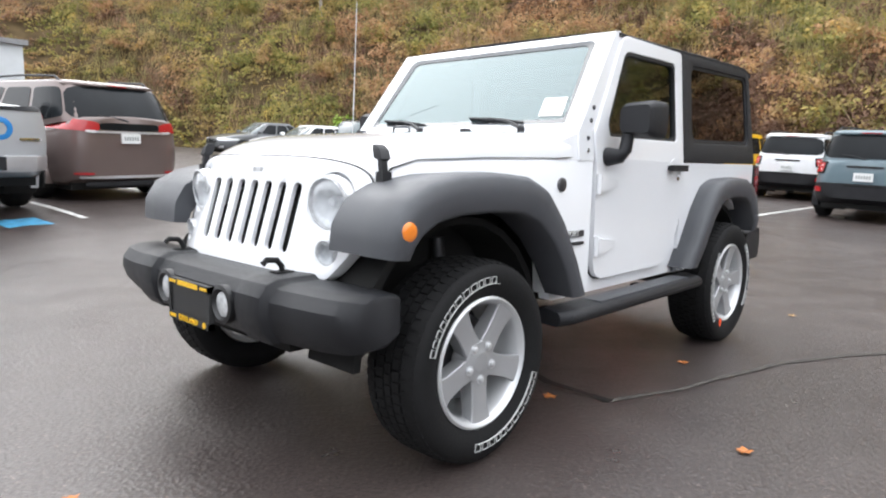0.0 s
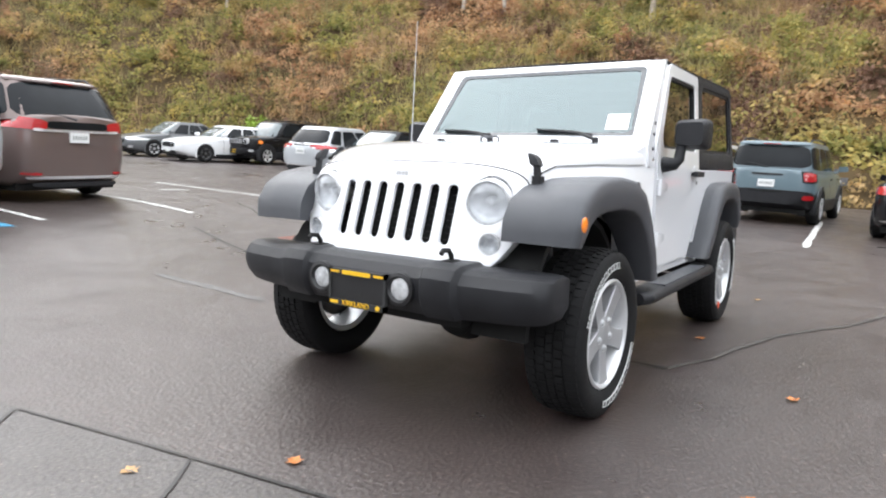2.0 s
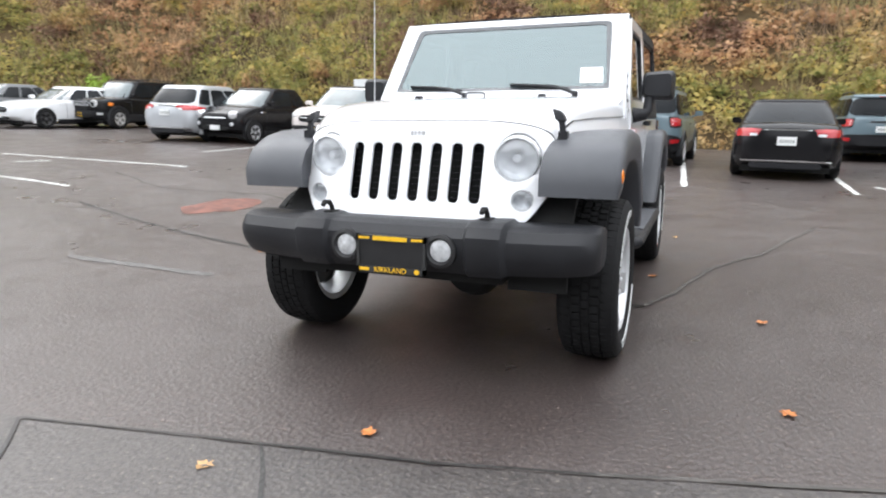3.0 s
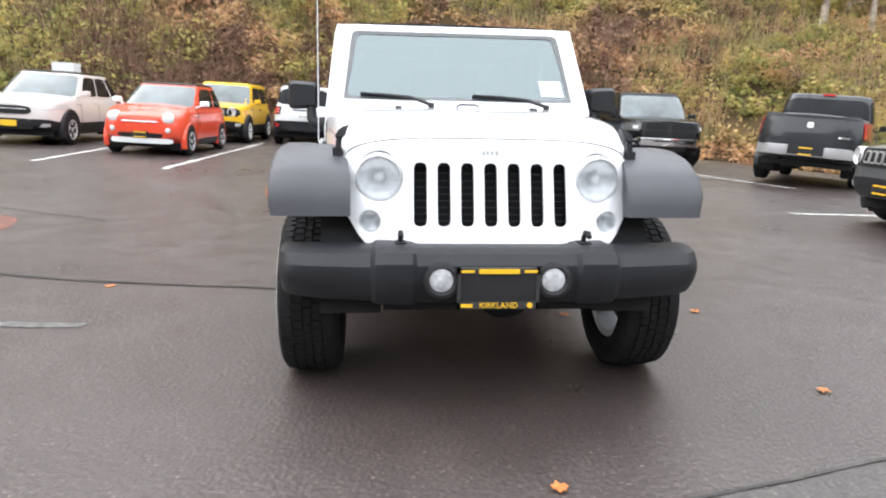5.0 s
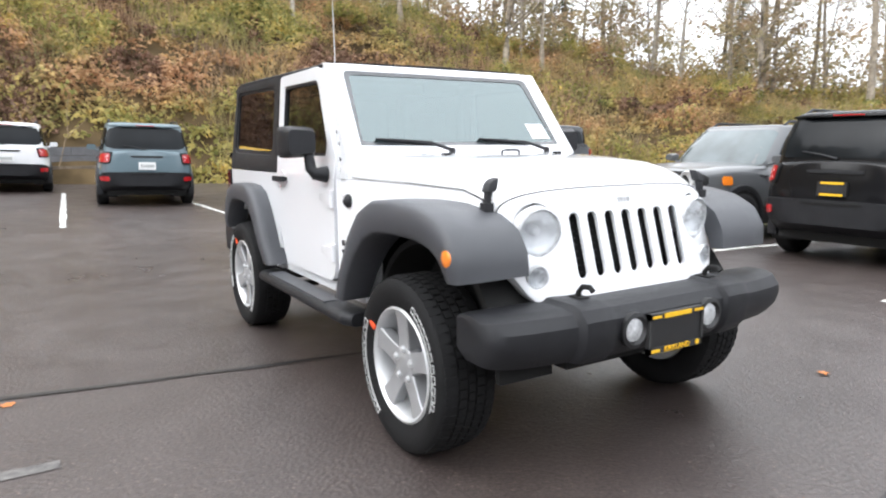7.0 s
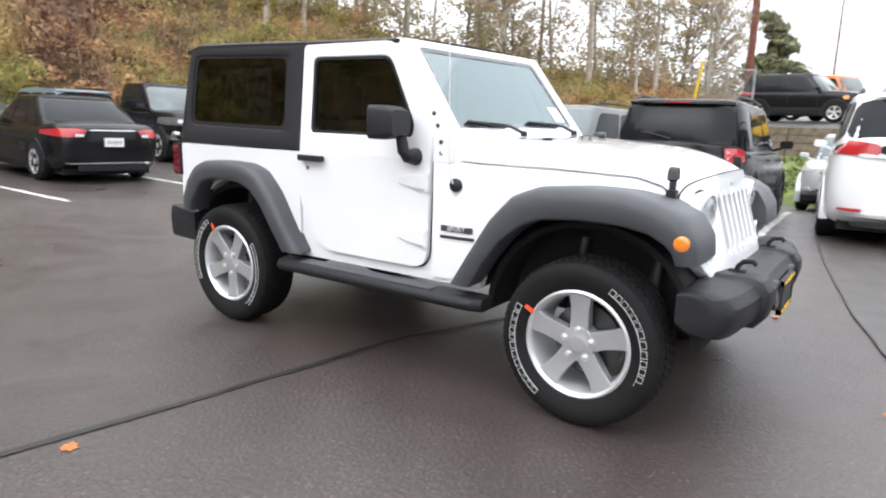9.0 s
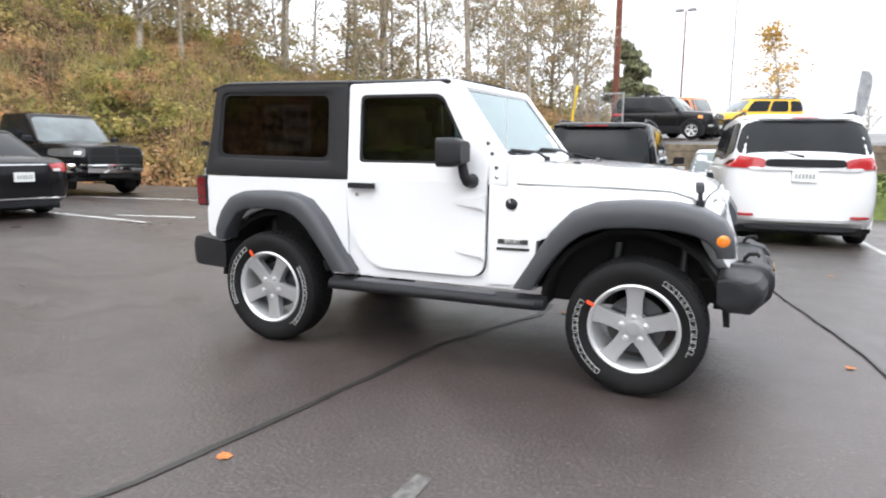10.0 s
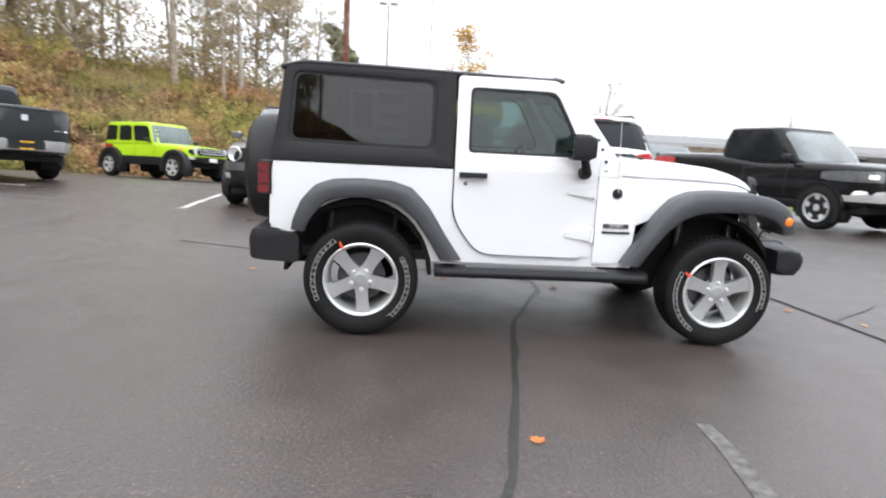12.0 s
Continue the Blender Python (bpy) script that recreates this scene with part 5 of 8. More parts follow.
def foliage(name, patch, pale=0.0):
    """Leaf material: each leaf takes its own tone; patches of green, gold and rust by place. pale: share of tan mixed
    in.
    """
    m, n, l, b = nodes_of(name)
    geo = n.new("ShaderNodeNewGeometry")
    tc = n.new("ShaderNodeTexCoord")
    nz = n.new("ShaderNodeTexNoise")
    nz.inputs["Scale"].default_value, nz.inputs["Detail"].default_value = patch, 4
    l.new(tc.outputs["Object"], nz.inputs["Vector"])

    def ramp(cols):
        r = n.new("ShaderNodeValToRGB")
        for i, c in enumerate(cols):
            e = r.color_ramp.elements[i] if i < 2 else r.color_ramp.elements.new(0.5)
            e.position, e.color = i / (len(cols) - 1), (*c, 1)
        for i, c in enumerate(cols):
            r.color_ramp.elements[i].position, r.color_ramp.elements[i].color = i / (len(cols) - 1), (*c, 1)
        l.new(tone.outputs[0], r.inputs["Fac"])
        return r
    n2 = n.new("ShaderNodeTexNoise")
    n2.inputs["Scale"].default_value, n2.inputs["Detail"].default_value = 1.1, 3
    l.new(tc.outputs["Object"], n2.inputs["Vector"])
    spread = n.new("ShaderNodeMapRange")
    spread.inputs["From Min"].default_value, spread.inputs["From Max"].default_value = 0.3, 0.7
    spread.inputs["To Min"].default_value, spread.inputs["To Max"].default_value = -0.12, 0.62
    l.new(n2.outputs["Fac"], spread.inputs["Value"])
    tone = n.new("ShaderNodeMath")
    tone.operation = 'MULTIPLY_ADD'
    tone.inputs[1].default_value = 0.40
    l.new(geo.outputs["Random Per Island"], tone.inputs[0])
    l.new(spread.outputs["Result"], tone.inputs[2])
    green = ramp(((0.105, 0.125, 0.04), (0.27, 0.265, 0.085), (0.47, 0.395, 0.14), (0.68, 0.48, 0.14)))
    rust = ramp(((0.20, 0.105, 0.06), (0.44, 0.245, 0.135), (0.62, 0.40, 0.23), (0.68, 0.37, 0.14)))
    sep = n.new("ShaderNodeMapRange")
    sep.inputs["From Min"].default_value, sep.inputs["From Max"].default_value = 0.48, 0.60
    l.new(nz.outputs["Fac"], sep.inputs["Value"])
    mx = n.new("ShaderNodeMix")
    mx.data_type = 'RGBA'
    l.new(sep.outputs["Result"], mx.inputs["Factor"])
    l.new(green.outputs["Color"], mx.inputs["A"])
    l.new(rust.outputs["Color"], mx.inputs["B"])
    # patches of dead reddish-brown canes and leaves
    dead = ramp(((0.06, 0.034, 0.024), (0.17, 0.097, 0.066), (0.31, 0.19, 0.135), (0.46, 0.31, 0.22)))
    n3, where_dead, withered = n.new("ShaderNodeTexNoise"), n.new("ShaderNodeMapRange"), n.new("ShaderNodeMix")
    n3.inputs["Scale"].default_value, n3.inputs["Detail"].default_value = patch * 1.9, 5
    l.new(tc.outputs["Object"], n3.inputs["Vector"])
    where_dead.inputs["From Min"].default_value, where_dead.inputs["From Max"].default_value = 0.56, 0.62
    l.new(n3.outputs["Fac"], where_dead.inputs["Value"])
    withered.data_type = 'RGBA'
    l.new(where_dead.outputs["Result"], withered.inputs["Factor"])
    l.new(mx.outputs["Result"], withered.inputs["A"])
    l.new(dead.outputs["Color"], withered.inputs["B"])
    mx = withered
    # tan put into the colour: dry growth, and haze over far crowns and scrub
    dry = n.new("ShaderNodeMix")
    dry.data_type = 'RGBA'
    dry.inputs["Factor"].default_value = pale
    dry.inputs["B"].default_value = (0.44, 0.375, 0.27, 1)
    l.new(mx.outputs["Result"], dry.inputs["A"])
    mx = dry
    l.new(mx.outputs["Result"], b.inputs["Base Color"])
    b.inputs["Roughness"].default_value = 0.7
    b.inputs["Specular IOR Level"].default_value = 0.2
    thin, both = n.new("ShaderNodeBsdfTranslucent"), n.new("ShaderNodeMixShader")
    both.inputs[0].default_value = 0.42
    l.new(mx.outputs["Result"], thin.inputs["Color"])
    l.new(b.outputs[0], both.inputs[1])
    l.new(thin.outputs[0], both.inputs[2])
    l.new(both.outputs[0], n["Material Output"].inputs["Surface"])
    return m


HILL = plain("brambly_soil", (0.085, 0.060, 0.032), 0.95, vary=0.55, scale=0.9, bump=1.0, bscale=5, spec=0.05)
BRUSH = foliage("bramble_leaves", 0.16)
bm = bmesh.new()
azs = np.linspace(-90, -270, 150)
ss = [-0.6, 0.0, 0.5, 1.2, 2, 3, 4, 5, 6, 7, 8, 9, 10, 11.5, 13, 15, 18, 22, 28, 36, 50]
rows = [[bm.verts.new(hill_point(a, s)) for s in ss] for a in azs]
for a, c in zip(rows, rows[1:]):
    for i in range(len(ss) - 1):
        bm.faces.new((a[i], a[i + 1], c[i + 1], c[i]))
tagged(part("hillside", bm, HILL), "brown earth hillside behind the car park", "hillside", kind="structure")


def leaf_cloud(name, centres, per, size, material, rng):
    """Many small bent leaves round given clump centres (x, y, z, radius, height)."""
    n = len(centres) * per
    c = np.repeat(np.array([q[:3] for q in centres]), per, 0)
    rad = np.repeat(np.array([q[3] for q in centres]), per)
    hei = np.repeat(np.array([q[4] for q in centres]), per)
    d = rng.normal(size=(n, 3))
    d /= np.linalg.norm(d, axis=1)[:, None]
    d[:, 2] = np.abs(d[:, 2])
    p = c + d * (rad * rng.uniform(0.55, 1.08, n))[:, None] * np.stack([np.ones(n), np.ones(n), hei / rad], 1)
    nrm = d + rng.normal(size=(n, 3)) * 0.55
    nrm /= np.linalg.norm(nrm, axis=1)[:, None]
    u = np.cross(nrm, rng.normal(size=(n, 3)))
    u /= np.linalg.norm(u, axis=1)[:, None]
    v = np.cross(nrm, u)
    s = size * rng.uniform(0.55, 1.35, n)[:, None]
    verts = np.stack([p - u * s, p + v * s * 0.55 + nrm * s * 0.12, p + u * s, p - v * s * 0.55 + nrm * s * 0.12], 1).reshape(-1, 3)
    me = bpy.data.meshes.new(name)
    me.vertices.add(n * 4)
    me.vertices.foreach_set("co", verts.ravel())
    me.loops.add(n * 4)
    me.loops.foreach_set("vertex_index", np.arange(n * 4, dtype=np.int32))
    me.polygons.add(n)
    me.polygons.foreach_set("loop_start", np.arange(0, n * 4, 4, dtype=np.int32))
    me.polygons.foreach_set("loop_total", np.full(n, 4, dtype=np.int32))
    me.update()
    me.materials.append(material)
    return new(name, me)


rng = np.random.default_rng(5)
near, far = [], []
for az in np.arange(-100, -264, -0.55):
    r0, h = hill_at(az)
    for s in np.arange(0.2, 17, 0.85):
        a, q = az + rng.uniform(-0.8, 0.8), s + rng.uniform(-0.6, 0.6)
        if rng.uniform() < 0.16:
            continue
        x, y, z = hill_point(a, max(0.15, q))
        rr = rng.uniform(0.35, 0.8)
        if x > -20.5 and -3.9 < y < 0.9 or -8 < y < -4 and q < 2.6:
            continue
        near.append((x, y, z - 0.12, rr, rr * rng.uniform(0.5, 1.05)))
tagged(leaf_cloud("bramble_thicket", near, 46, 0.105, BRUSH, rng), "autumn brambles and bracken in green, gold and rust", "brambles", kind="stuff")
for az in np.arange(-100, -262, -1.4):
    for s in np.arange(17, 34, 2.2):
        a, q = az + rng.uniform(-1, 1), s + rng.uniform(-1, 1)
        x, y, z = hill_point(a, q)
        rr = rng.uniform(0.6, 1.5)
        far.append((x, y, z - 0.2, rr, rr * rng.uniform(0.6, 1.3)))
tagged(leaf_cloud("woodland_undergrowth", far, 60, 0.17, BRUSH, rng), "shrubby undergrowth of the wood on the crest", "undergrowth", kind="stuff")
# big mounds give the thicket its folds
mounds = []
for k in range(420):
    az, s = rng.uniform(-258, -102), rng.uniform(0.6, 15)
    x, y, z = hill_point(az, s)
    rr = rng.uniform(0.8, 1.7)
    if x > -22.0 and -8 < y < -2.5 or x > -21.5 and -3.9 < y < 1.2:
        continue
    mounds.append((x, y, z - 0.25, rr, rr * rng.uniform(0.6, 1.0)))
tagged(leaf_cloud("bramble_mounds", mounds, 210, 0.10, BRUSH, rng), "rounded mounds of autumn brambles on the slope", "brambles", kind="stuff")
# tall thin scrub between the trunks of the wood
scrub = []
for k in range(2300):
    az, s = rng.uniform(-259, -120), rng.uniform(13, 36)
    x, y, z = hill_point(az, s)
    if az < -212 and s > 24:
        continue
    scrub.append((x, y, z + 0.3 + (7.5 if az > -212 else 4.0) * rng.uniform() ** 1.6 * min(1, (s - 9) / 12), rng.uniform(0.7, 1.6), rng.uniform(0.8, 1.8)))
tagged(leaf_cloud("woodland_scrub", scrub, 48, 0.13, foliage("scrub_leaves", 0.25, 0.55), rng), "tall thin scrub with yellowing leaves in the wood", "scrub", kind="stuff")
# taller bushes standing on the slope
bushes = []
for k in range(46):
    az, s = rng.uniform(-258, -104), rng.uniform(1.0, 12)
    x, y, z = hill_point(az, s)
    for j in range(5):
        bushes.append((x + rng.normal() * 0.6, y + rng.normal() * 0.6, z + rng.uniform(0, 0.9), rng.uniform(0.4, 0.7), rng.uniform(0.5, 0.9)))
tagged(leaf_cloud("slope_bushes", bushes, 150, 0.085, foliage("bush_leaves", 0.3), rng), "taller yellow-green bushes on the slope", "bushes", kind="stuff")
# bright green shrub at the foot
LIME_LEAF = plain("fresh_green_leaf", (0.22, 0.33, 0.03), 0.7, vary=0.35, scale=8)
x, y, z = hill_point(-131, 0.6)
tagged(leaf_cloud("green_shrub", [(x + dx, y + dy, z + dz, 0.75, 0.7) for dx, dy, dz in ((0, 0, 0), (0.6, -0.5, 0.1), (-0.5, 0.4, 0.2), (0.1, 0.1, 0.7))], 260, 0.10, LIME_LEAF, rng),
       "bright lime-green leafy shrub at the slope's foot", "shrub")
# bare stems sticking out of the thicket
bm = bmesh.new()
for k in range(260):
    az, s = rng.uniform(-260, -102), rng.uniform(0.5, 14)
    x, y, z = hill_point(az, s)
    dx, dy, hgt = rng.normal() * 0.35, rng.normal() * 0.35, rng.uniform(0.7, 1.9)
    tube(bm, [(x, y, z - 0.1), (x + dx * 0.4, y + dy * 0.4, z + hgt * 0.6), (x + dx * 1.3, y + dy * 1.3, z + hgt)], [0.016, 0.011, 0.005], 4)
STEM = plain("dead_stem", (0.27, 0.20, 0.13), 0.9, vary=0.3, scale=10)
tagged(part("dead_stems", bm, STEM), "bare grey-brown stems among the brambles", "stems", kind="stuff")

# tangle of dead brown bramble canes hanging over the foot of the slope
CANE = plain("dead_bramble_cane", (0.15, 0.088, 0.058), 0.9, vary=0.5, scale=1.5, spec=0.1)
bm = bmesh.new()
for k in range(1000):
    az, s = rng.uniform(-176, -156), 0.4 + 4.2 * rng.uniform() ** 1.3
    x, y, z = hill_point(az, s)
    if -3.9 < y < 0.9 and x > -21:
        continue
    out, dy, hgt = rng.uniform(0.3, 1.1), rng.normal() * 0.45, rng.uniform(0.4, 1.15)
    tube(bm, [(x, y, z - 0.1), (x + out * 0.35, y + dy * 0.4, z + hgt), (x + out * 0.8, y + dy * 0.8, z + hgt * 0.8), (x + out * 1.15, y + dy * 1.1, z + hgt * 0.15)], [0.009, 0.008, 0.006, 0.003], 3)
tagged(part("bramble_canes", bm, CANE), "tangle of dead brown bramble canes at the slope's foot", "brambles", kind="stuff")
dead_spots = []
for k in range(420):
    az, s = rng.uniform(-178, -156), 0.3 + 4.0 * rng.uniform() ** 1.3
    x, y, z = hill_point(az, s)
    if x > -20.6 and -3.9 < y < 0.9:
        continue
    rr = rng.uniform(0.3, 0.7)
    dead_spots.append((x, y, z - 0.1, rr, rr * rng.uniform(0.7, 1.3)))
tagged(leaf_cloud("withered_brambles", dead_spots, 190, 0.06, plain("withered_leaf", (0.20, 0.122, 0.085), 0.85, vary=0.55, scale=2.2, spec=0.1), rng), "withered brown brambles at the slope's foot", "brambles", kind="stuff")

# dry grass and bracken blades standing over the thicket
nb = 52000
baz, bs = rng.uniform(-262, -101, nb), rng.uniform(0.2, 15, nb)
keep = np.array([noise.noise((a * 0.11, s * 0.22, 9)) > -0.12 and not (-187 < a < -172 and s < 2.5) for a, s in zip(baz, bs)])
baz, bs = baz[keep], bs[keep]
nb = len(baz)
root_ = np.array([hill_point(a, s) for a, s in zip(baz, bs)])
tall = rng.uniform(0.35, 1.15, nb)[:, None]
sway = rng.normal(size=(nb, 3)) * 0.28
sway[:, 2] = 1.0
tip_ = root_ + sway * tall
side_ = rng.normal(size=(nb, 3)) * 0.5
side_[:, 2] *= 0.3
side_ /= np.linalg.norm(side_, axis=1)[:, None]
wide = rng.uniform(0.010, 0.024, nb)[:, None]
quad = np.stack([root_ - side_ * wide, root_ + side_ * wide, tip_ + side_ * wide * 0.25, tip_ - side_ * wide * 0.25], 1).reshape(-1, 3)
me = bpy.data.meshes.new("dry_grass")
me.from_pydata(quad.tolist(), [], np.arange(nb * 4).reshape(-1, 4).tolist())
me.materials.append(foliage("dry_blades", 0.2, 0.3))
tagged(new("dry_grass", me), "tall dry grass and bracken on the slope", "dry grass", kind="stuff")

# ---- trees on the crest ----
BARK = plain("grey_bark", (0.31, 0.265, 0.21), 0.95, vary=0.45, scale=5, bump=0.8, bscale=18)
BARK_PALE = plain("pale_alder_bark", (0.37, 0.335, 0.285), 0.9, vary=0.4, scale=5, bump=0.6, bscale=18)
CROWN = foliage("autumn_leaves", 0.5, 0.6)
CONIFER = plain("conifer_needles", (0.075, 0.10, 0.05), 0.8, vary=0.5, scale=3)
GOLD = plain("golden_leaves", (0.50, 0.30, 0.06), 0.7, vary=0.35, scale=3)


def tree(seed, height, trunk_r, bark, leaf, leaves, size, bare_to=0.35):
    """A tapered, slightly bent trunk with limbs and twigs, and a thin crown of single leaves."""
    rnd = random.Random(seed)
    rg = np.random.default_rng(seed)
    root = new("tree")
    bm = bmesh.new()
    bend = (rnd.uniform(-0.5, 0.5), rnd.uniform(-0.5, 0.5))

    def axis(t):
        return Vector((bend[0] * t * t + 0.12 * math.sin(5 * t + seed), bend[1] * t * t + 0.12 * math.cos(4 * t + seed), height * t))
    tube(bm, [axis(i / 9) - Vector((0, 0, 0.3 if i == 0 else 0)) for i in range(10)], [trunk_r * (1.25 if i == 0 else 1 - 0.86 * i / 9) for i in range(10)], 8)
    spots = []
    for k in range(22):
        t = rnd.uniform(bare_to, 0.97)
        p = axis(t)
        a, ln = rnd.uniform(0, 2 * math.pi), height * (1.05 - t) * rnd.uniform(0.25, 0.42) + 0.4
        e = p + Vector((math.cos(a) * ln * 0.75, math.sin(a) * ln * 0.75, ln * rnd.uniform(0.45, 0.9)))
        mid = (p + e) / 2 - Vector((0, 0, ln * 0.08))
        r = trunk_r * (1 - 0.86 * t) * 0.5
        tube(bm, [p, mid, e], [r, r * 0.6, 0.008], 5)
        spots.append((*mid, 0.5, 0.4))
        spots.append((*e, 0.55, 0.5))
        for j in range(3):
            q = p.lerp(e, rnd.uniform(0.35, 0.95))
            f = q + Vector((rnd.uniform(-1, 1), rnd.uniform(-1, 1), rnd.uniform(0.1, 1))) * ln * 0.32
            tube(bm, [q, f], [r * 0.3 + 0.004, 0.004], 4)
            spots.append((*f, 0.5, 0.45))
    part("trunk", bm, bark, root, smooth=60)
    cr = leaf_cloud("crown", spots, max(1, leaves // len(spots)), size, leaf, rg)
    cr.parent = root
    return root


def conifer(seed, height):
    rnd = random.Random(seed)
    root = new("conifer")
    bm = bmesh.new()
    tube(bm, [(0, 0, -0.3), (0, 0, height * 0.5), (0, 0, height)], [height * 0.022, height * 0.013, 0.01], 8)
    part("trunk", bm, BARK, root)
    bm = bmesh.new()
    for k in range(int(height * 16)):
        t = 0.12 + 0.88 * (k / (height * 16)) ** 0.9
        z, ln = height * t, height * 0.21 * (1.03 - t) * rnd.uniform(0.6, 1.15) + 0.1
        a = k * 2.4 + rnd.uniform(-0.3, 0.3)
        u, w = Vector((math.cos(a), math.sin(a), 0)), Vector((-math.sin(a), math.cos(a), 0))
        tip = u * ln + Vector((0, 0, z - ln * rnd.uniform(0.15, 0.4)))
        for j in range(4):
            s0, s1 = j / 4, (j + 1.25) / 4
            b0, b1 = Vector((0, 0, z)).lerp(tip, s0), Vector((0, 0, z)).lerp(tip, min(1, s1))
            ww = ln * 0.20 * (1.1 - s0)
            bm.faces.new([bm.verts.new(p) for p in (b0, b1 + w * ww + Vector((0, 0, -ww * 0.5)), b1 + u * 0.06, b1 - w * ww + Vector((0, 0, -ww * 0.5)))])
    part("crown", bm, CONIFER, root, smooth=0)
    return root


protos = [tree(1, 13, 0.17, BARK, CROWN, 3000, 0.095), tree(2, 11, 0.12, BARK_PALE, CROWN, 2000, 0.09), tree(3, 14, 0.13, BARK, CROWN, 1200, 0.09, 0.35),
          tree(4, 10, 0.10, BARK_PALE, CROWN, 1000, 0.085, 0.25), tree(5, 12, 0.17, BARK, CROWN, 4000, 0.10, 0.15), tree(6, 9, 0.09, BARK, CROWN, 3400, 0.09, 0.1)]
TREE_LABELS = ("tall autumn tree with a thin yellowing crown", "slender pale-barked tree with few remaining leaves", "tall nearly bare grey tree on the crest", "thin bare pale-stemmed tree on the crest",
               "broad tree with yellow-brown autumn leaves", "young tree with dense yellow-green leaves")
for p, lab in zip(protos, TREE_LABELS):
    tagged(p, lab, "tree", "trees on the crest")
firs = [tagged(conifer(11, 9), "dark green conifer among bare trees", "conifer", "trees on the crest"), tagged(conifer(12, 12), "tall dark conifer with drooping branches", "conifer", "trees on the crest")]
used = set()
rnd = random.Random(21)
slots_ = []
for az in np.arange(-101, -257, -1.25):
    for s in (11, 15, 20, 25, 30, 36):
        if s > 22 and az < -214:
            continue
        if rnd.random() < (0.30 if s < 14 else (0.62 if az > -205 else 0.46)):
            slots_.append((az + rnd.uniform(-0.6, 0.6), s + rnd.uniform(-1.8, 1.8)))
for k, (az, s) in enumerate(slots_):
    # the slope facing the middle of the lot is open brush; trees stand further up there
    if k >= 6 and -215 < az < -120 and s < 13.5 and rnd.random() < 0.75:
        continue
    p = protos[k % 6] if k < 6 else protos[rnd.randrange(6)]
    sc = rnd.uniform(0.75, 1.2)
    m = Matrix.Translation(hill_point(az, s)) @ pose(0, 0, 0, rnd.uniform(-4, 4), rnd.uniform(-4, 4), rnd.uniform(0, 360))
    if p in used:
        ob = copy_thing(p, m)
    else:
        ob = p
        ob.matrix_basis = m
        used.add(p)
    ob.scale = (sc, sc, sc)

# ---- upper lot behind a timber wall, grass bank, fence, poles ----
UZ = 1.35
bm = bmesh.new()
prof = [(20.62, -1.6), (20.62, 1.18), (21.0, 1.30), (21.6, UZ), (60, UZ + 0.6), (60, -3)]
loft(bm, [[(x, y, z) for y, z in prof] for x in (-3.6, 40)])
loft(bm, [[(x, y, z) for y, z in [(21.95, -1.6), (22.0, 1.2)] + prof[3:]] for x in (-5.2, -3.6)])
tagged(part("upper_lot", bm, ASPHALT_NEW), "raised asphalt lot above the timber wall", "upper lot", kind="structure")
wall = thing("timber_wall", pose(0, 0, 0), "weathered timber retaining wall below the upper lot", "retaining wall")
for k in range(4):
    for j in range(7):
        part("timber", boxed(-3.6 + j * 2.5, -3.6 + j * 2.5 + 2.47, 20.22 + 0.09 * k, 20.47 + 0.09 * k, 0.24 + k * 0.25, 0.47 + k * 0.25, 0.015, 1), TIMBER, wall)
bm = bmesh.new()
rows = []
for x in np.linspace(-3.5, 14, 41):
    front = 14.2 + 4.0 * smooth_step(2.5, 5.0, x)
    rows.append([bm.verts.new((x, y, z + 0.05 * noise.noise((x, y, 1)))) for y, z in ((front - 0.3, lot_z(x, front) - 0.3), (front, lot_z(x, front) + 0.03), (front + 0.35 * (20.2 - front), -0.22), (front + 0.7 * (20.2 - front), 0.08), (20.2, 0.32), (20.7, 0.32))])
for a, c in zip(rows, rows[1:]):
    for i in range(5):
        bm.faces.new((a[i], a[i + 1], c[i + 1], c[i]))
tagged(part("grass_bank", bm, GRASS), "short green grass bank below the timber wall", "grass bank", kind="structure")
tufts = []
for k in range(900):
    x, q = rng.uniform(-3.3, 13.5), rng.uniform(0.1, 1.0)
    y = 14.2 + 4.0 * smooth_step(2.5, 5.0, x)
    tufts.append((x, y + (20.1 - y) * q, -0.45 + 0.74 * q, 0.12, 0.10))
tagged(leaf_cloud("grass_tufts", tufts, 10, 0.06, GRASS, rng), "short grass blades on the bank", "grass", kind="stuff")

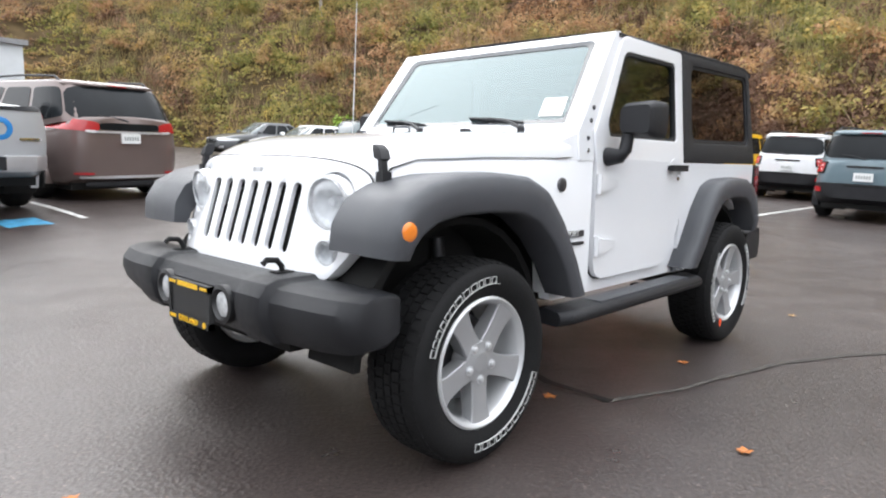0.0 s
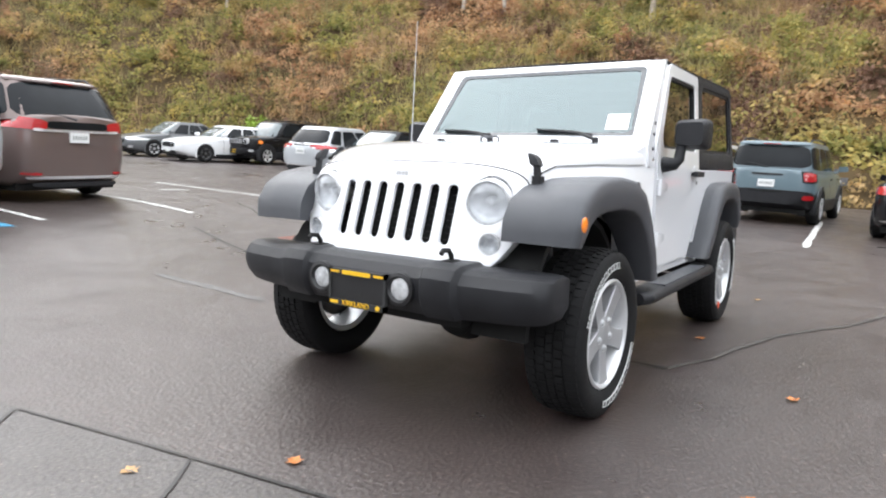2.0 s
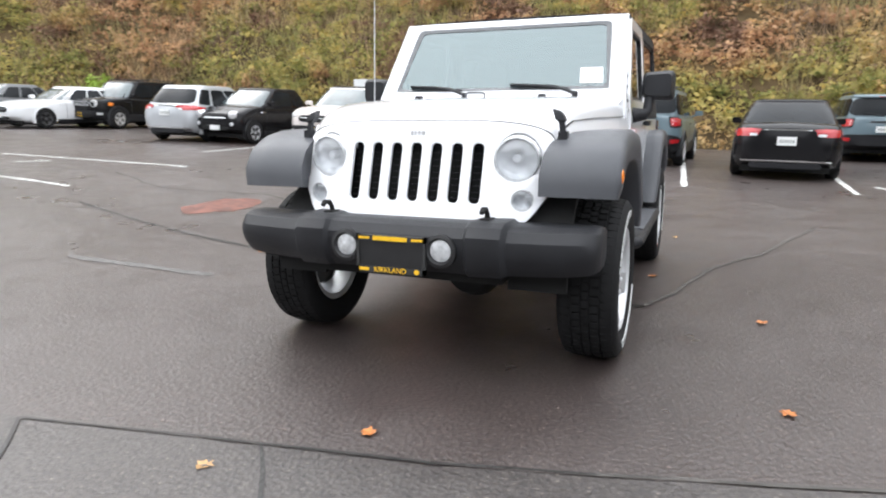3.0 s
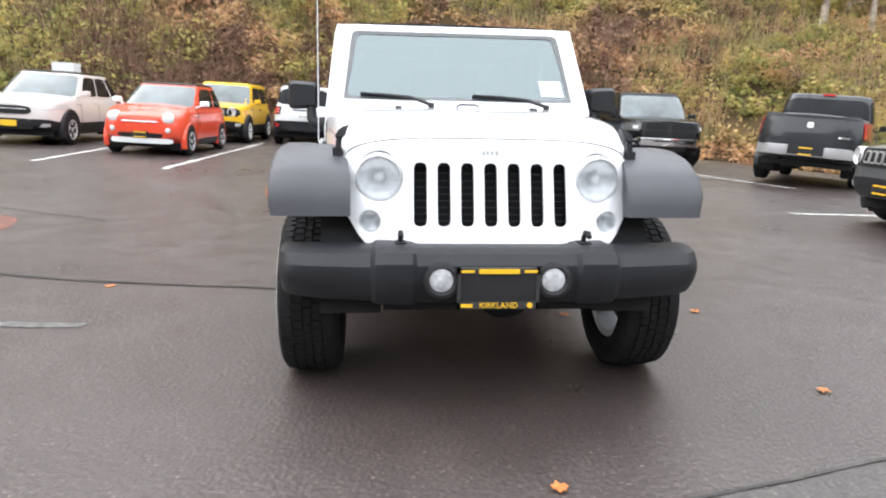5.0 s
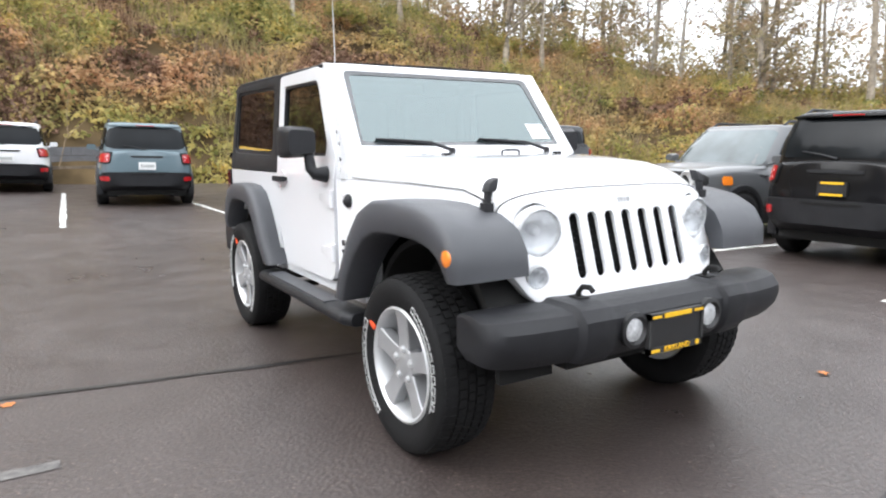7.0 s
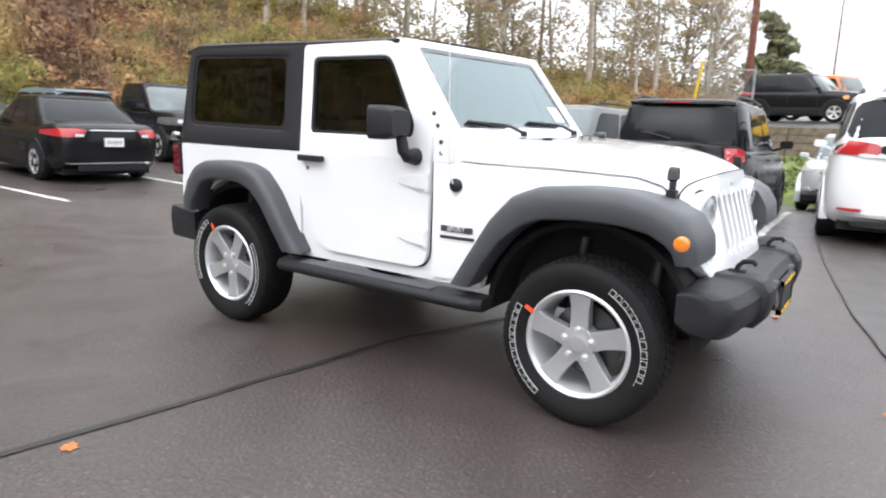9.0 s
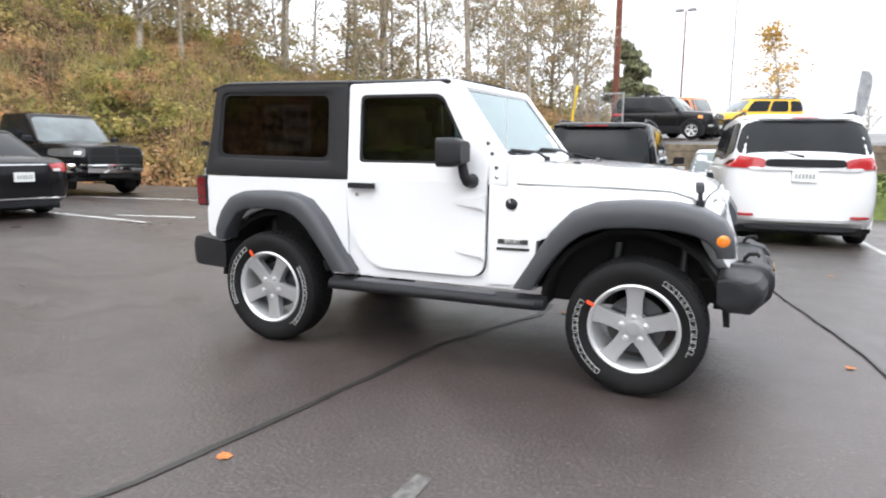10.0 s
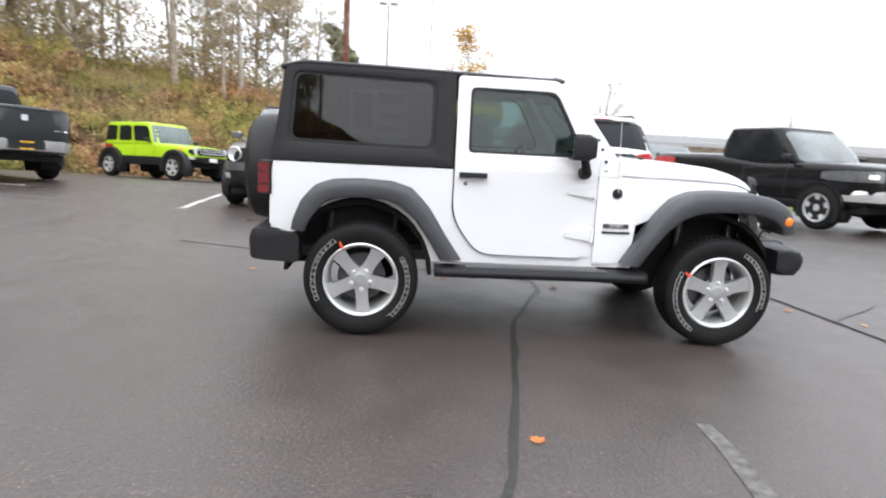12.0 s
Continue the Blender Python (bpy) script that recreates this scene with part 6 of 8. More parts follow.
fence = thing("chain_link_fence", pose(0, 0, 0), "grey chain-link fence on the edge of the slope", "fence")
fp = [(-4.6, 22.3, 1.45), (-3.6, 22.3, 1.45), (-2.65, 22.3, 1.45)]
for x, y, z in fp:
    bm = bmesh.new()
    tube(bm, [(x, y, z - 0.6), (x, y, z + 1.75)], 0.035, 8)
    part("post", bm, GALV, fence)
for (x0, y0, z0), (x1, y1, z1) in zip(fp, fp[1:]):
    bm = bmesh.new()
    tube(bm, [(x0, y0, z0 + 1.7), (x1, y1, z1 + 1.7)], 0.022, 6)
    part("top_rail", bm, GALV, fence)
    bm = bmesh.new()
    a, c = Vector((x0, y0, z0 - 0.1)), Vector((x1, y1, z1 - 0.1))
    ln = (c - a).length
    h, st = 1.75, 0.09
    k = -h
    while k < ln:
        for sg in (1, -1):
            s0, s1 = (k, k + h) if sg > 0 else (k + h, k)
            t0, t1, z0_, z1_ = s0, s1, 0.0, h
            lo, hi = max(0, min(s0, s1)), min(ln, max(s0, s1))
            if hi - lo > 0.02:
                f = lambda s: (s - s0) / (s1 - s0) * h
                p0, p1 = a.lerp(c, lo / ln) + Vector((0, 0, f(lo))), a.lerp(c, hi / ln) + Vector((0, 0, f(hi)))
                tube(bm, [p0, p1], 0.004, 3)
        k += st
    part("wire_mesh", bm, GALV, fence)
bm = bmesh.new()
tube(bm, [(-4.75, 22.25, 1.2), (-4.45, 22.3, 3.5)], 0.05, 8)
part("guard_tube", bm, SIGN_YELLOW, fence, "yellow guy-wire guard")

pole = thing("utility_pole", pose(-3.6, 26.0, 1.1), "tall red-brown wooden utility pole", "utility pole")
bm = bmesh.new()
tube(bm, [(0, 0, -0.8), (0, 0, 5), (0, 0, 12)], [0.15, 0.14, 0.12], 12)
part("shaft", bm, POLE_WOOD, pole)
bm = boxed(-1.1, 1.1, -0.06, 0.06, 11.4, 11.55, 0.01)
part("crossarm", bm, POLE_WOOD, pole)
for px, py, ph in ((-2.1, 41.0, 8.0),):
    lp = thing("street_lamp", pose(px, py, UZ), "tall thin lamp post with twin heads beyond the upper lot", "lamp post")
    bm = bmesh.new()
    tube(bm, [(0, 0, -0.3), (0, 0, ph)], [0.065, 0.045], 8)
    part("post", bm, POLE_WOOD, lp)
    for s in (1, -1):
        part("lamp_head", boxed(s * 0.12, s * 0.62, -0.16, 0.16, ph - 0.05, ph + 0.09, 0.03), POLE_GREY, lp)

mast = thing("mast", pose(0.8, 41.0, UZ + 0.3), "tall thin grey steel mast beyond the upper lot", "mast")
bm = bmesh.new()
tube(bm, [(0, 0, -0.3), (0, 0, 11.5)], [0.05, 0.035], 8)
part("shaft", bm, POLE_GREY, mast)

# grey feather banner on a bent pole at the edge of the upper lot
flag = thing("feather_flag", pose(5.2, 22.8, UZ), "grey feather banner on a thin bent pole", "banner")
bm = bmesh.new()
tube(bm, [(0, 0, -0.05), (0, 0, 1.6), (0.05, 0, 2.2), (0.22, 0, 2.48), (0.42, 0, 2.45)], [0.020, 0.016, 0.012, 0.010, 0.008], 6)
part("pole", bm, POLE_GREY, flag)
bm = bmesh.new()
loft(bm, [[(0.02 + 0.03 * (q > 0.9), -0.006, 0.45 + 1.95 * q), (0.02 + w, -0.006 + 0.03 * math.sin(5 * q), 0.45 + 1.92 * q), (0.02 + w, 0.006 + 0.03 * math.sin(5 * q), 0.45 + 1.92 * q), (0.02 + 0.03 * (q > 0.9), 0.006, 0.45 + 1.95 * q)]
          for q, w in ((0, 0.10), (0.2, 0.22), (0.4, 0.31), (0.6, 0.37), (0.8, 0.40), (0.92, 0.37), (1.0, 0.27))])
part("cloth", bm, plain("grey_banner_cloth", (0.30, 0.31, 0.33), 0.8, vary=0.25, scale=5), flag)

x = tree(31, 5.6, 0.09, BARK_PALE, GOLD, 1500, 0.09, 0.22)
x.matrix_basis = pose(3.3, 37, 1.5)
tagged(x, "young golden autumn tree beyond the upper lot", "tree")
for seed, px, py, hh in ((41, 12.5, 38, 5.2), (42, -4.8, 25, 7.5), (43, 9, 46, 4.0)):
    x = tree(seed, hh, 0.08, BARK, CROWN, 60, 0.07, 0.2)
    x.matrix_basis = pose(px, py, 0.8)
    tagged(x, "small bare tree with fine twigs", "tree")
firs[0].matrix_basis = Matrix.Translation(hill_point(-222, 20)) @ Matrix.Diagonal((0.8, 0.8, 0.8, 1))
DARK_LEAF = plain("dull_evergreen_leaf", (0.17, 0.175, 0.10), 0.8, vary=0.5, scale=2.0, spec=0.2)
bushy = tree(44, 5.6, 0.14, BARK, DARK_LEAF, 9500, 0.15, 0.03)
bushy.matrix_basis = pose(-5.3, 41.0, 1.6)
tagged(bushy, "dense dull-green evergreen tree behind the fence", "tree")
firs[1].matrix_basis = Matrix.Translation(hill_point(-236, 24)) @ Matrix.Diagonal((0.75, 0.75, 0.65, 1))
ob = copy_thing(firs[1], Matrix.Translation(hill_point(-196, 19)))
ob.scale = (0.6, 0.6, 0.6)
for px, py, sc in ((34, 62, 0.42), (37, 58, 0.5), (41, 60, 0.38), (50, 55, 0.5), (56, 50, 0.55), (30, 66, 0.35)):
    ob = copy_thing(firs[1], pose(px, py, -1.5))
    ob.scale = (sc, sc, sc)

# low timber kerb wall with concrete blocks on it between two parked cars, at the slope's foot
low = thing("retaining_wall", pose(0, 0, 0), "low timber wall topped by dark concrete blocks", "retaining wall")
for k in range(3):
    for j in range(2):
        part("timber", boxed(-19.62 - 0.05 * k, -19.40 - 0.05 * k, -3.4 + j * 2.0, -1.42 + j * 2.0, 0.05 + k * 0.26, 0.295 + k * 0.26, 0.018, 1), TIMBER, low)
BLOCK = plain("dark_concrete_block", (0.12, 0.12, 0.125), 0.85, vary=0.25, scale=4, bump=0.4, bscale=40)
for k in range(3):
    for j in range(7):
        y0 = -3.4 + j * 0.56 + (0.28 if k % 2 else 0)
        part("block", boxed(-20.05, -19.74, y0, y0 + 0.55, 0.60 + k * 0.265, 0.855 + k * 0.265, 0.012, 1), BLOCK, low)

# unseen plain wall, added behind the lot to darken reflections and low sky light
part_ = part("wall_east", boxed(21.0, 21.4, -44, 9, -1.5, 7.5, 0.03), plain("unseen_wall_grey", (0.20, 0.20, 0.20), 0.7, vary=0.08, scale=0.8))
tagged(part_, "unseen plain grey wall, added to darken reflections", "wall", kind="structure")
# pale building at the far end of the lot
bld = thing("warehouse", pose(1.6, -41.3, 2.1), "distant pale metal-clad building beyond the parked cars", "building")
part("wall", boxed(-9, 5.0, -5, 5, -1, 4.2, 0.05), BUILDING, bld)
part("roof", boxed(-9.2, 5.2, -5.2, 5.2, 4.2, 4.45, 0.04), POLE_GREY, bld)
for k in range(5):
    part("window", boxed(-8 + k * 2.6, -6.4 + k * 2.6, 4.96, 5.04, 0.6, 2.2, 0.02), DARKGLASS, bld)

# ---- parked cars ----
BRIGHT = plain("bright_bumper_steel", (0.62, 0.62, 0.63), 0.3, metal=0.55, vary=0.1, scale=5)
SMOKED = plain("smoked_lamp_lens", (0.11, 0.115, 0.12), 0.15, coat=0.6, vary=0.3, scale=30)
LENS_CROSS = plain("pale_lens_cross", (0.75, 0.42, 0.42), 0.3, vary=0.1, scale=40)

def arc_power(a, n):
    """Cosine-like and sine-like factors of a squared-off oval (n: how square)."""
    c, s = math.cos(a), math.sin(a)
    return math.copysign(abs(c) ** (2 / n), c), math.copysign(abs(s) ** (2 / n), s)


def patch(at, a0, a1, b0, b1, off=0.006, thick=0.014, ra=0.12, rb=0.3, na=10, nb=5):
    """A thin curved panel on a surface at(a, b), with rounded corners and a turned-in rim."""
    def normal(a, b):
        e = 1e-3
        return (Vector(at(a + e, b)) - Vector(at(a - e, b))).cross(Vector(at(a, b + e)) - Vector(at(a, b - e))).normalized()
    grid = []
    for i in range(na + 1):
        q = 0.5 - 0.5 * math.cos(math.pi * i / na)
        d = min(q, 1 - q)
        cut = rb * (1 - math.sqrt(max(0.0, 1 - ((ra - d) / ra) ** 2))) if d < ra else 0.0
        row = []
        for j in range(nb + 1):
            r = cut + (1 - 2 * cut) * j / nb
            row.append((a0 + (a1 - a0) * q, b0 + (b1 - b0) * r))
        grid.append(row)
    mid = Vector(at((a0 + a1) / 2, (b0 + b1) / 2))
    sgn = 1 if normal((a0 + a1) / 2, (b0 + b1) / 2).dot(mid - Vector((mid.x * 0.8, 0, mid.z - 0.05))) > 0 else -1
    bm = bmesh.new()
    top = [[bm.verts.new(Vector(at(a, b)) + normal(a, b) * sgn * off) for a, b in row] for row in grid]
    for i in range(na):
        for j in range(nb):
            bm.faces.new((top[i][j], top[i + 1][j], top[i + 1][j + 1], top[i][j + 1]))
    rim = [(i, 0) for i in range(na)] + [(na, j) for j in range(nb)] + [(i, nb) for i in range(na, 0, -1)] + [(0, j) for j in range(nb, 0, -1)]
    low = [bm.verts.new(Vector(at(*grid[i][j])) + normal(*grid[i][j]) * sgn * (off - thick)) for i, j in rim]
    for k in range(len(rim)):
        (i, j), (p, q) = rim[k], rim[(k + 1) % len(rim)]
        bm.faces.new((top[i][j], top[p][q], low[(k + 1) % len(rim)], low[k]))
    return bm


def simple_wheel(parent, x, y, r, w, rim_mat, spokes=5):
    """Road wheel facing outwards: tyre, dished rim and spokes."""
    s = 1 if y > 0 else -1
    wh = new("wheel")
    wh.parent = parent
    wh.matrix_basis = pose(x, y, r, 0, 0, 0 if s > 0 else 180)
    bm = bmesh.new()
    lathe(bm, [(r * 0.62, -w / 2), (r * 0.8, -w / 2 - 0.005), (r * 0.95, -w * 0.42), (r, -w * 0.30), (r, w * 0.30), (r * 0.95, w * 0.42), (r * 0.8, w / 2 + 0.005), (r * 0.62, w / 2)], 32)
    part("tyre", bm, RUBBER, wh)
    bm = bmesh.new()
    lathe(bm, [(r * 0.64, w * 0.5), (r * 0.61, w * 0.52), (r * 0.57, w * 0.42), (r * 0.55, -w * 0.2), (r * 0.10, -w * 0.2), (0, -w * 0.2)], 28)
    part("rim", bm, UNDER if rim_mat != PAPER else PAPER, wh)
    bm = bmesh.new()
    lathe(bm, [(r * 0.65, w * 0.49), (r * 0.645, w * 0.53), (r * 0.57, w * 0.50), (r * 0.56, w * 0.42)], 28)
    for k in range(spokes):
        a = math.pi / 2 + 2 * math.pi * k / spokes
        rg = []
        for q, t, yy in ((0.05, 0.09, 0.40), (0.3, 0.10, 0.44), (0.60, 0.13, 0.49)):
            rg.append([(r * (q * math.cos(a) - e * math.sin(a)), w * o, r * (q * math.sin(a) + e * math.cos(a))) for e, o in ((-t, yy - 0.15), (-t, yy), (t, yy), (t, yy - 0.15))])
        loft(bm, rg)
    lathe(bm, [(r * 0.16, w * 0.35), (r * 0.16, w * 0.46), (0, w * 0.48)], 14)
    part("rim_face", bm, rim_mat, wh)


def parked_car(name, m, paint, S, label, category, group="", roof=None, front="plain", rear="plain", trim=None, rim=None, plate="white", glassy=None):
    """A parked car, nose towards +x, from a table of its measures S."""
    L, W, H, wb = S["L"], S["W"] / 2, S["H"], S["wb"]
    trim, rim = trim or TRIM, rim or ALLOY
    car = thing(name, m, label, category, group)
    hx = L / 2
    zb, belt, cowl = S.get("zb", 0.26), S["belt"], S["cowl"]
    xbf, xtf, xtr, xbr = S["xbf"], S["xtf"], S["xtr"], S["xbr"]
    nose, tail = S["nose"], S["tail"]
    clad = S.get("clad")
    NF, NR = S.get("nf", 5.5), S.get("nr", 7.5)
    step = rear == "truck"
    deck_x = [-hx, -hx + 0.06, -hx + 0.22, xbr - 0.02, xbr + (0.02 if step else 0.35), (xbf + xbr) / 2, xbf - 0.25, xbf, xbf + (hx - xbf) * 0.5, hx - 0.30, hx - 0.12, hx]
    drop = 0.015 if step else (0.03 if rear in ("square", "van") else 0.14)
    dip = 0.05 if front in ("slots", "truck") else 0.12
    deck_z = [tail - drop, tail - drop * 0.38, tail, tail, belt if not step else tail, belt, belt, cowl, nose + (cowl - nose) * 0.60, nose, nose - dip * 0.3, nose - dip]

    def deck(x):
        return sum(float(np.interp(x + d, deck_x, deck_z)) for d in (-0.10, -0.05, 0.0, 0.05, 0.10)) / 5

    def floor_z(x):
        return zb + 0.14 * smooth_step(hx - 0.45, hx, abs(x)) - 0.02

    SH = [0.0, 0.06, 0.17, 0.34, 0.52, 0.68, 0.80, 0.885, 0.945, 0.98, 1.0]
    SY = [0.84, 0.935, 0.978, 0.995, 1.0, 0.992, 0.975, 0.962, 0.935, 0.885, 0.80]

    def flank_y(h):
        return float(np.interp(h, SH, SY))

    def skin(a, h, grow=0.0):
        """Point of the lower body: a turns from the tail (0) over the left side (90) to the nose (180 degrees); h: sill to deck."""
        n = NR if abs(a) < math.pi / 2 else NF
        c, s = arc_power(a, n)
        x = -hx * c
        z0, z1 = floor_z(x), deck(x)
        lean_in = 0.05 * (h - 0.45) * abs(c) ** 3
        return (x + math.copysign(lean_in, c) + (-grow if c > 0 else grow) * abs(c), (W * flank_y(h) + grow) * s, z0 + (z1 - z0) * h)

    def turn(f, n):
        """Angle at which the plan outline has f of the half width."""
        return math.asin(min(1.0, f) ** (n / 2))

    angles = [turn(f, NR) for f in (0.45, 0.6, 0.72, 0.82, 0.9, 0.95, 0.98)] + [math.pi / 2 + q for q in (-0.42, -0.25, -0.12, -0.04, 0.04, 0.12, 0.25, 0.42)] + [math.pi - turn(f, NF) for f in (0.98, 0.95, 0.9, 0.82, 0.72, 0.6, 0.45)]
    angles = sorted(set(angles))
    # more stations along the flanks
    xs = np.linspace(-hx * 0.86, hx * 0.82, 26)
    for x in xs:
        n = NR if x < 0 else NF
        q = math.acos(min(1, abs(x) / hx) ** (n / 2))
        angles.append(q if x < 0 else math.pi - q)
    angles = sorted(angles)
    rings = []
    for a in angles:
        half = [skin(a, h) for h in SH]
        x, zt, yt = half[-1][0], half[-1][2], half[-1][1]
        over = [(x, yt * k, zt + 0.035 * (1 - k * k) * min(1, yt / 0.6)) for k in (0.72, 0.38, 0.0)]
        rings.append(half + over + [(p[0], -p[1], p[2]) for p in reversed(half + over[:2])])
    bm = bmesh.new()
    loft(bm, rings)
    part("body", bm, paint, car, smooth=50)
    # black lower cladding
    if clad:
        for end, rng_a in (("rear_cladding", [a for a in angles if a < math.pi / 2 - 0.30]), ("front_cladding", [a for a in angles if a > math.pi / 2 + 0.34])):
            top = 0.40 if end == "rear_cladding" else 0.34
            rings = []
            for a in rng_a:
                half = [skin(a, h, 0.012) for h in (0.0, 0.06, 0.2, top - 0.03, top)]
                lip = skin(a, top + 0.015, -0.01)
                rings.append(half + [lip] + [(lip[0], -lip[1], lip[2])] + [(p[0], -p[1], p[2]) for p in reversed(half)])
            bm = bmesh.new()
            loft(bm, rings)
            part(end, bm, trim, car, smooth=50)
    # greenhouse
    wbel, wtop, zr = W * S.get("wbel", 0.94), W * S.get("wtop", 0.78), H - 0.055
    rbase = S.get("rbase", tail) - 0.05
    NG = S.get("ng", 7.0)

    def house(a, v):
        """Point of the cabin: a turns from the rear (0) over the left side (90) to the front (180 degrees); v: belt to roof edge."""
        c, s = arc_power(a, NG)
        swell = 0.045 * math.sin(math.pi * v)
        xf, xr = xbf + (xtf - xbf) * v + swell, xbr + (xtr - xbr) * v - swell * S.get("rswell", 0.7)
        w = wbel + (wtop - wbel) * v ** 1.25
        x = (xf + xr) / 2 - (xf - xr) / 2 * c
        t = (1 - c) / 2
        zlow = rbase + (belt - 0.05 - rbase) * smooth_step(0.0, 0.25, t) + (cowl - belt) * smooth_step(0.7, 1.0, t)
        return (x, w * s, zlow + (zr - zlow) * v)

    ga = [math.pi * k / 40 for k in range(1, 40)]
    ga = [0.02] + ga + [math.pi - 0.02]
    rings = []
    for v in (0.0, 0.15, 0.3, 0.5, 0.7, 0.85, 0.95, 1.0):
        half = [house(a, v) for a in ga]
        rings.append(half + [(x, -y, z) for x, y, z in reversed(half)])
    bm = bmesh.new()
    loft(bm, rings)
    part("cabin", bm, S.get("pillar") or paint, car, smooth=50)
    rings = []
    cx = (xtf + xtr) / 2
    for k, dz in ((1.0, -0.035), (1.004, -0.012), (0.992, 0.012), (0.965, 0.030), (0.90, 0.045), (0.7, 0.060), (0.4, 0.068), (0.05, 0.070)):
        half = [house(a, 1.0) for a in ga]
        half = [(cx + (x - cx) * k, y * k, z + dz) for x, y, z in half]
        rings.append(half + [(x, -y, z) for x, y, z in reversed(half)])
    bm = bmesh.new()
    loft(bm, rings)
    part("roof", bm, roof or paint, car, smooth=60)
    g = glassy or DARKGLASS

    def across_front(q, v):
        return house(math.pi - math.copysign(math.asin(abs(q) ** (NG / 2)), q), v)

    def across_rear(q, v):
        return house(math.copysign(math.asin(abs(q) ** (NG / 2)), q), v)

    def along(s):
        def f(u, v):
            q = max(-0.9995, min(0.9995, 1 - 2 * u))
            a = math.acos(math.copysign(abs(q) ** (NG / 2), q))
            x, y, z = house(a, v)
            return (x, s * y, z)
        return f

    part("windscreen", patch(across_front, -0.93, 0.93, 0.05, 0.93, 0.008, ra=0.06, rb=0.10), SKYGLASS, car, "windscreen with reflected sky put into its pale colour")
    rw = part("rear_window", patch(across_rear, -S.get("rw", 0.90), S.get("rw", 0.90), S.get("rv", 0.12), 0.90, 0.008, ra=0.10, rb=0.22), g, car, "dark rear window")
    if S.get("wiper", True):
        p0, p1 = Vector(across_rear(0.02, S.get("rv", 0.12) - 0.02)), Vector(across_rear(0.5, S.get("rv", 0.12) + 0.12))
        bm = bmesh.new()
        tube(bm, [p0 + Vector((-0.04, 0, 0)), (p0 + p1) / 2 + Vector((-0.05, 0, 0.01)), p1 + Vector((-0.03, 0, 0))], [0.016, 0.012, 0.008], 6)
        part("rear_wiper", bm, TRIM, rw)
    if S.get("spoiler", True) and not step and rear != "plain":
        p = [across_rear(q, 0.97) for q in (-0.93, -0.6, 0.0, 0.6, 0.93)]
        bm = bmesh.new()
        loft(bm, [[(x + 0.16, y, z - 0.005), (x + 0.16, y, z + 0.045), (x - 0.075, y, z + 0.012), (x - 0.08, y, z - 0.012)] for x, y, z in p])
        bev(bm, 0.008, 2, 40)
        sp = part("spoiler", bm, roof or paint, car)
        part("brake_light", boxed(p[2][0] - 0.088, p[2][0] - 0.06, -0.16, 0.16, p[2][2] - 0.006, p[2][2] + 0.008, 0.003), RED_LENS, sp)
    for s in (1, -1):
        for u0, u1 in S["win"]:
            part("side_window", patch(along(s), u0, u1, S.get("sv", 0.13), 0.88, 0.006, ra=0.10, rb=0.12, na=8), g if u0 < 0.5 else S.get("front_glass", g), car)
        # mirror on its stalk
        bm = bmesh.new()
        y0 = W * 0.93
        loft(bm, [[(x, s * y, z) for y, z in rounded([(y0 + 0.06, belt + 0.02), (y0 + 0.06, belt + 0.14), (y0 + 0.24, belt + 0.15), (y0 + 0.25, belt + 0.03)], 0.035, 2)] for x in (xbf - 0.34, xbf - 0.27)]
             + [[(xbf - 0.20, s * (y0 + 0.15 + (y - y0 - 0.15) * 0.75), belt + 0.085 + (z - belt - 0.085) * 0.7) for y, z in rounded([(y0 + 0.06, belt + 0.02), (y0 + 0.06, belt + 0.14), (y0 + 0.24, belt + 0.15), (y0 + 0.25, belt + 0.03)], 0.035, 2)]])
        tube(bm, [(xbf - 0.27, s * (y0 - 0.04), belt - 0.01), (xbf - 0.27, s * (y0 + 0.12), belt + 0.05)], 0.022, 6)
        part("door_mirror", bm, S.get("mirror") or paint, car)
        # door seams and handles
        for dx in S["doors"]:
            bm = bmesh.new()
            rows = []
            for h in (0.16, 0.34, 0.52, 0.68, 0.80, 0.90):
                a = math.acos(math.copysign((abs(dx) / hx) ** ((NR if dx < 0 else NF) / 2), -dx))
                x, y, z = skin(a, h)
                rows.append([(dx - 0.005, s * (y - 0.01), z), (dx + 0.005, s * (y - 0.01), z), (dx + 0.005, s * (y + 0.002), z), (dx - 0.005, s * (y + 0.002), z)])
            loft(bm, rows)
            part("door_seam", bm, SEAM, car)
            yh = W * 0.975
            bm = bmesh.new()
            tube(bm, [(dx + 0.05, s * (yh - 0.01), belt - 0.155), (dx + 0.07, s * (yh + 0.025), belt - 0.155), (dx + 0.20, s * (yh + 0.025), belt - 0.15), (dx + 0.22, s * (yh - 0.01), belt - 0.15)], 0.013, 6)
            part("door_handle", bm, S.get("handle") or paint, car)
        # wheel arches, wheels, and flush black discs that stand for the shaded wells
        R = S["r"]
        for ax in (wb / 2 + S.get("off", 0), -wb / 2 + S.get("off", 0)):
            lip = S.get("lip", 0.03)
            rings = []
            for a in range(-22, 203, 9):
                ca, sa = math.cos(radians(a)), math.sin(radians(a))
                rings.append([(ax + q * ca, s * y, R + q * sa) for q, y in ((R + 0.030, W - 0.10), (R + 0.030, W + S.get("arch", 0.008) - 0.006), (R + 0.042, W + S.get("arch", 0.008)),
                                                                      (R + 0.045 + lip, W + S.get("arch", 0.008) - 0.008), (R + 0.062 + lip, W - 0.04), (R + 0.05 + lip, W - 0.10))])
            bm = bmesh.new()
            loft(bm, rings)
            part("wheel_arch", bm, trim if clad else paint, car, smooth=50)
            bm = bmesh.new()
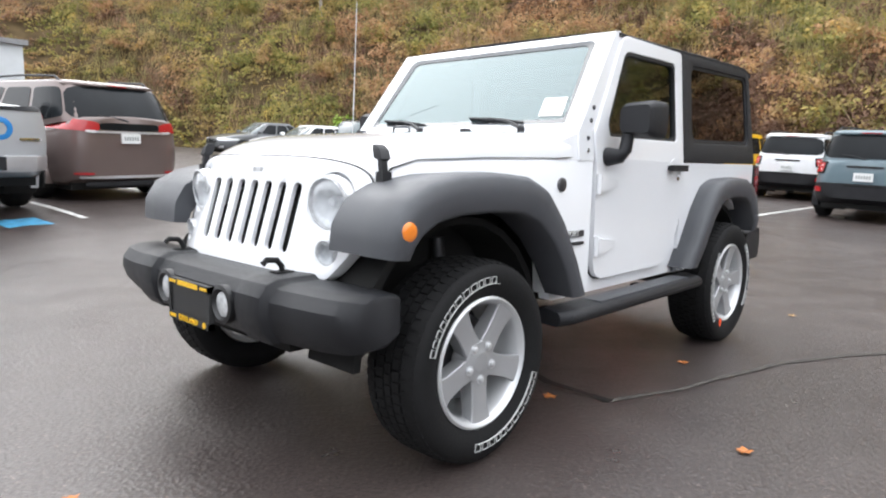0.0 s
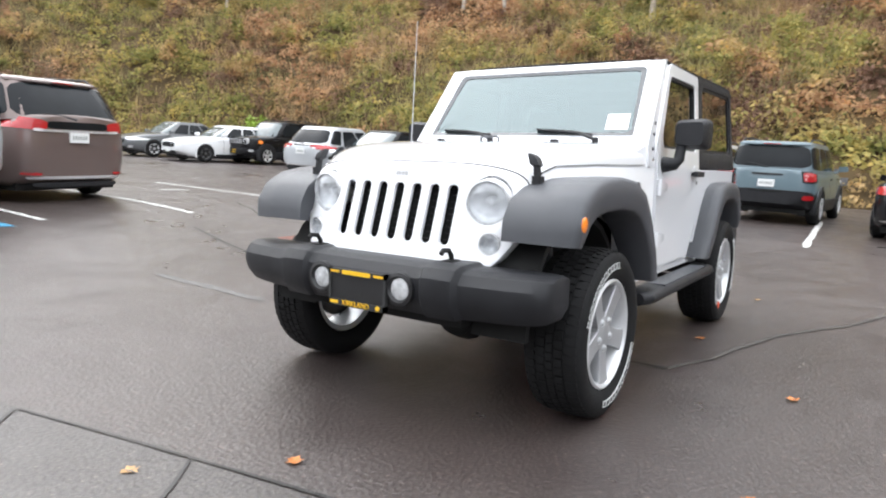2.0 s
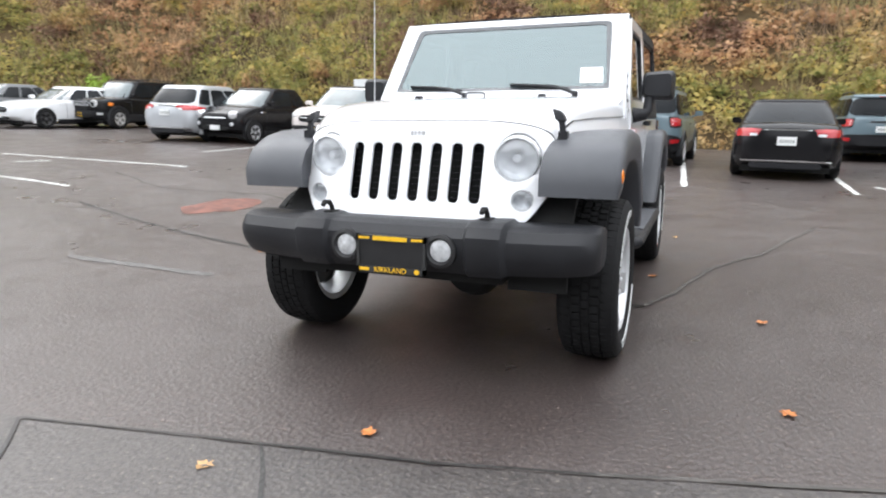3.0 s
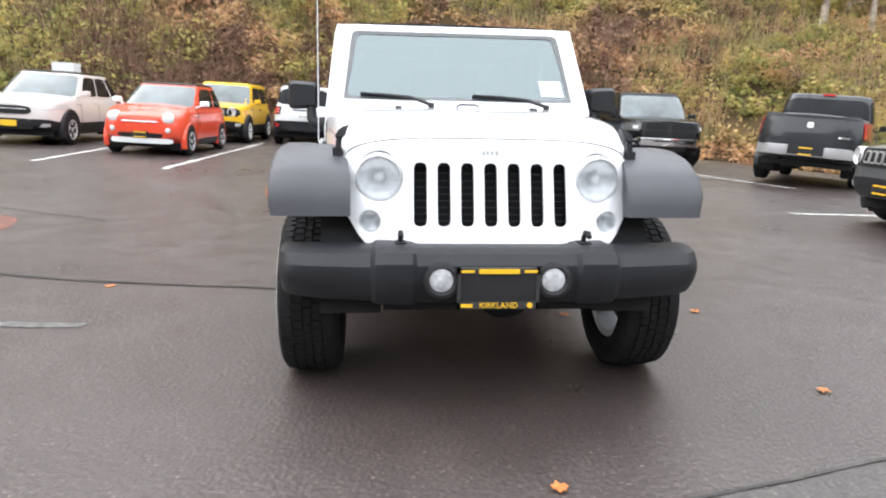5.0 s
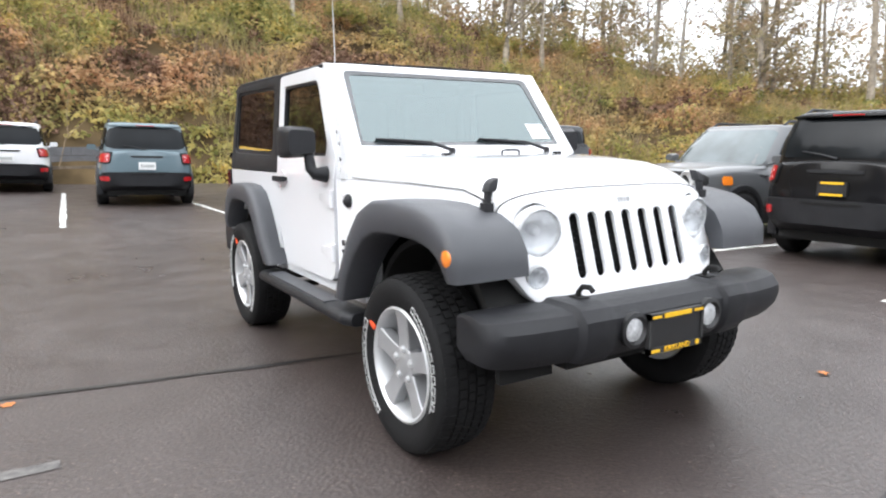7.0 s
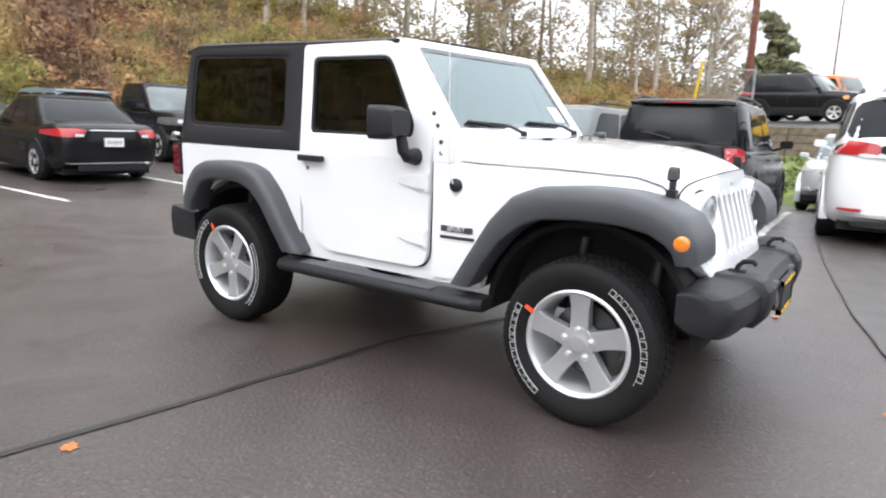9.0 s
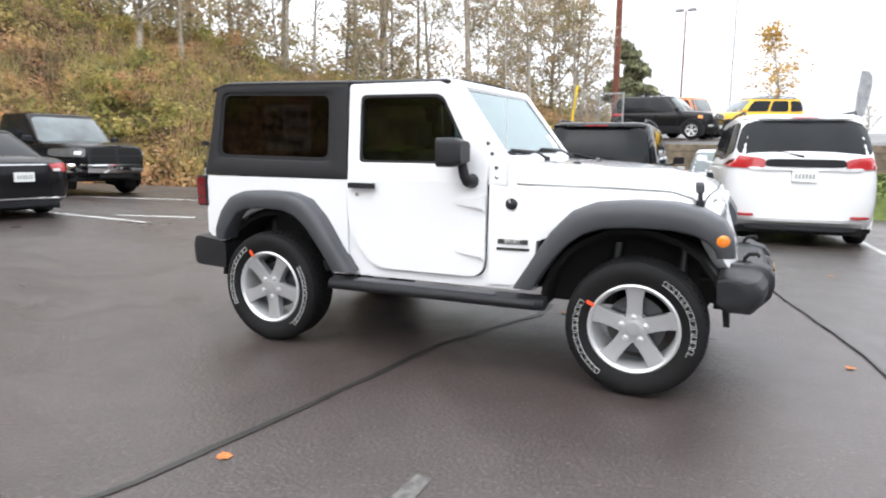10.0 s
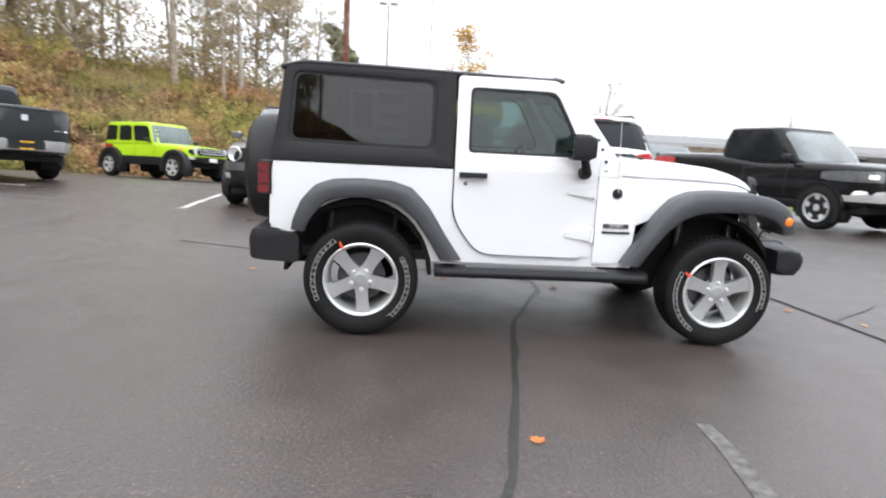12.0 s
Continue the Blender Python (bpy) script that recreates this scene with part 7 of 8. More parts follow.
            prism(bm, [(ax + (R + 0.036) * math.cos(radians(a)), R + (R + 0.036) * math.sin(radians(a))) for a in range(-34, 215, 12)], s * (W * 0.60), s * (W - 0.004 + S.get("arch", 0.008) * 0.4))
            part("wheel_well", bm, UNDER, car)
            simple_wheel(car, ax, s * (W - S["tw"] / 2 + S.get("arch", 0.008) + 0.002), R, S["tw"], rim, S.get("spokes", 5))
        # sill
        bm = bmesh.new()
        hi_ = 0.20 if clad else 0.08
        loft(bm, [[(x, s * (W * 0.80), zb - 0.05), (x, s * (W * 0.955), zb - 0.05), (x, s * (W * 1.003), zb + hi_ * 0.4), (x, s * (W * 1.003), zb + hi_), (x, s * (W * 0.90), zb + hi_ + 0.015)] for x in (-wb / 2 + 0.34 + S.get("off", 0), wb / 2 - 0.34 + S.get("off", 0))])
        bev(bm, 0.012, 2, 40)
        part("sill", bm, trim if clad or not S.get("painted_sill") else paint, car)
        if S.get("rails"):
            bm = bmesh.new()
            y = s * wtop * 0.88
            tube(bm, [(xtf - 0.22, y, zr + 0.03), (xtf - 0.34, y, zr + 0.095), (cx, y, zr + 0.115), (xtr + 0.36, y, zr + 0.09), (xtr + 0.22, y, zr + 0.02)], 0.019, 8)
            part("roof_rail", bm, S.get("rail_mat") or TRIM, car)
    bm = boxed(-hx + 0.3, hx - 0.3, -W * 0.8, W * 0.8, zb - 0.08, zb + 0.12, 0.02)
    part("underbody", bm, UNDER, car)
    zf = zb + 0.02

    def on_tail(f, z):
        a = math.copysign(turn(abs(f), NR), f)
        x = -hx * arc_power(a, NR)[0]
        return skin(a, (z - floor_z(x)) / (deck(x) - floor_z(x)))

    def on_nose(f, z):
        a = math.pi - math.copysign(turn(abs(f), NF), f)
        x = -hx * arc_power(a, NF)[0]
        return skin(a, (z - floor_z(x)) / (deck(x) - floor_z(x)))

    def tail_patch(pname, f0, f1, z0, z1, mat, off=0.012, lab="", par=None, ra=0.15, rb=0.2, thick=0.05, na=8, nb=4):
        return part(pname, patch(on_tail, f0, f1, z0, z1, off, thick, ra, rb, na, nb), mat, par or car, lab)

    def nose_patch(pname, f0, f1, z0, z1, mat, off=0.012, lab="", par=None, ra=0.15, rb=0.2, thick=0.05, na=8, nb=4):
        return part(pname, patch(on_nose, f0, f1, z0, z1, off, thick, ra, rb, na, nb), mat, par or car, lab)

    hz = S.get("hz", nose - 0.14)
    tz = S.get("tz", tail - 0.14)
    hb = S.get("rbh", 0.26)
    # front face
    if front == "slots":
        nose_patch("grille", -0.88, 0.88, hz - 0.125, hz + 0.105, UNDER, 0.010, ra=0.06, rb=0.3)
        for k in range(7):
            c = (-0.36 + k * 0.12) / W
            bar = nose_patch("grille_bar", c - 0.055, c + 0.055, hz - 0.085, hz + 0.075, S.get("bar", BRIGHT), 0.022, ra=0.3, rb=0.12, na=4, nb=3)
            nose_patch("grille_slot", c - 0.036, c + 0.036, hz - 0.065, hz + 0.055, UNDER, 0.026, par=bar, ra=0.3, rb=0.1, na=4, nb=3)
        for s in (1, -1):
            lx, ly, _ = on_nose(s * 0.68, hz)
            bm = bmesh.new()
            lathe(bm, [(0.118, -0.08), (0.118, 0.012), (0.106, 0.022), (0.098, 0.010), (0.085, -0.004), (0.05, -0.012), (0, -0.014)], 26, 'x')
            part("head_lamp", bm, REFLECTOR, car, "round head lamp", m=pose(lx + 0.008, ly, hz, 0, 0, s * 12))
            nose_patch("corner_marker", min(s * 0.945, s * 0.972), max(s * 0.945, s * 0.972), hz - 0.07, hz + 0.05, AMBER, 0.012, na=4)
        nose_patch("lower_intake", -0.62, 0.62, zf + 0.06, zf + 0.19, UNDER, 0.018, ra=0.08, rb=0.3)
        for s in (1, -1):
            nose_patch("fog_lamp", min(s * 0.76, s * 0.88), max(s * 0.76, s * 0.88), zf + 0.16, zf + 0.24, REFLECTOR, 0.020, na=5)
    elif front == "truck":
        gr = nose_patch("grille", -0.66, 0.66, hz - 0.27, hz + 0.13, S.get("gmat", trim), 0.022, ra=0.10, rb=0.14)
        for s in (1, -1):
            for z0, z1 in ((hz - 0.24, hz - 0.085), (hz - 0.055, hz + 0.10)):
                nose_patch("grille_mesh", min(s * 0.05, s * 0.60), max(s * 0.05, s * 0.60), z0, z1, UNDER, 0.028, par=gr, ra=0.12, rb=0.12)
            nose_patch("head_lamp", min(s * 0.70, s * 0.985), max(s * 0.70, s * 0.985), hz - 0.10, hz + 0.09, SMOKED, 0.014)
            nose_patch("lamp_eye", min(s * 0.76, s * 0.85), max(s * 0.76, s * 0.85), hz - 0.05, hz + 0.035, REFLECTOR, 0.022, na=5)
        bm = bmesh.new()
        st = []
        for f in (-0.97, -0.9, -0.7, -0.3, 0, 0.3, 0.7, 0.9, 0.97):
            x, y, _ = on_nose(f, zf + 0.2)
            st.append([(x - 0.10, y, zf + 0.12), (x + 0.05, y, zf + 0.11), (x + 0.075, y, zf + 0.20), (x + 0.06, y, zf + 0.30), (x - 0.08, y, zf + 0.33)])
        loft(bm, st)
        part("chrome_bumper", bm, S.get("fb2") or BRIGHT, car, smooth=40)
        nose_patch("lower_intake", -0.5, 0.5, zf - 0.02, zf + 0.09, UNDER, 0.02, ra=0.08, rb=0.2)
    elif front == "retro":
        for s in (1, -1):
            lx, ly, _ = on_nose(s * 0.70, hz + 0.02)
            bm = bmesh.new()
            lathe(bm, [(0.112, -0.14), (0.112, 0.0), (0.10, 0.022), (0.07, 0.038), (0, 0.046)], 24, 'x')
            part("head_lamp", bm, PAPER if S.get("pale_lip") else REFLECTOR, car, "round pale head lamp", m=pose(lx - 0.01, ly, hz + 0.02, 0, 8, s * 14))
            lx, ly, _ = on_nose(s * 0.66, hz - 0.2)
            bm = bmesh.new()
            lathe(bm, [(0.052, -0.06), (0.052, 0.01), (0, 0.022)], 16, 'x')
            part("fog_lamp", bm, REFLECTOR, car, m=pose(lx - 0.005, ly, hz - 0.20, 0, 0, s * 12))
        nose_patch("chrome_bar", -0.44, 0.44, hz - 0.06, hz - 0.03, CHROME, 0.016, nb=2)
        nose_patch("grille", -0.55, 0.55, zf + 0.10, zf + 0.19, UNDER, 0.012)
        if S.get("pale_lip"):
            nose_patch("bumper_trim", -0.86, 0.86, zf - 0.01, zf + 0.09, PAPER, 0.022, "white lower bumper trim", ra=0.06)
    else:
        nose_patch("grille", -0.50, 0.50, hz - 0.17, hz + 0.0, UNDER, 0.010, ra=0.2, rb=0.35)
        nose_patch("grille_trim", -0.44, 0.44, hz - 0.075, hz - 0.055, CHROME, 0.020, nb=2)
        for s in (1, -1):
            nose_patch("head_lamp", min(s * 0.62, s * 0.985), max(s * 0.62, s * 0.985), hz - 0.05, hz + 0.06, REFLECTOR, 0.010, ra=0.3, rb=0.3)
            nose_patch("fog_lamp", min(s * 0.70, s * 0.84), max(s * 0.70, s * 0.84), zf + 0.10, zf + 0.17, REFLECTOR, 0.014, na=5)
        nose_patch("lower_intake", -0.60, 0.60, zf + 0.04, zf + 0.14, UNDER, 0.012)
    # rear face
    if rear == "square":
        for s in (1, -1):
            o = tail_patch("tail_lamp", min(s * 0.725, s * 0.965), max(s * 0.725, s * 0.965), tz - 0.115, tz + 0.105, UNDER, 0.016)
            lens = tail_patch("tail_lens", min(s * 0.752, s * 0.948), max(s * 0.752, s * 0.948), tz - 0.088, tz + 0.078, RED_LENS, 0.026, "square red lens with a pale cross", par=o)
            for sg in (1, -1):
                bm = bmesh.new()
                ring = []
                for k in (-1, 0, 1):
                    p = Vector(on_tail(s * (0.855 + 0.060 * k), tz + sg * 0.045 * k))
                    ring.append([tuple(p + Vector((-0.031 + e, 0, dz))) for e, dz in ((0.0, -0.016), (0.0, 0.016), (-0.004, 0.016), (-0.004, -0.016))])
                loft(bm, ring)
                part("lens_cross", bm, LENS_CROSS, lens)
            tail_patch("reflector", min(s * 0.76, s * 0.93), max(s * 0.76, s * 0.93), zf + 0.20, zf + 0.29, RED_LENS, 0.026, na=5)
        tail_patch("gate_handle", -0.34, 0.34, tz + 0.015, tz + 0.05, TRIM, 0.022, nb=2)
        tail_patch("bumper_slot", -0.36, 0.36, zf + 0.325, zf + 0.35, UNDER, 0.02, nb=2)
    elif rear == "van":
        for s in (1, -1):
            def lampat(f, z, s=s):
                p = on_tail(s * min(f, 0.985), z - 0.05 * (f - 0.75) * -1.2)
                return (p[0] + max(0, f - 0.985) * 2.0, p[1], p[2] + max(0, f - 0.985) * 0.35)
            lens = part("tail_lamp", patch(lampat, 0.50, 1.10, tz - 0.07, tz + 0.085, 0.016, 0.05, 0.3, 0.3, 14, 4), RED_LENS, car, "wide red wraparound tail lamp")
            part("reverse_lens", patch(lampat, 0.52, 0.70, tz - 0.085, tz - 0.045, 0.020, 0.04, 0.3, 0.3, 6, 2), REFLECTOR, lens)
            tail_patch("reflector", min(s * 0.62, s * 0.86), max(s * 0.62, s * 0.86), zf + 0.15, zf + 0.18, RED_LENS, 0.02, nb=2)
        tail_patch("tailgate_band", -0.50, 0.50, tz - 0.05, tz + 0.06, DARKGLASS, 0.012)
        tail_patch("chrome_strip", -0.56, 0.56, tz - 0.095, tz - 0.062, BRIGHT, 0.026, nb=2)
        tail_patch("bumper_line", -0.84, 0.84, zf + 0.085, zf + 0.125, BRIGHT, 0.020, nb=2, ra=0.04)
        tail_patch("lower_valance", -0.80, 0.80, zf - 0.03, zf + 0.035, TRIM, 0.014, ra=0.08)
    elif step:
        tail_patch("tailgate", -0.86, 0.86, tail - 0.62, tail - 0.035, paint, 0.022, ra=0.04, rb=0.05)
        tail_patch("tailgate_lip", -0.87, 0.87, tail - 0.06, tail - 0.02, trim, 0.032, nb=2, ra=0.04)
        x0 = on_tail(0, tail - 0.25)[0]
        if S.get("round_emblem"):
            bm = bmesh.new()
            lathe(bm, [(0.075, x0), (0.075, x0 - 0.032), (0.13, x0 - 0.034), (0.14, x0 - 0.028), (0.14, x0)], 24, 'x', (0, -0.30, tail - 0.28))
            part("gate_emblem", bm, S["round_emblem"], car, "round blue emblem")
        else:
            tail_patch("gate_emblem", -0.055, 0.055, tail - 0.25, tail - 0.14, BRIGHT, 0.032, na=5)
        tail_patch("gate_badge", -0.75, -0.50, tail - 0.42, tail - 0.385, CHROME, 0.028, nb=2)
        for s in (1, -1):
            tail_patch("tail_lamp", min(s * 0.885, s * 0.993), max(s * 0.885, s * 0.993), tail - 0.40, tail - 0.09, RED_LENS, 0.016, ra=0.2, rb=0.06)
        bm = bmesh.new()
        st = []
        for f in (-0.99, -0.93, -0.7, -0.34, -0.32, 0.32, 0.34, 0.7, 0.93, 0.99):
            x, y, _ = on_tail(f, zf + 0.2)
            dp = 0.02 if abs(f) < 0.33 else 0.0
            st.append([(x + 0.10, y, zf + 0.10), (x - 0.06, y, zf + 0.10), (x - 0.10, y, zf + 0.17), (x - 0.10 + dp, y, zf + 0.29 - dp), (x + 0.06, y, zf + 0.31 - dp)])
        loft(bm, st)
        part("chrome_bumper", bm, S.get("rb2") or BRIGHT, car, smooth=40)
        part("bumper_step", boxed(-hx - 0.112, -hx + 0.02, -W * 0.31, W * 0.31, zf + 0.125, zf + 0.285, 0.012), TRIM, car)
        part("brake_light", boxed(xtr - 0.03, xtr + 0.05, -0.12, 0.12, zr + 0.012, zr + 0.055, 0.01), RED_LENS, car)
    else:
        for s in (1, -1):
            tail_patch("tail_lamp", min(s * 0.52, s * 0.992), max(s * 0.52, s * 0.992), tz - 0.065, tz + 0.07, RED_LENS, 0.012, "red tail lamp", ra=0.35, rb=0.3, na=12)
            tail_patch("reverse_lens", min(s * 0.54, s * 0.68), max(s * 0.54, s * 0.68), tz - 0.055, tz - 0.01, REFLECTOR, 0.017, na=5, nb=2)
        tail_patch("trunk_strip", -0.50, 0.50, tz + 0.045, tz + 0.065, CHROME, 0.016, nb=2)
        tail_patch("bumper_line", -0.86, 0.86, zf + 0.10, zf + 0.125, S.get("bline", CHROME), 0.014, nb=2, ra=0.05)
        tail_patch("lower_valance", -0.75, 0.75, zf - 0.02, zf + 0.08, TRIM, 0.012, ra=0.08)
    if S.get("roof_box"):
        part("roof_box", boxed(xtr + 0.55, xtr + 0.95, -0.25, 0.25, H + 0.0, H + 0.22, 0.03), PAPER, car, "white box on the roof")
    # plates
    pz = S.get("pz", tz - 0.14 if rear in ("plain", "van") else zf + hb + 0.10)
    px = on_tail(0, pz)[0] - (0.095 if step else 0.0)
    pr = part("rear_plate", boxed(px - 0.030, px + 0.03, -0.155, 0.155, pz - 0.075, pz + 0.075, 0.006), PAPER if plate == "white" else PLATE_BLACK, car)
    bm = bmesh.new()
    for k in range(6):
        box(bm, px - 0.033, px - 0.025, -0.12 + k * 0.042, -0.12 + k * 0.042 + 0.026, pz - 0.03, pz + 0.03)
    part("plate_bars", bm, PAPER_GREY if plate == "white" else SEAM, pr)
    nx = on_nose(0, zf + 0.16)[0]
    pf = part("front_plate", boxed(nx - 0.03, nx + 0.035, -0.15, 0.15, zf + 0.10, zf + 0.22, 0.006), YELLOW if plate == "yellow" else (PAPER if plate == "white" else PLATE_BLACK), car)
    if plate == "dealer":
        for dz in (0.115, 0.205):
            part("frame_bar", boxed(nx + 0.03, nx + 0.04, -0.12, 0.12, zf + dz - 0.010, zf + dz + 0.010, 0.0), YELLOW, pf)
        for dz in (-0.062, 0.062):
            part("frame_bar", boxed(px - 0.036, px - 0.025, -0.12, 0.12, pz + dz - 0.012, pz + dz + 0.012, 0.0), YELLOW, pr)
    return car


SUV = dict(L=4.23, W=1.80, H=1.68, wb=2.57, zb=0.30, belt=1.08, cowl=1.08, nose=1.00, tail=1.11, xbf=0.98, xtf=0.42, xtr=-1.86, xbr=-2.02, win=((0.05, 0.235), (0.27, 0.54), (0.57, 0.87)), doors=(0.72, -0.28),
           r=0.345, tw=0.22, clad=True, lip=0.06, arch=0.02, wtop=0.80, hz=0.86, tz=0.97, rails=True, rbh=0.38, pz=0.82, handle=TRIM, rv=0.16)
HATCH = dict(L=3.55, W=1.63, H=1.49, wb=2.30, zb=0.24, belt=0.98, cowl=1.0, nose=0.86, tail=0.98, xbf=0.86, xtf=0.15, xtr=-1.25, xbr=-1.62, win=((0.08, 0.36), (0.40, 0.84)), doors=(0.62,), r=0.30, tw=0.19,
             wtop=0.76, hz=0.72, tz=0.86, nf=7.0, pz=0.70, handle=CHROME)
CROSS = dict(L=4.25, W=1.79, H=1.61, wb=2.57, zb=0.28, belt=1.04, cowl=1.05, nose=0.95, tail=1.04, xbf=1.02, xtf=0.25, xtr=-1.45, xbr=-1.98, win=((0.06, 0.24), (0.28, 0.55), (0.58, 0.86)), doors=(0.74, -0.24), r=0.34, tw=0.21,
             clad=True, lip=0.05, arch=0.012, wtop=0.76, hz=0.82, tz=0.94)
COMPACT = dict(L=4.15, W=1.74, H=1.50, wb=2.60, zb=0.24, belt=0.95, cowl=0.98, nose=0.84, tail=1.0, xbf=0.98, xtf=0.15, xtr=-1.45, xbr=-1.92, win=((0.08, 0.24), (0.28, 0.55), (0.58, 0.86)), doors=(0.70, -0.22), r=0.31, tw=0.20,
               wtop=0.74, hz=0.72, tz=0.90)
SEDAN = dict(L=4.80, W=1.82, H=1.45, wb=2.80, zb=0.22, belt=0.94, cowl=0.95, nose=0.78, tail=1.0, xbf=0.98, xtf=0.25, xtr=-1.05, xbr=-1.78, win=((0.12, 0.30), (0.33, 0.58), (0.61, 0.86)), doors=(0.66, -0.30), r=0.325, tw=0.22,
             wtop=0.72, hz=0.68, tz=0.84, wiper=False, rbh=0.22, rbase=1.0)
VAN = dict(L=5.17, W=2.02, H=1.84, wb=3.09, zb=0.25, belt=1.15, cowl=1.10, nose=0.95, tail=1.29, xbf=1.52, xtf=0.70, xtr=-2.14, xbr=-2.53, win=((0.055, 0.27), (0.30, 0.56), (0.59, 0.85)), doors=(1.15, -0.10), r=0.36, tw=0.235,
           wtop=0.80, hz=0.80, tz=1.14, rails=True, rbh=0.24, pz=0.97, rv=0.06, rbase=1.26)
PICKUP = dict(L=5.82, W=2.02, H=1.93, wb=3.57, zb=0.44, belt=1.24, cowl=1.26, nose=1.20, tail=1.36, xbf=1.45, xtf=0.80, xtr=-0.62, xbr=-0.75, win=((0.06, 0.42), (0.47, 0.84)), doors=(1.10, 0.08), r=0.41, tw=0.27, rbase=1.30,
              wtop=0.82, hz=1.02, lip=0.03, arch=0.012, off=0.05, wiper=False, rbh=0.20, pz=0.655, mirror=TRIM, sv=0.12)
BOXY = dict(L=4.30, W=1.72, H=1.80, wb=2.95, zb=0.50, belt=1.14, cowl=1.14, nose=1.06, tail=1.13, xbf=0.55, xtf=0.25, xtr=-1.98, xbr=-2.06, win=((0.04, 0.30), (0.34, 0.58), (0.62, 0.90)), doors=(0.48, -0.42), r=0.39, tw=0.25,
            clad=True, lip=0.12, arch=0.14, wtop=0.90, wbel=0.985, hz=0.93, tz=1.0, sv=0.14, mirror=TRIM, rbh=0.20, wiper=False)


def paint(name, col, rough=0.28, metal=0.0):
    return plain(name, col, rough, metal=metal, coat=0.8, vary=0.03, scale=2, spec=0.2)


MAROON = paint("bronze_metallic_paint", (0.165, 0.125, 0.115), 0.30, 0.35)
SILVER = paint("silver_paint", (0.48, 0.50, 0.52), 0.32, 0.4)
BLACKP = plain("black_paint", (0.008, 0.008, 0.009), 0.25, coat=0.25, vary=0.05, scale=2, spec=0.15)
CHARCOAL = paint("charcoal_paint", (0.035, 0.037, 0.040), 0.28, 0.3)
GREYP = paint("grey_paint", (0.13, 0.135, 0.14), 0.3, 0.3)
BLUEGREY = paint("blue_grey_paint", (0.125, 0.175, 0.20), 0.3)
PEARL = paint("pearl_white_paint", (0.66, 0.61, 0.58), 0.3)
REDO = paint("orange_red_paint", (0.72, 0.075, 0.035), 0.28)
YELP = paint("yellow_paint", (0.80, 0.47, 0.02), 0.3)
LIME = paint("lime_green_paint", (0.42, 0.66, 0.02), 0.32)
ORANGEP = paint("orange_paint", (0.78, 0.18, 0.03), 0.3)
BLUEP = paint("blue_emblem_paint", (0.03, 0.22, 0.55), 0.3)
WHITEP = paint("white_body_paint", (0.76, 0.77, 0.78), 0.3)


def park(x, y, heading, dz=0.0):
    """A parking pose on the sloping lot: nose along heading, tilted with the ground."""
    h = radians(heading)
    ux, uy = math.cos(h), math.sin(h)
    gx = (lot_z(x + ux, y + uy) - lot_z(x - ux, y - uy)) / 2
    gy = (lot_z(x - uy, y + ux) - lot_z(x + uy, y - ux)) / 2
    return Matrix.Translation((x, y, lot_z(x, y) + dz)) @ pose(0, 0, 0, 0, 0, heading) @ pose(0, 0, 0, math.degrees(math.atan(gy)), -math.degrees(math.atan(gx)), 0)


ROW = "cars parked along the slope"
parked_car("minivan", park(-0.9, -11.0, 279), MAROON, VAN, "bronze metallic minivan with a dark rear window", "minivan", rear="van")
parked_car("pickup_truck", park(1.5, -9.9, 278), SILVER, dict(PICKUP, round_emblem=BLUEP), "silver pickup truck with a blue emblem on its tailgate", "pickup truck", rear="truck", front="truck", plate="dealer")
parked_car("sedan", park(-13.0, -23.4, -4), GREYP, SEDAN, "grey sedan parked at the end of the row", "sedan", ROW)
parked_car("sports_sedan", park(-13.0, -20.0, -7), WHITEP, dict(SEDAN, H=1.40, nose=0.80, cowl=0.93), "white sports sedan with a dark oval grille", "sedan", ROW, rim=ALLOY_DARK)
parked_car("small_suv", park(-14.6, -18.9, 0), BLACKP, SUV, "black boxy compact SUV facing the aisle", "SUV", ROW, front="slots", plate="dealer")
parked_car("hatchback", park(-11.6, -12.4, 183), SILVER, COMPACT, "silver compact hatchback parked nose to the slope", "hatchback", ROW)
parked_car("city_car", park(-11.6, -10.9, 0), BLACKP, HATCH, "small black retro city car with a pale roofline", "city car", ROW, front="retro")
parked_car("crossover", park(-12.4, -8.2, 1), PEARL, dict(CROSS, roof_box=True), "pearl white crossover with a dark roof", "crossover", ROW, roof=BLACKP, front="plain", plate="yellow")
parked_car("city_car", park(-11.2, -5.2, -2), REDO, dict(HATCH, pale_lip=True, mirror=PAPER), "small orange-red retro city car with white bumper trim", "city car", ROW, roof=BLACKP, front="retro", plate="dealer")
parked_car("small_suv", park(-16.5, -5.1, -2), YELP, SUV, "yellow boxy compact SUV behind the red city car", "SUV", ROW, front="slots", plate="dealer", rim=PAPER)
parked_car("small_suv", park(-17.2, -2.7, 179), WHITEP, SUV, "white boxy compact SUV with black lower bumper", "SUV", ROW, rear="square", rim=PAPER)
parked_car("small_suv", park(-12.9, -0.1, 176), BLUEGREY, SUV, "blue-grey boxy compact SUV with square tail lamps", "SUV", ROW, rear="square")
parked_car("sedan", park(-11.2, 2.7, 175), BLACKP, SEDAN, "black sedan with red tail lamps parked nose in", "sedan", ROW)
parked_car("small_suv", park(-16.9, 5.2, 179), BLUEGREY, SUV, "blue-grey boxy compact SUV parked deep under the slope", "SUV", ROW, rear="square")
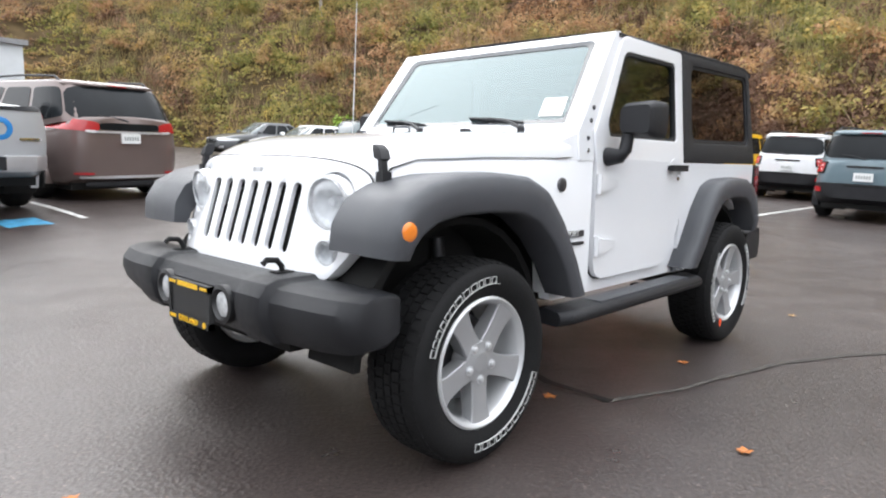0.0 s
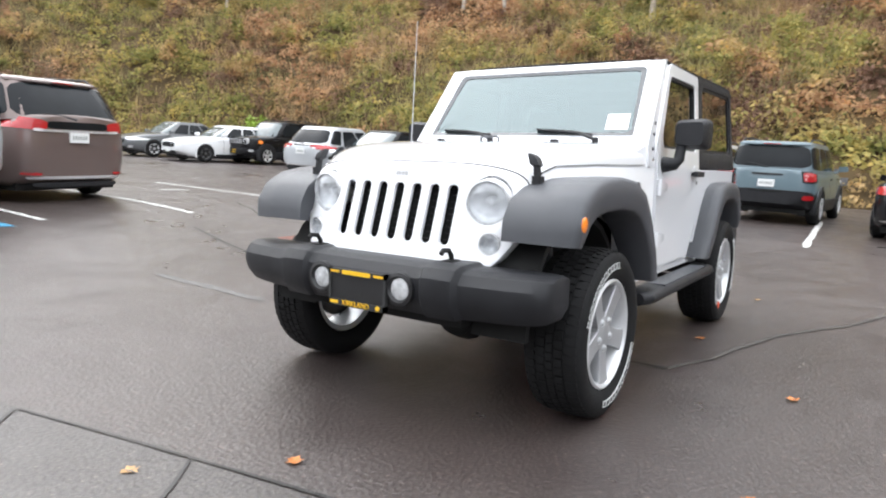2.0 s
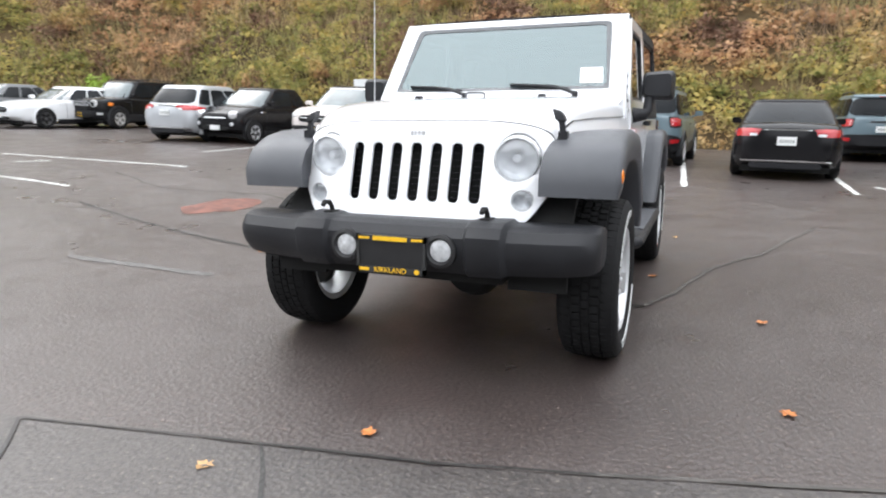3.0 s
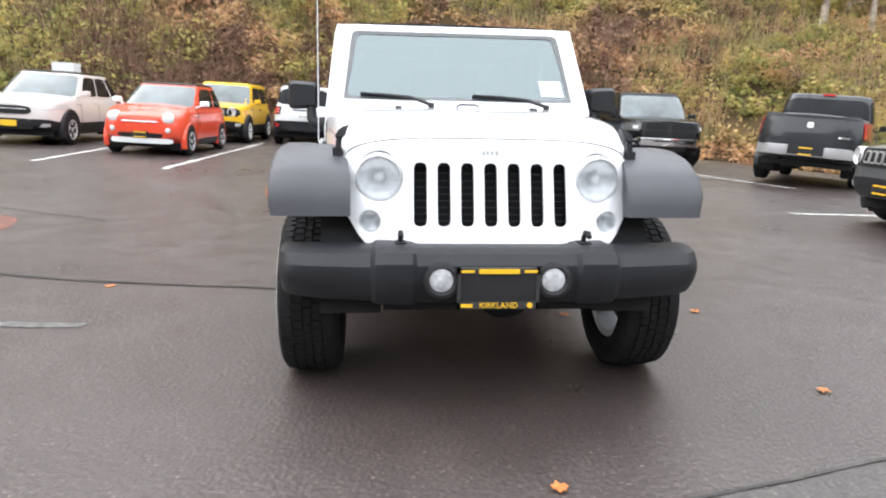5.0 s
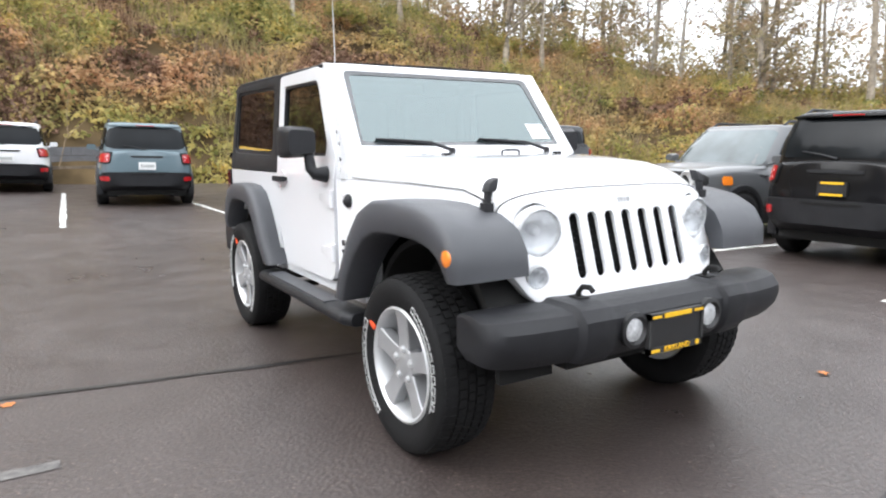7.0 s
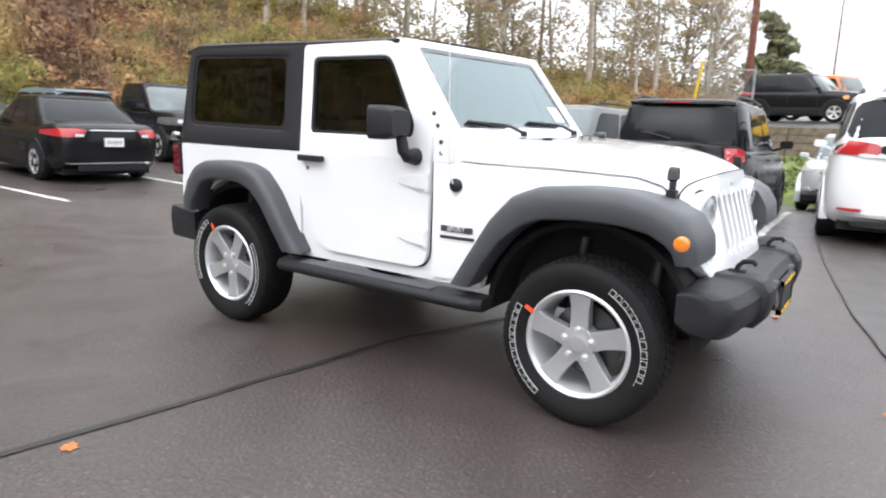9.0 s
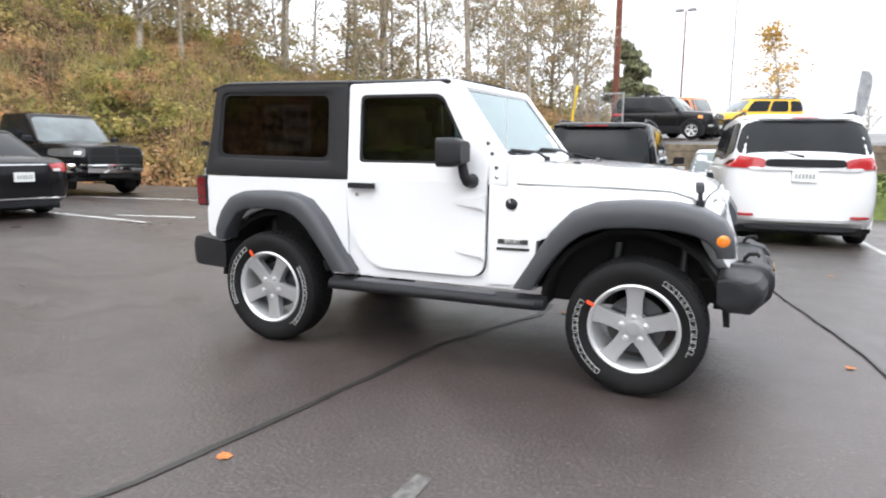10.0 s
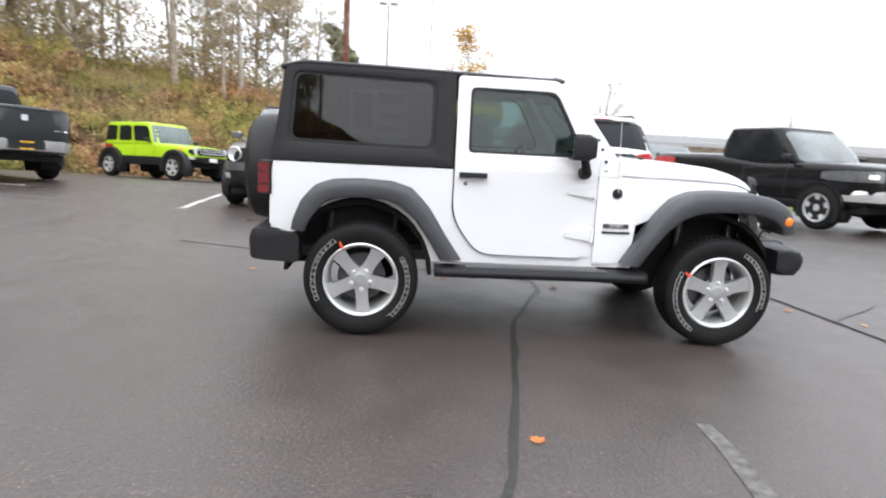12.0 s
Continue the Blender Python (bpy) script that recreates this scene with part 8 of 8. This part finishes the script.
parked_car("pickup_truck", park(-14.6, 7.0, -7), BLACKP, dict(PICKUP, fb2=CHROME), "black pickup truck facing the aisle", "pickup truck", ROW, front="truck", rear="truck", plate="dealer")
parked_car("pickup_truck", park(-10.2, 9.6, 140), CHARCOAL, PICKUP, "charcoal pickup truck with chrome rear bumper", "pickup truck", ROW, front="truck", rear="truck", plate="dealer")
parked_car("off_roader", park(-8.7, 17.3, -31), LIME, BOXY, "lime green four-door off-roader with dark rear top", "off-roader", ROW, front="slots")
parked_car("pickup_truck", park(-5.2, 20.8, 160), BLACKP, PICKUP, "black pickup truck beside the lime off-roader", "pickup truck", ROW, front="truck", rear="truck")
parked_car("small_suv", park(-2.85, 7.55, -94), GREYP, SUV, "dark grey compact SUV with a seven-bar grille", "SUV", front="slots", plate="dealer", rim=ALLOY)
parked_car("small_suv", park(-0.3, 7.2, 91), BLACKP, SUV, "black compact SUV with square red tail lamps", "SUV", rear="square", plate="dealer", rim=ALLOY_DARK)
parked_car("minivan", park(2.2, 8.2, 96), WHITEP, VAN, "white minivan with wide red tail lamps", "minivan", rear="van", rim=ALLOY)
parked_car("small_suv", park(1.35, 13.5, -92), SILVER, dict(SUV, clad=False), "silver SUV parked by the grass bank", "SUV", front="plain")
parked_car("pickup_truck", park(7.1, 8.65, -70), BLACKP, PICKUP, "black pickup truck with chrome front bumper", "pickup truck", front="truck", rear="truck")
parked_car("pickup_truck", park(7.2, 15.8, -80), GREYP, PICKUP, "grey pickup truck behind the black one", "pickup truck", front="truck", rear="truck")
UP = "cars on the upper lot"
up = lambda x, y, a: pose(x, y, UZ + 0.01 + (y - 21.6) * 0.0156, 0, 0, a)
parked_car("small_suv", up(-1.2, 24.0, -12), BLACKP, SUV, "black compact SUV on the upper lot", "SUV", UP, front="slots")
parked_car("off_roader", up(-0.4, 28.0, -24), ORANGEP, BOXY, "orange off-roader on the upper lot", "off-roader", UP, front="slots")
parked_car("small_suv", up(1.9, 27.6, 205), YELP, SUV, "yellow compact SUV on the upper lot", "SUV", UP, front="slots", roof=BLACKP)
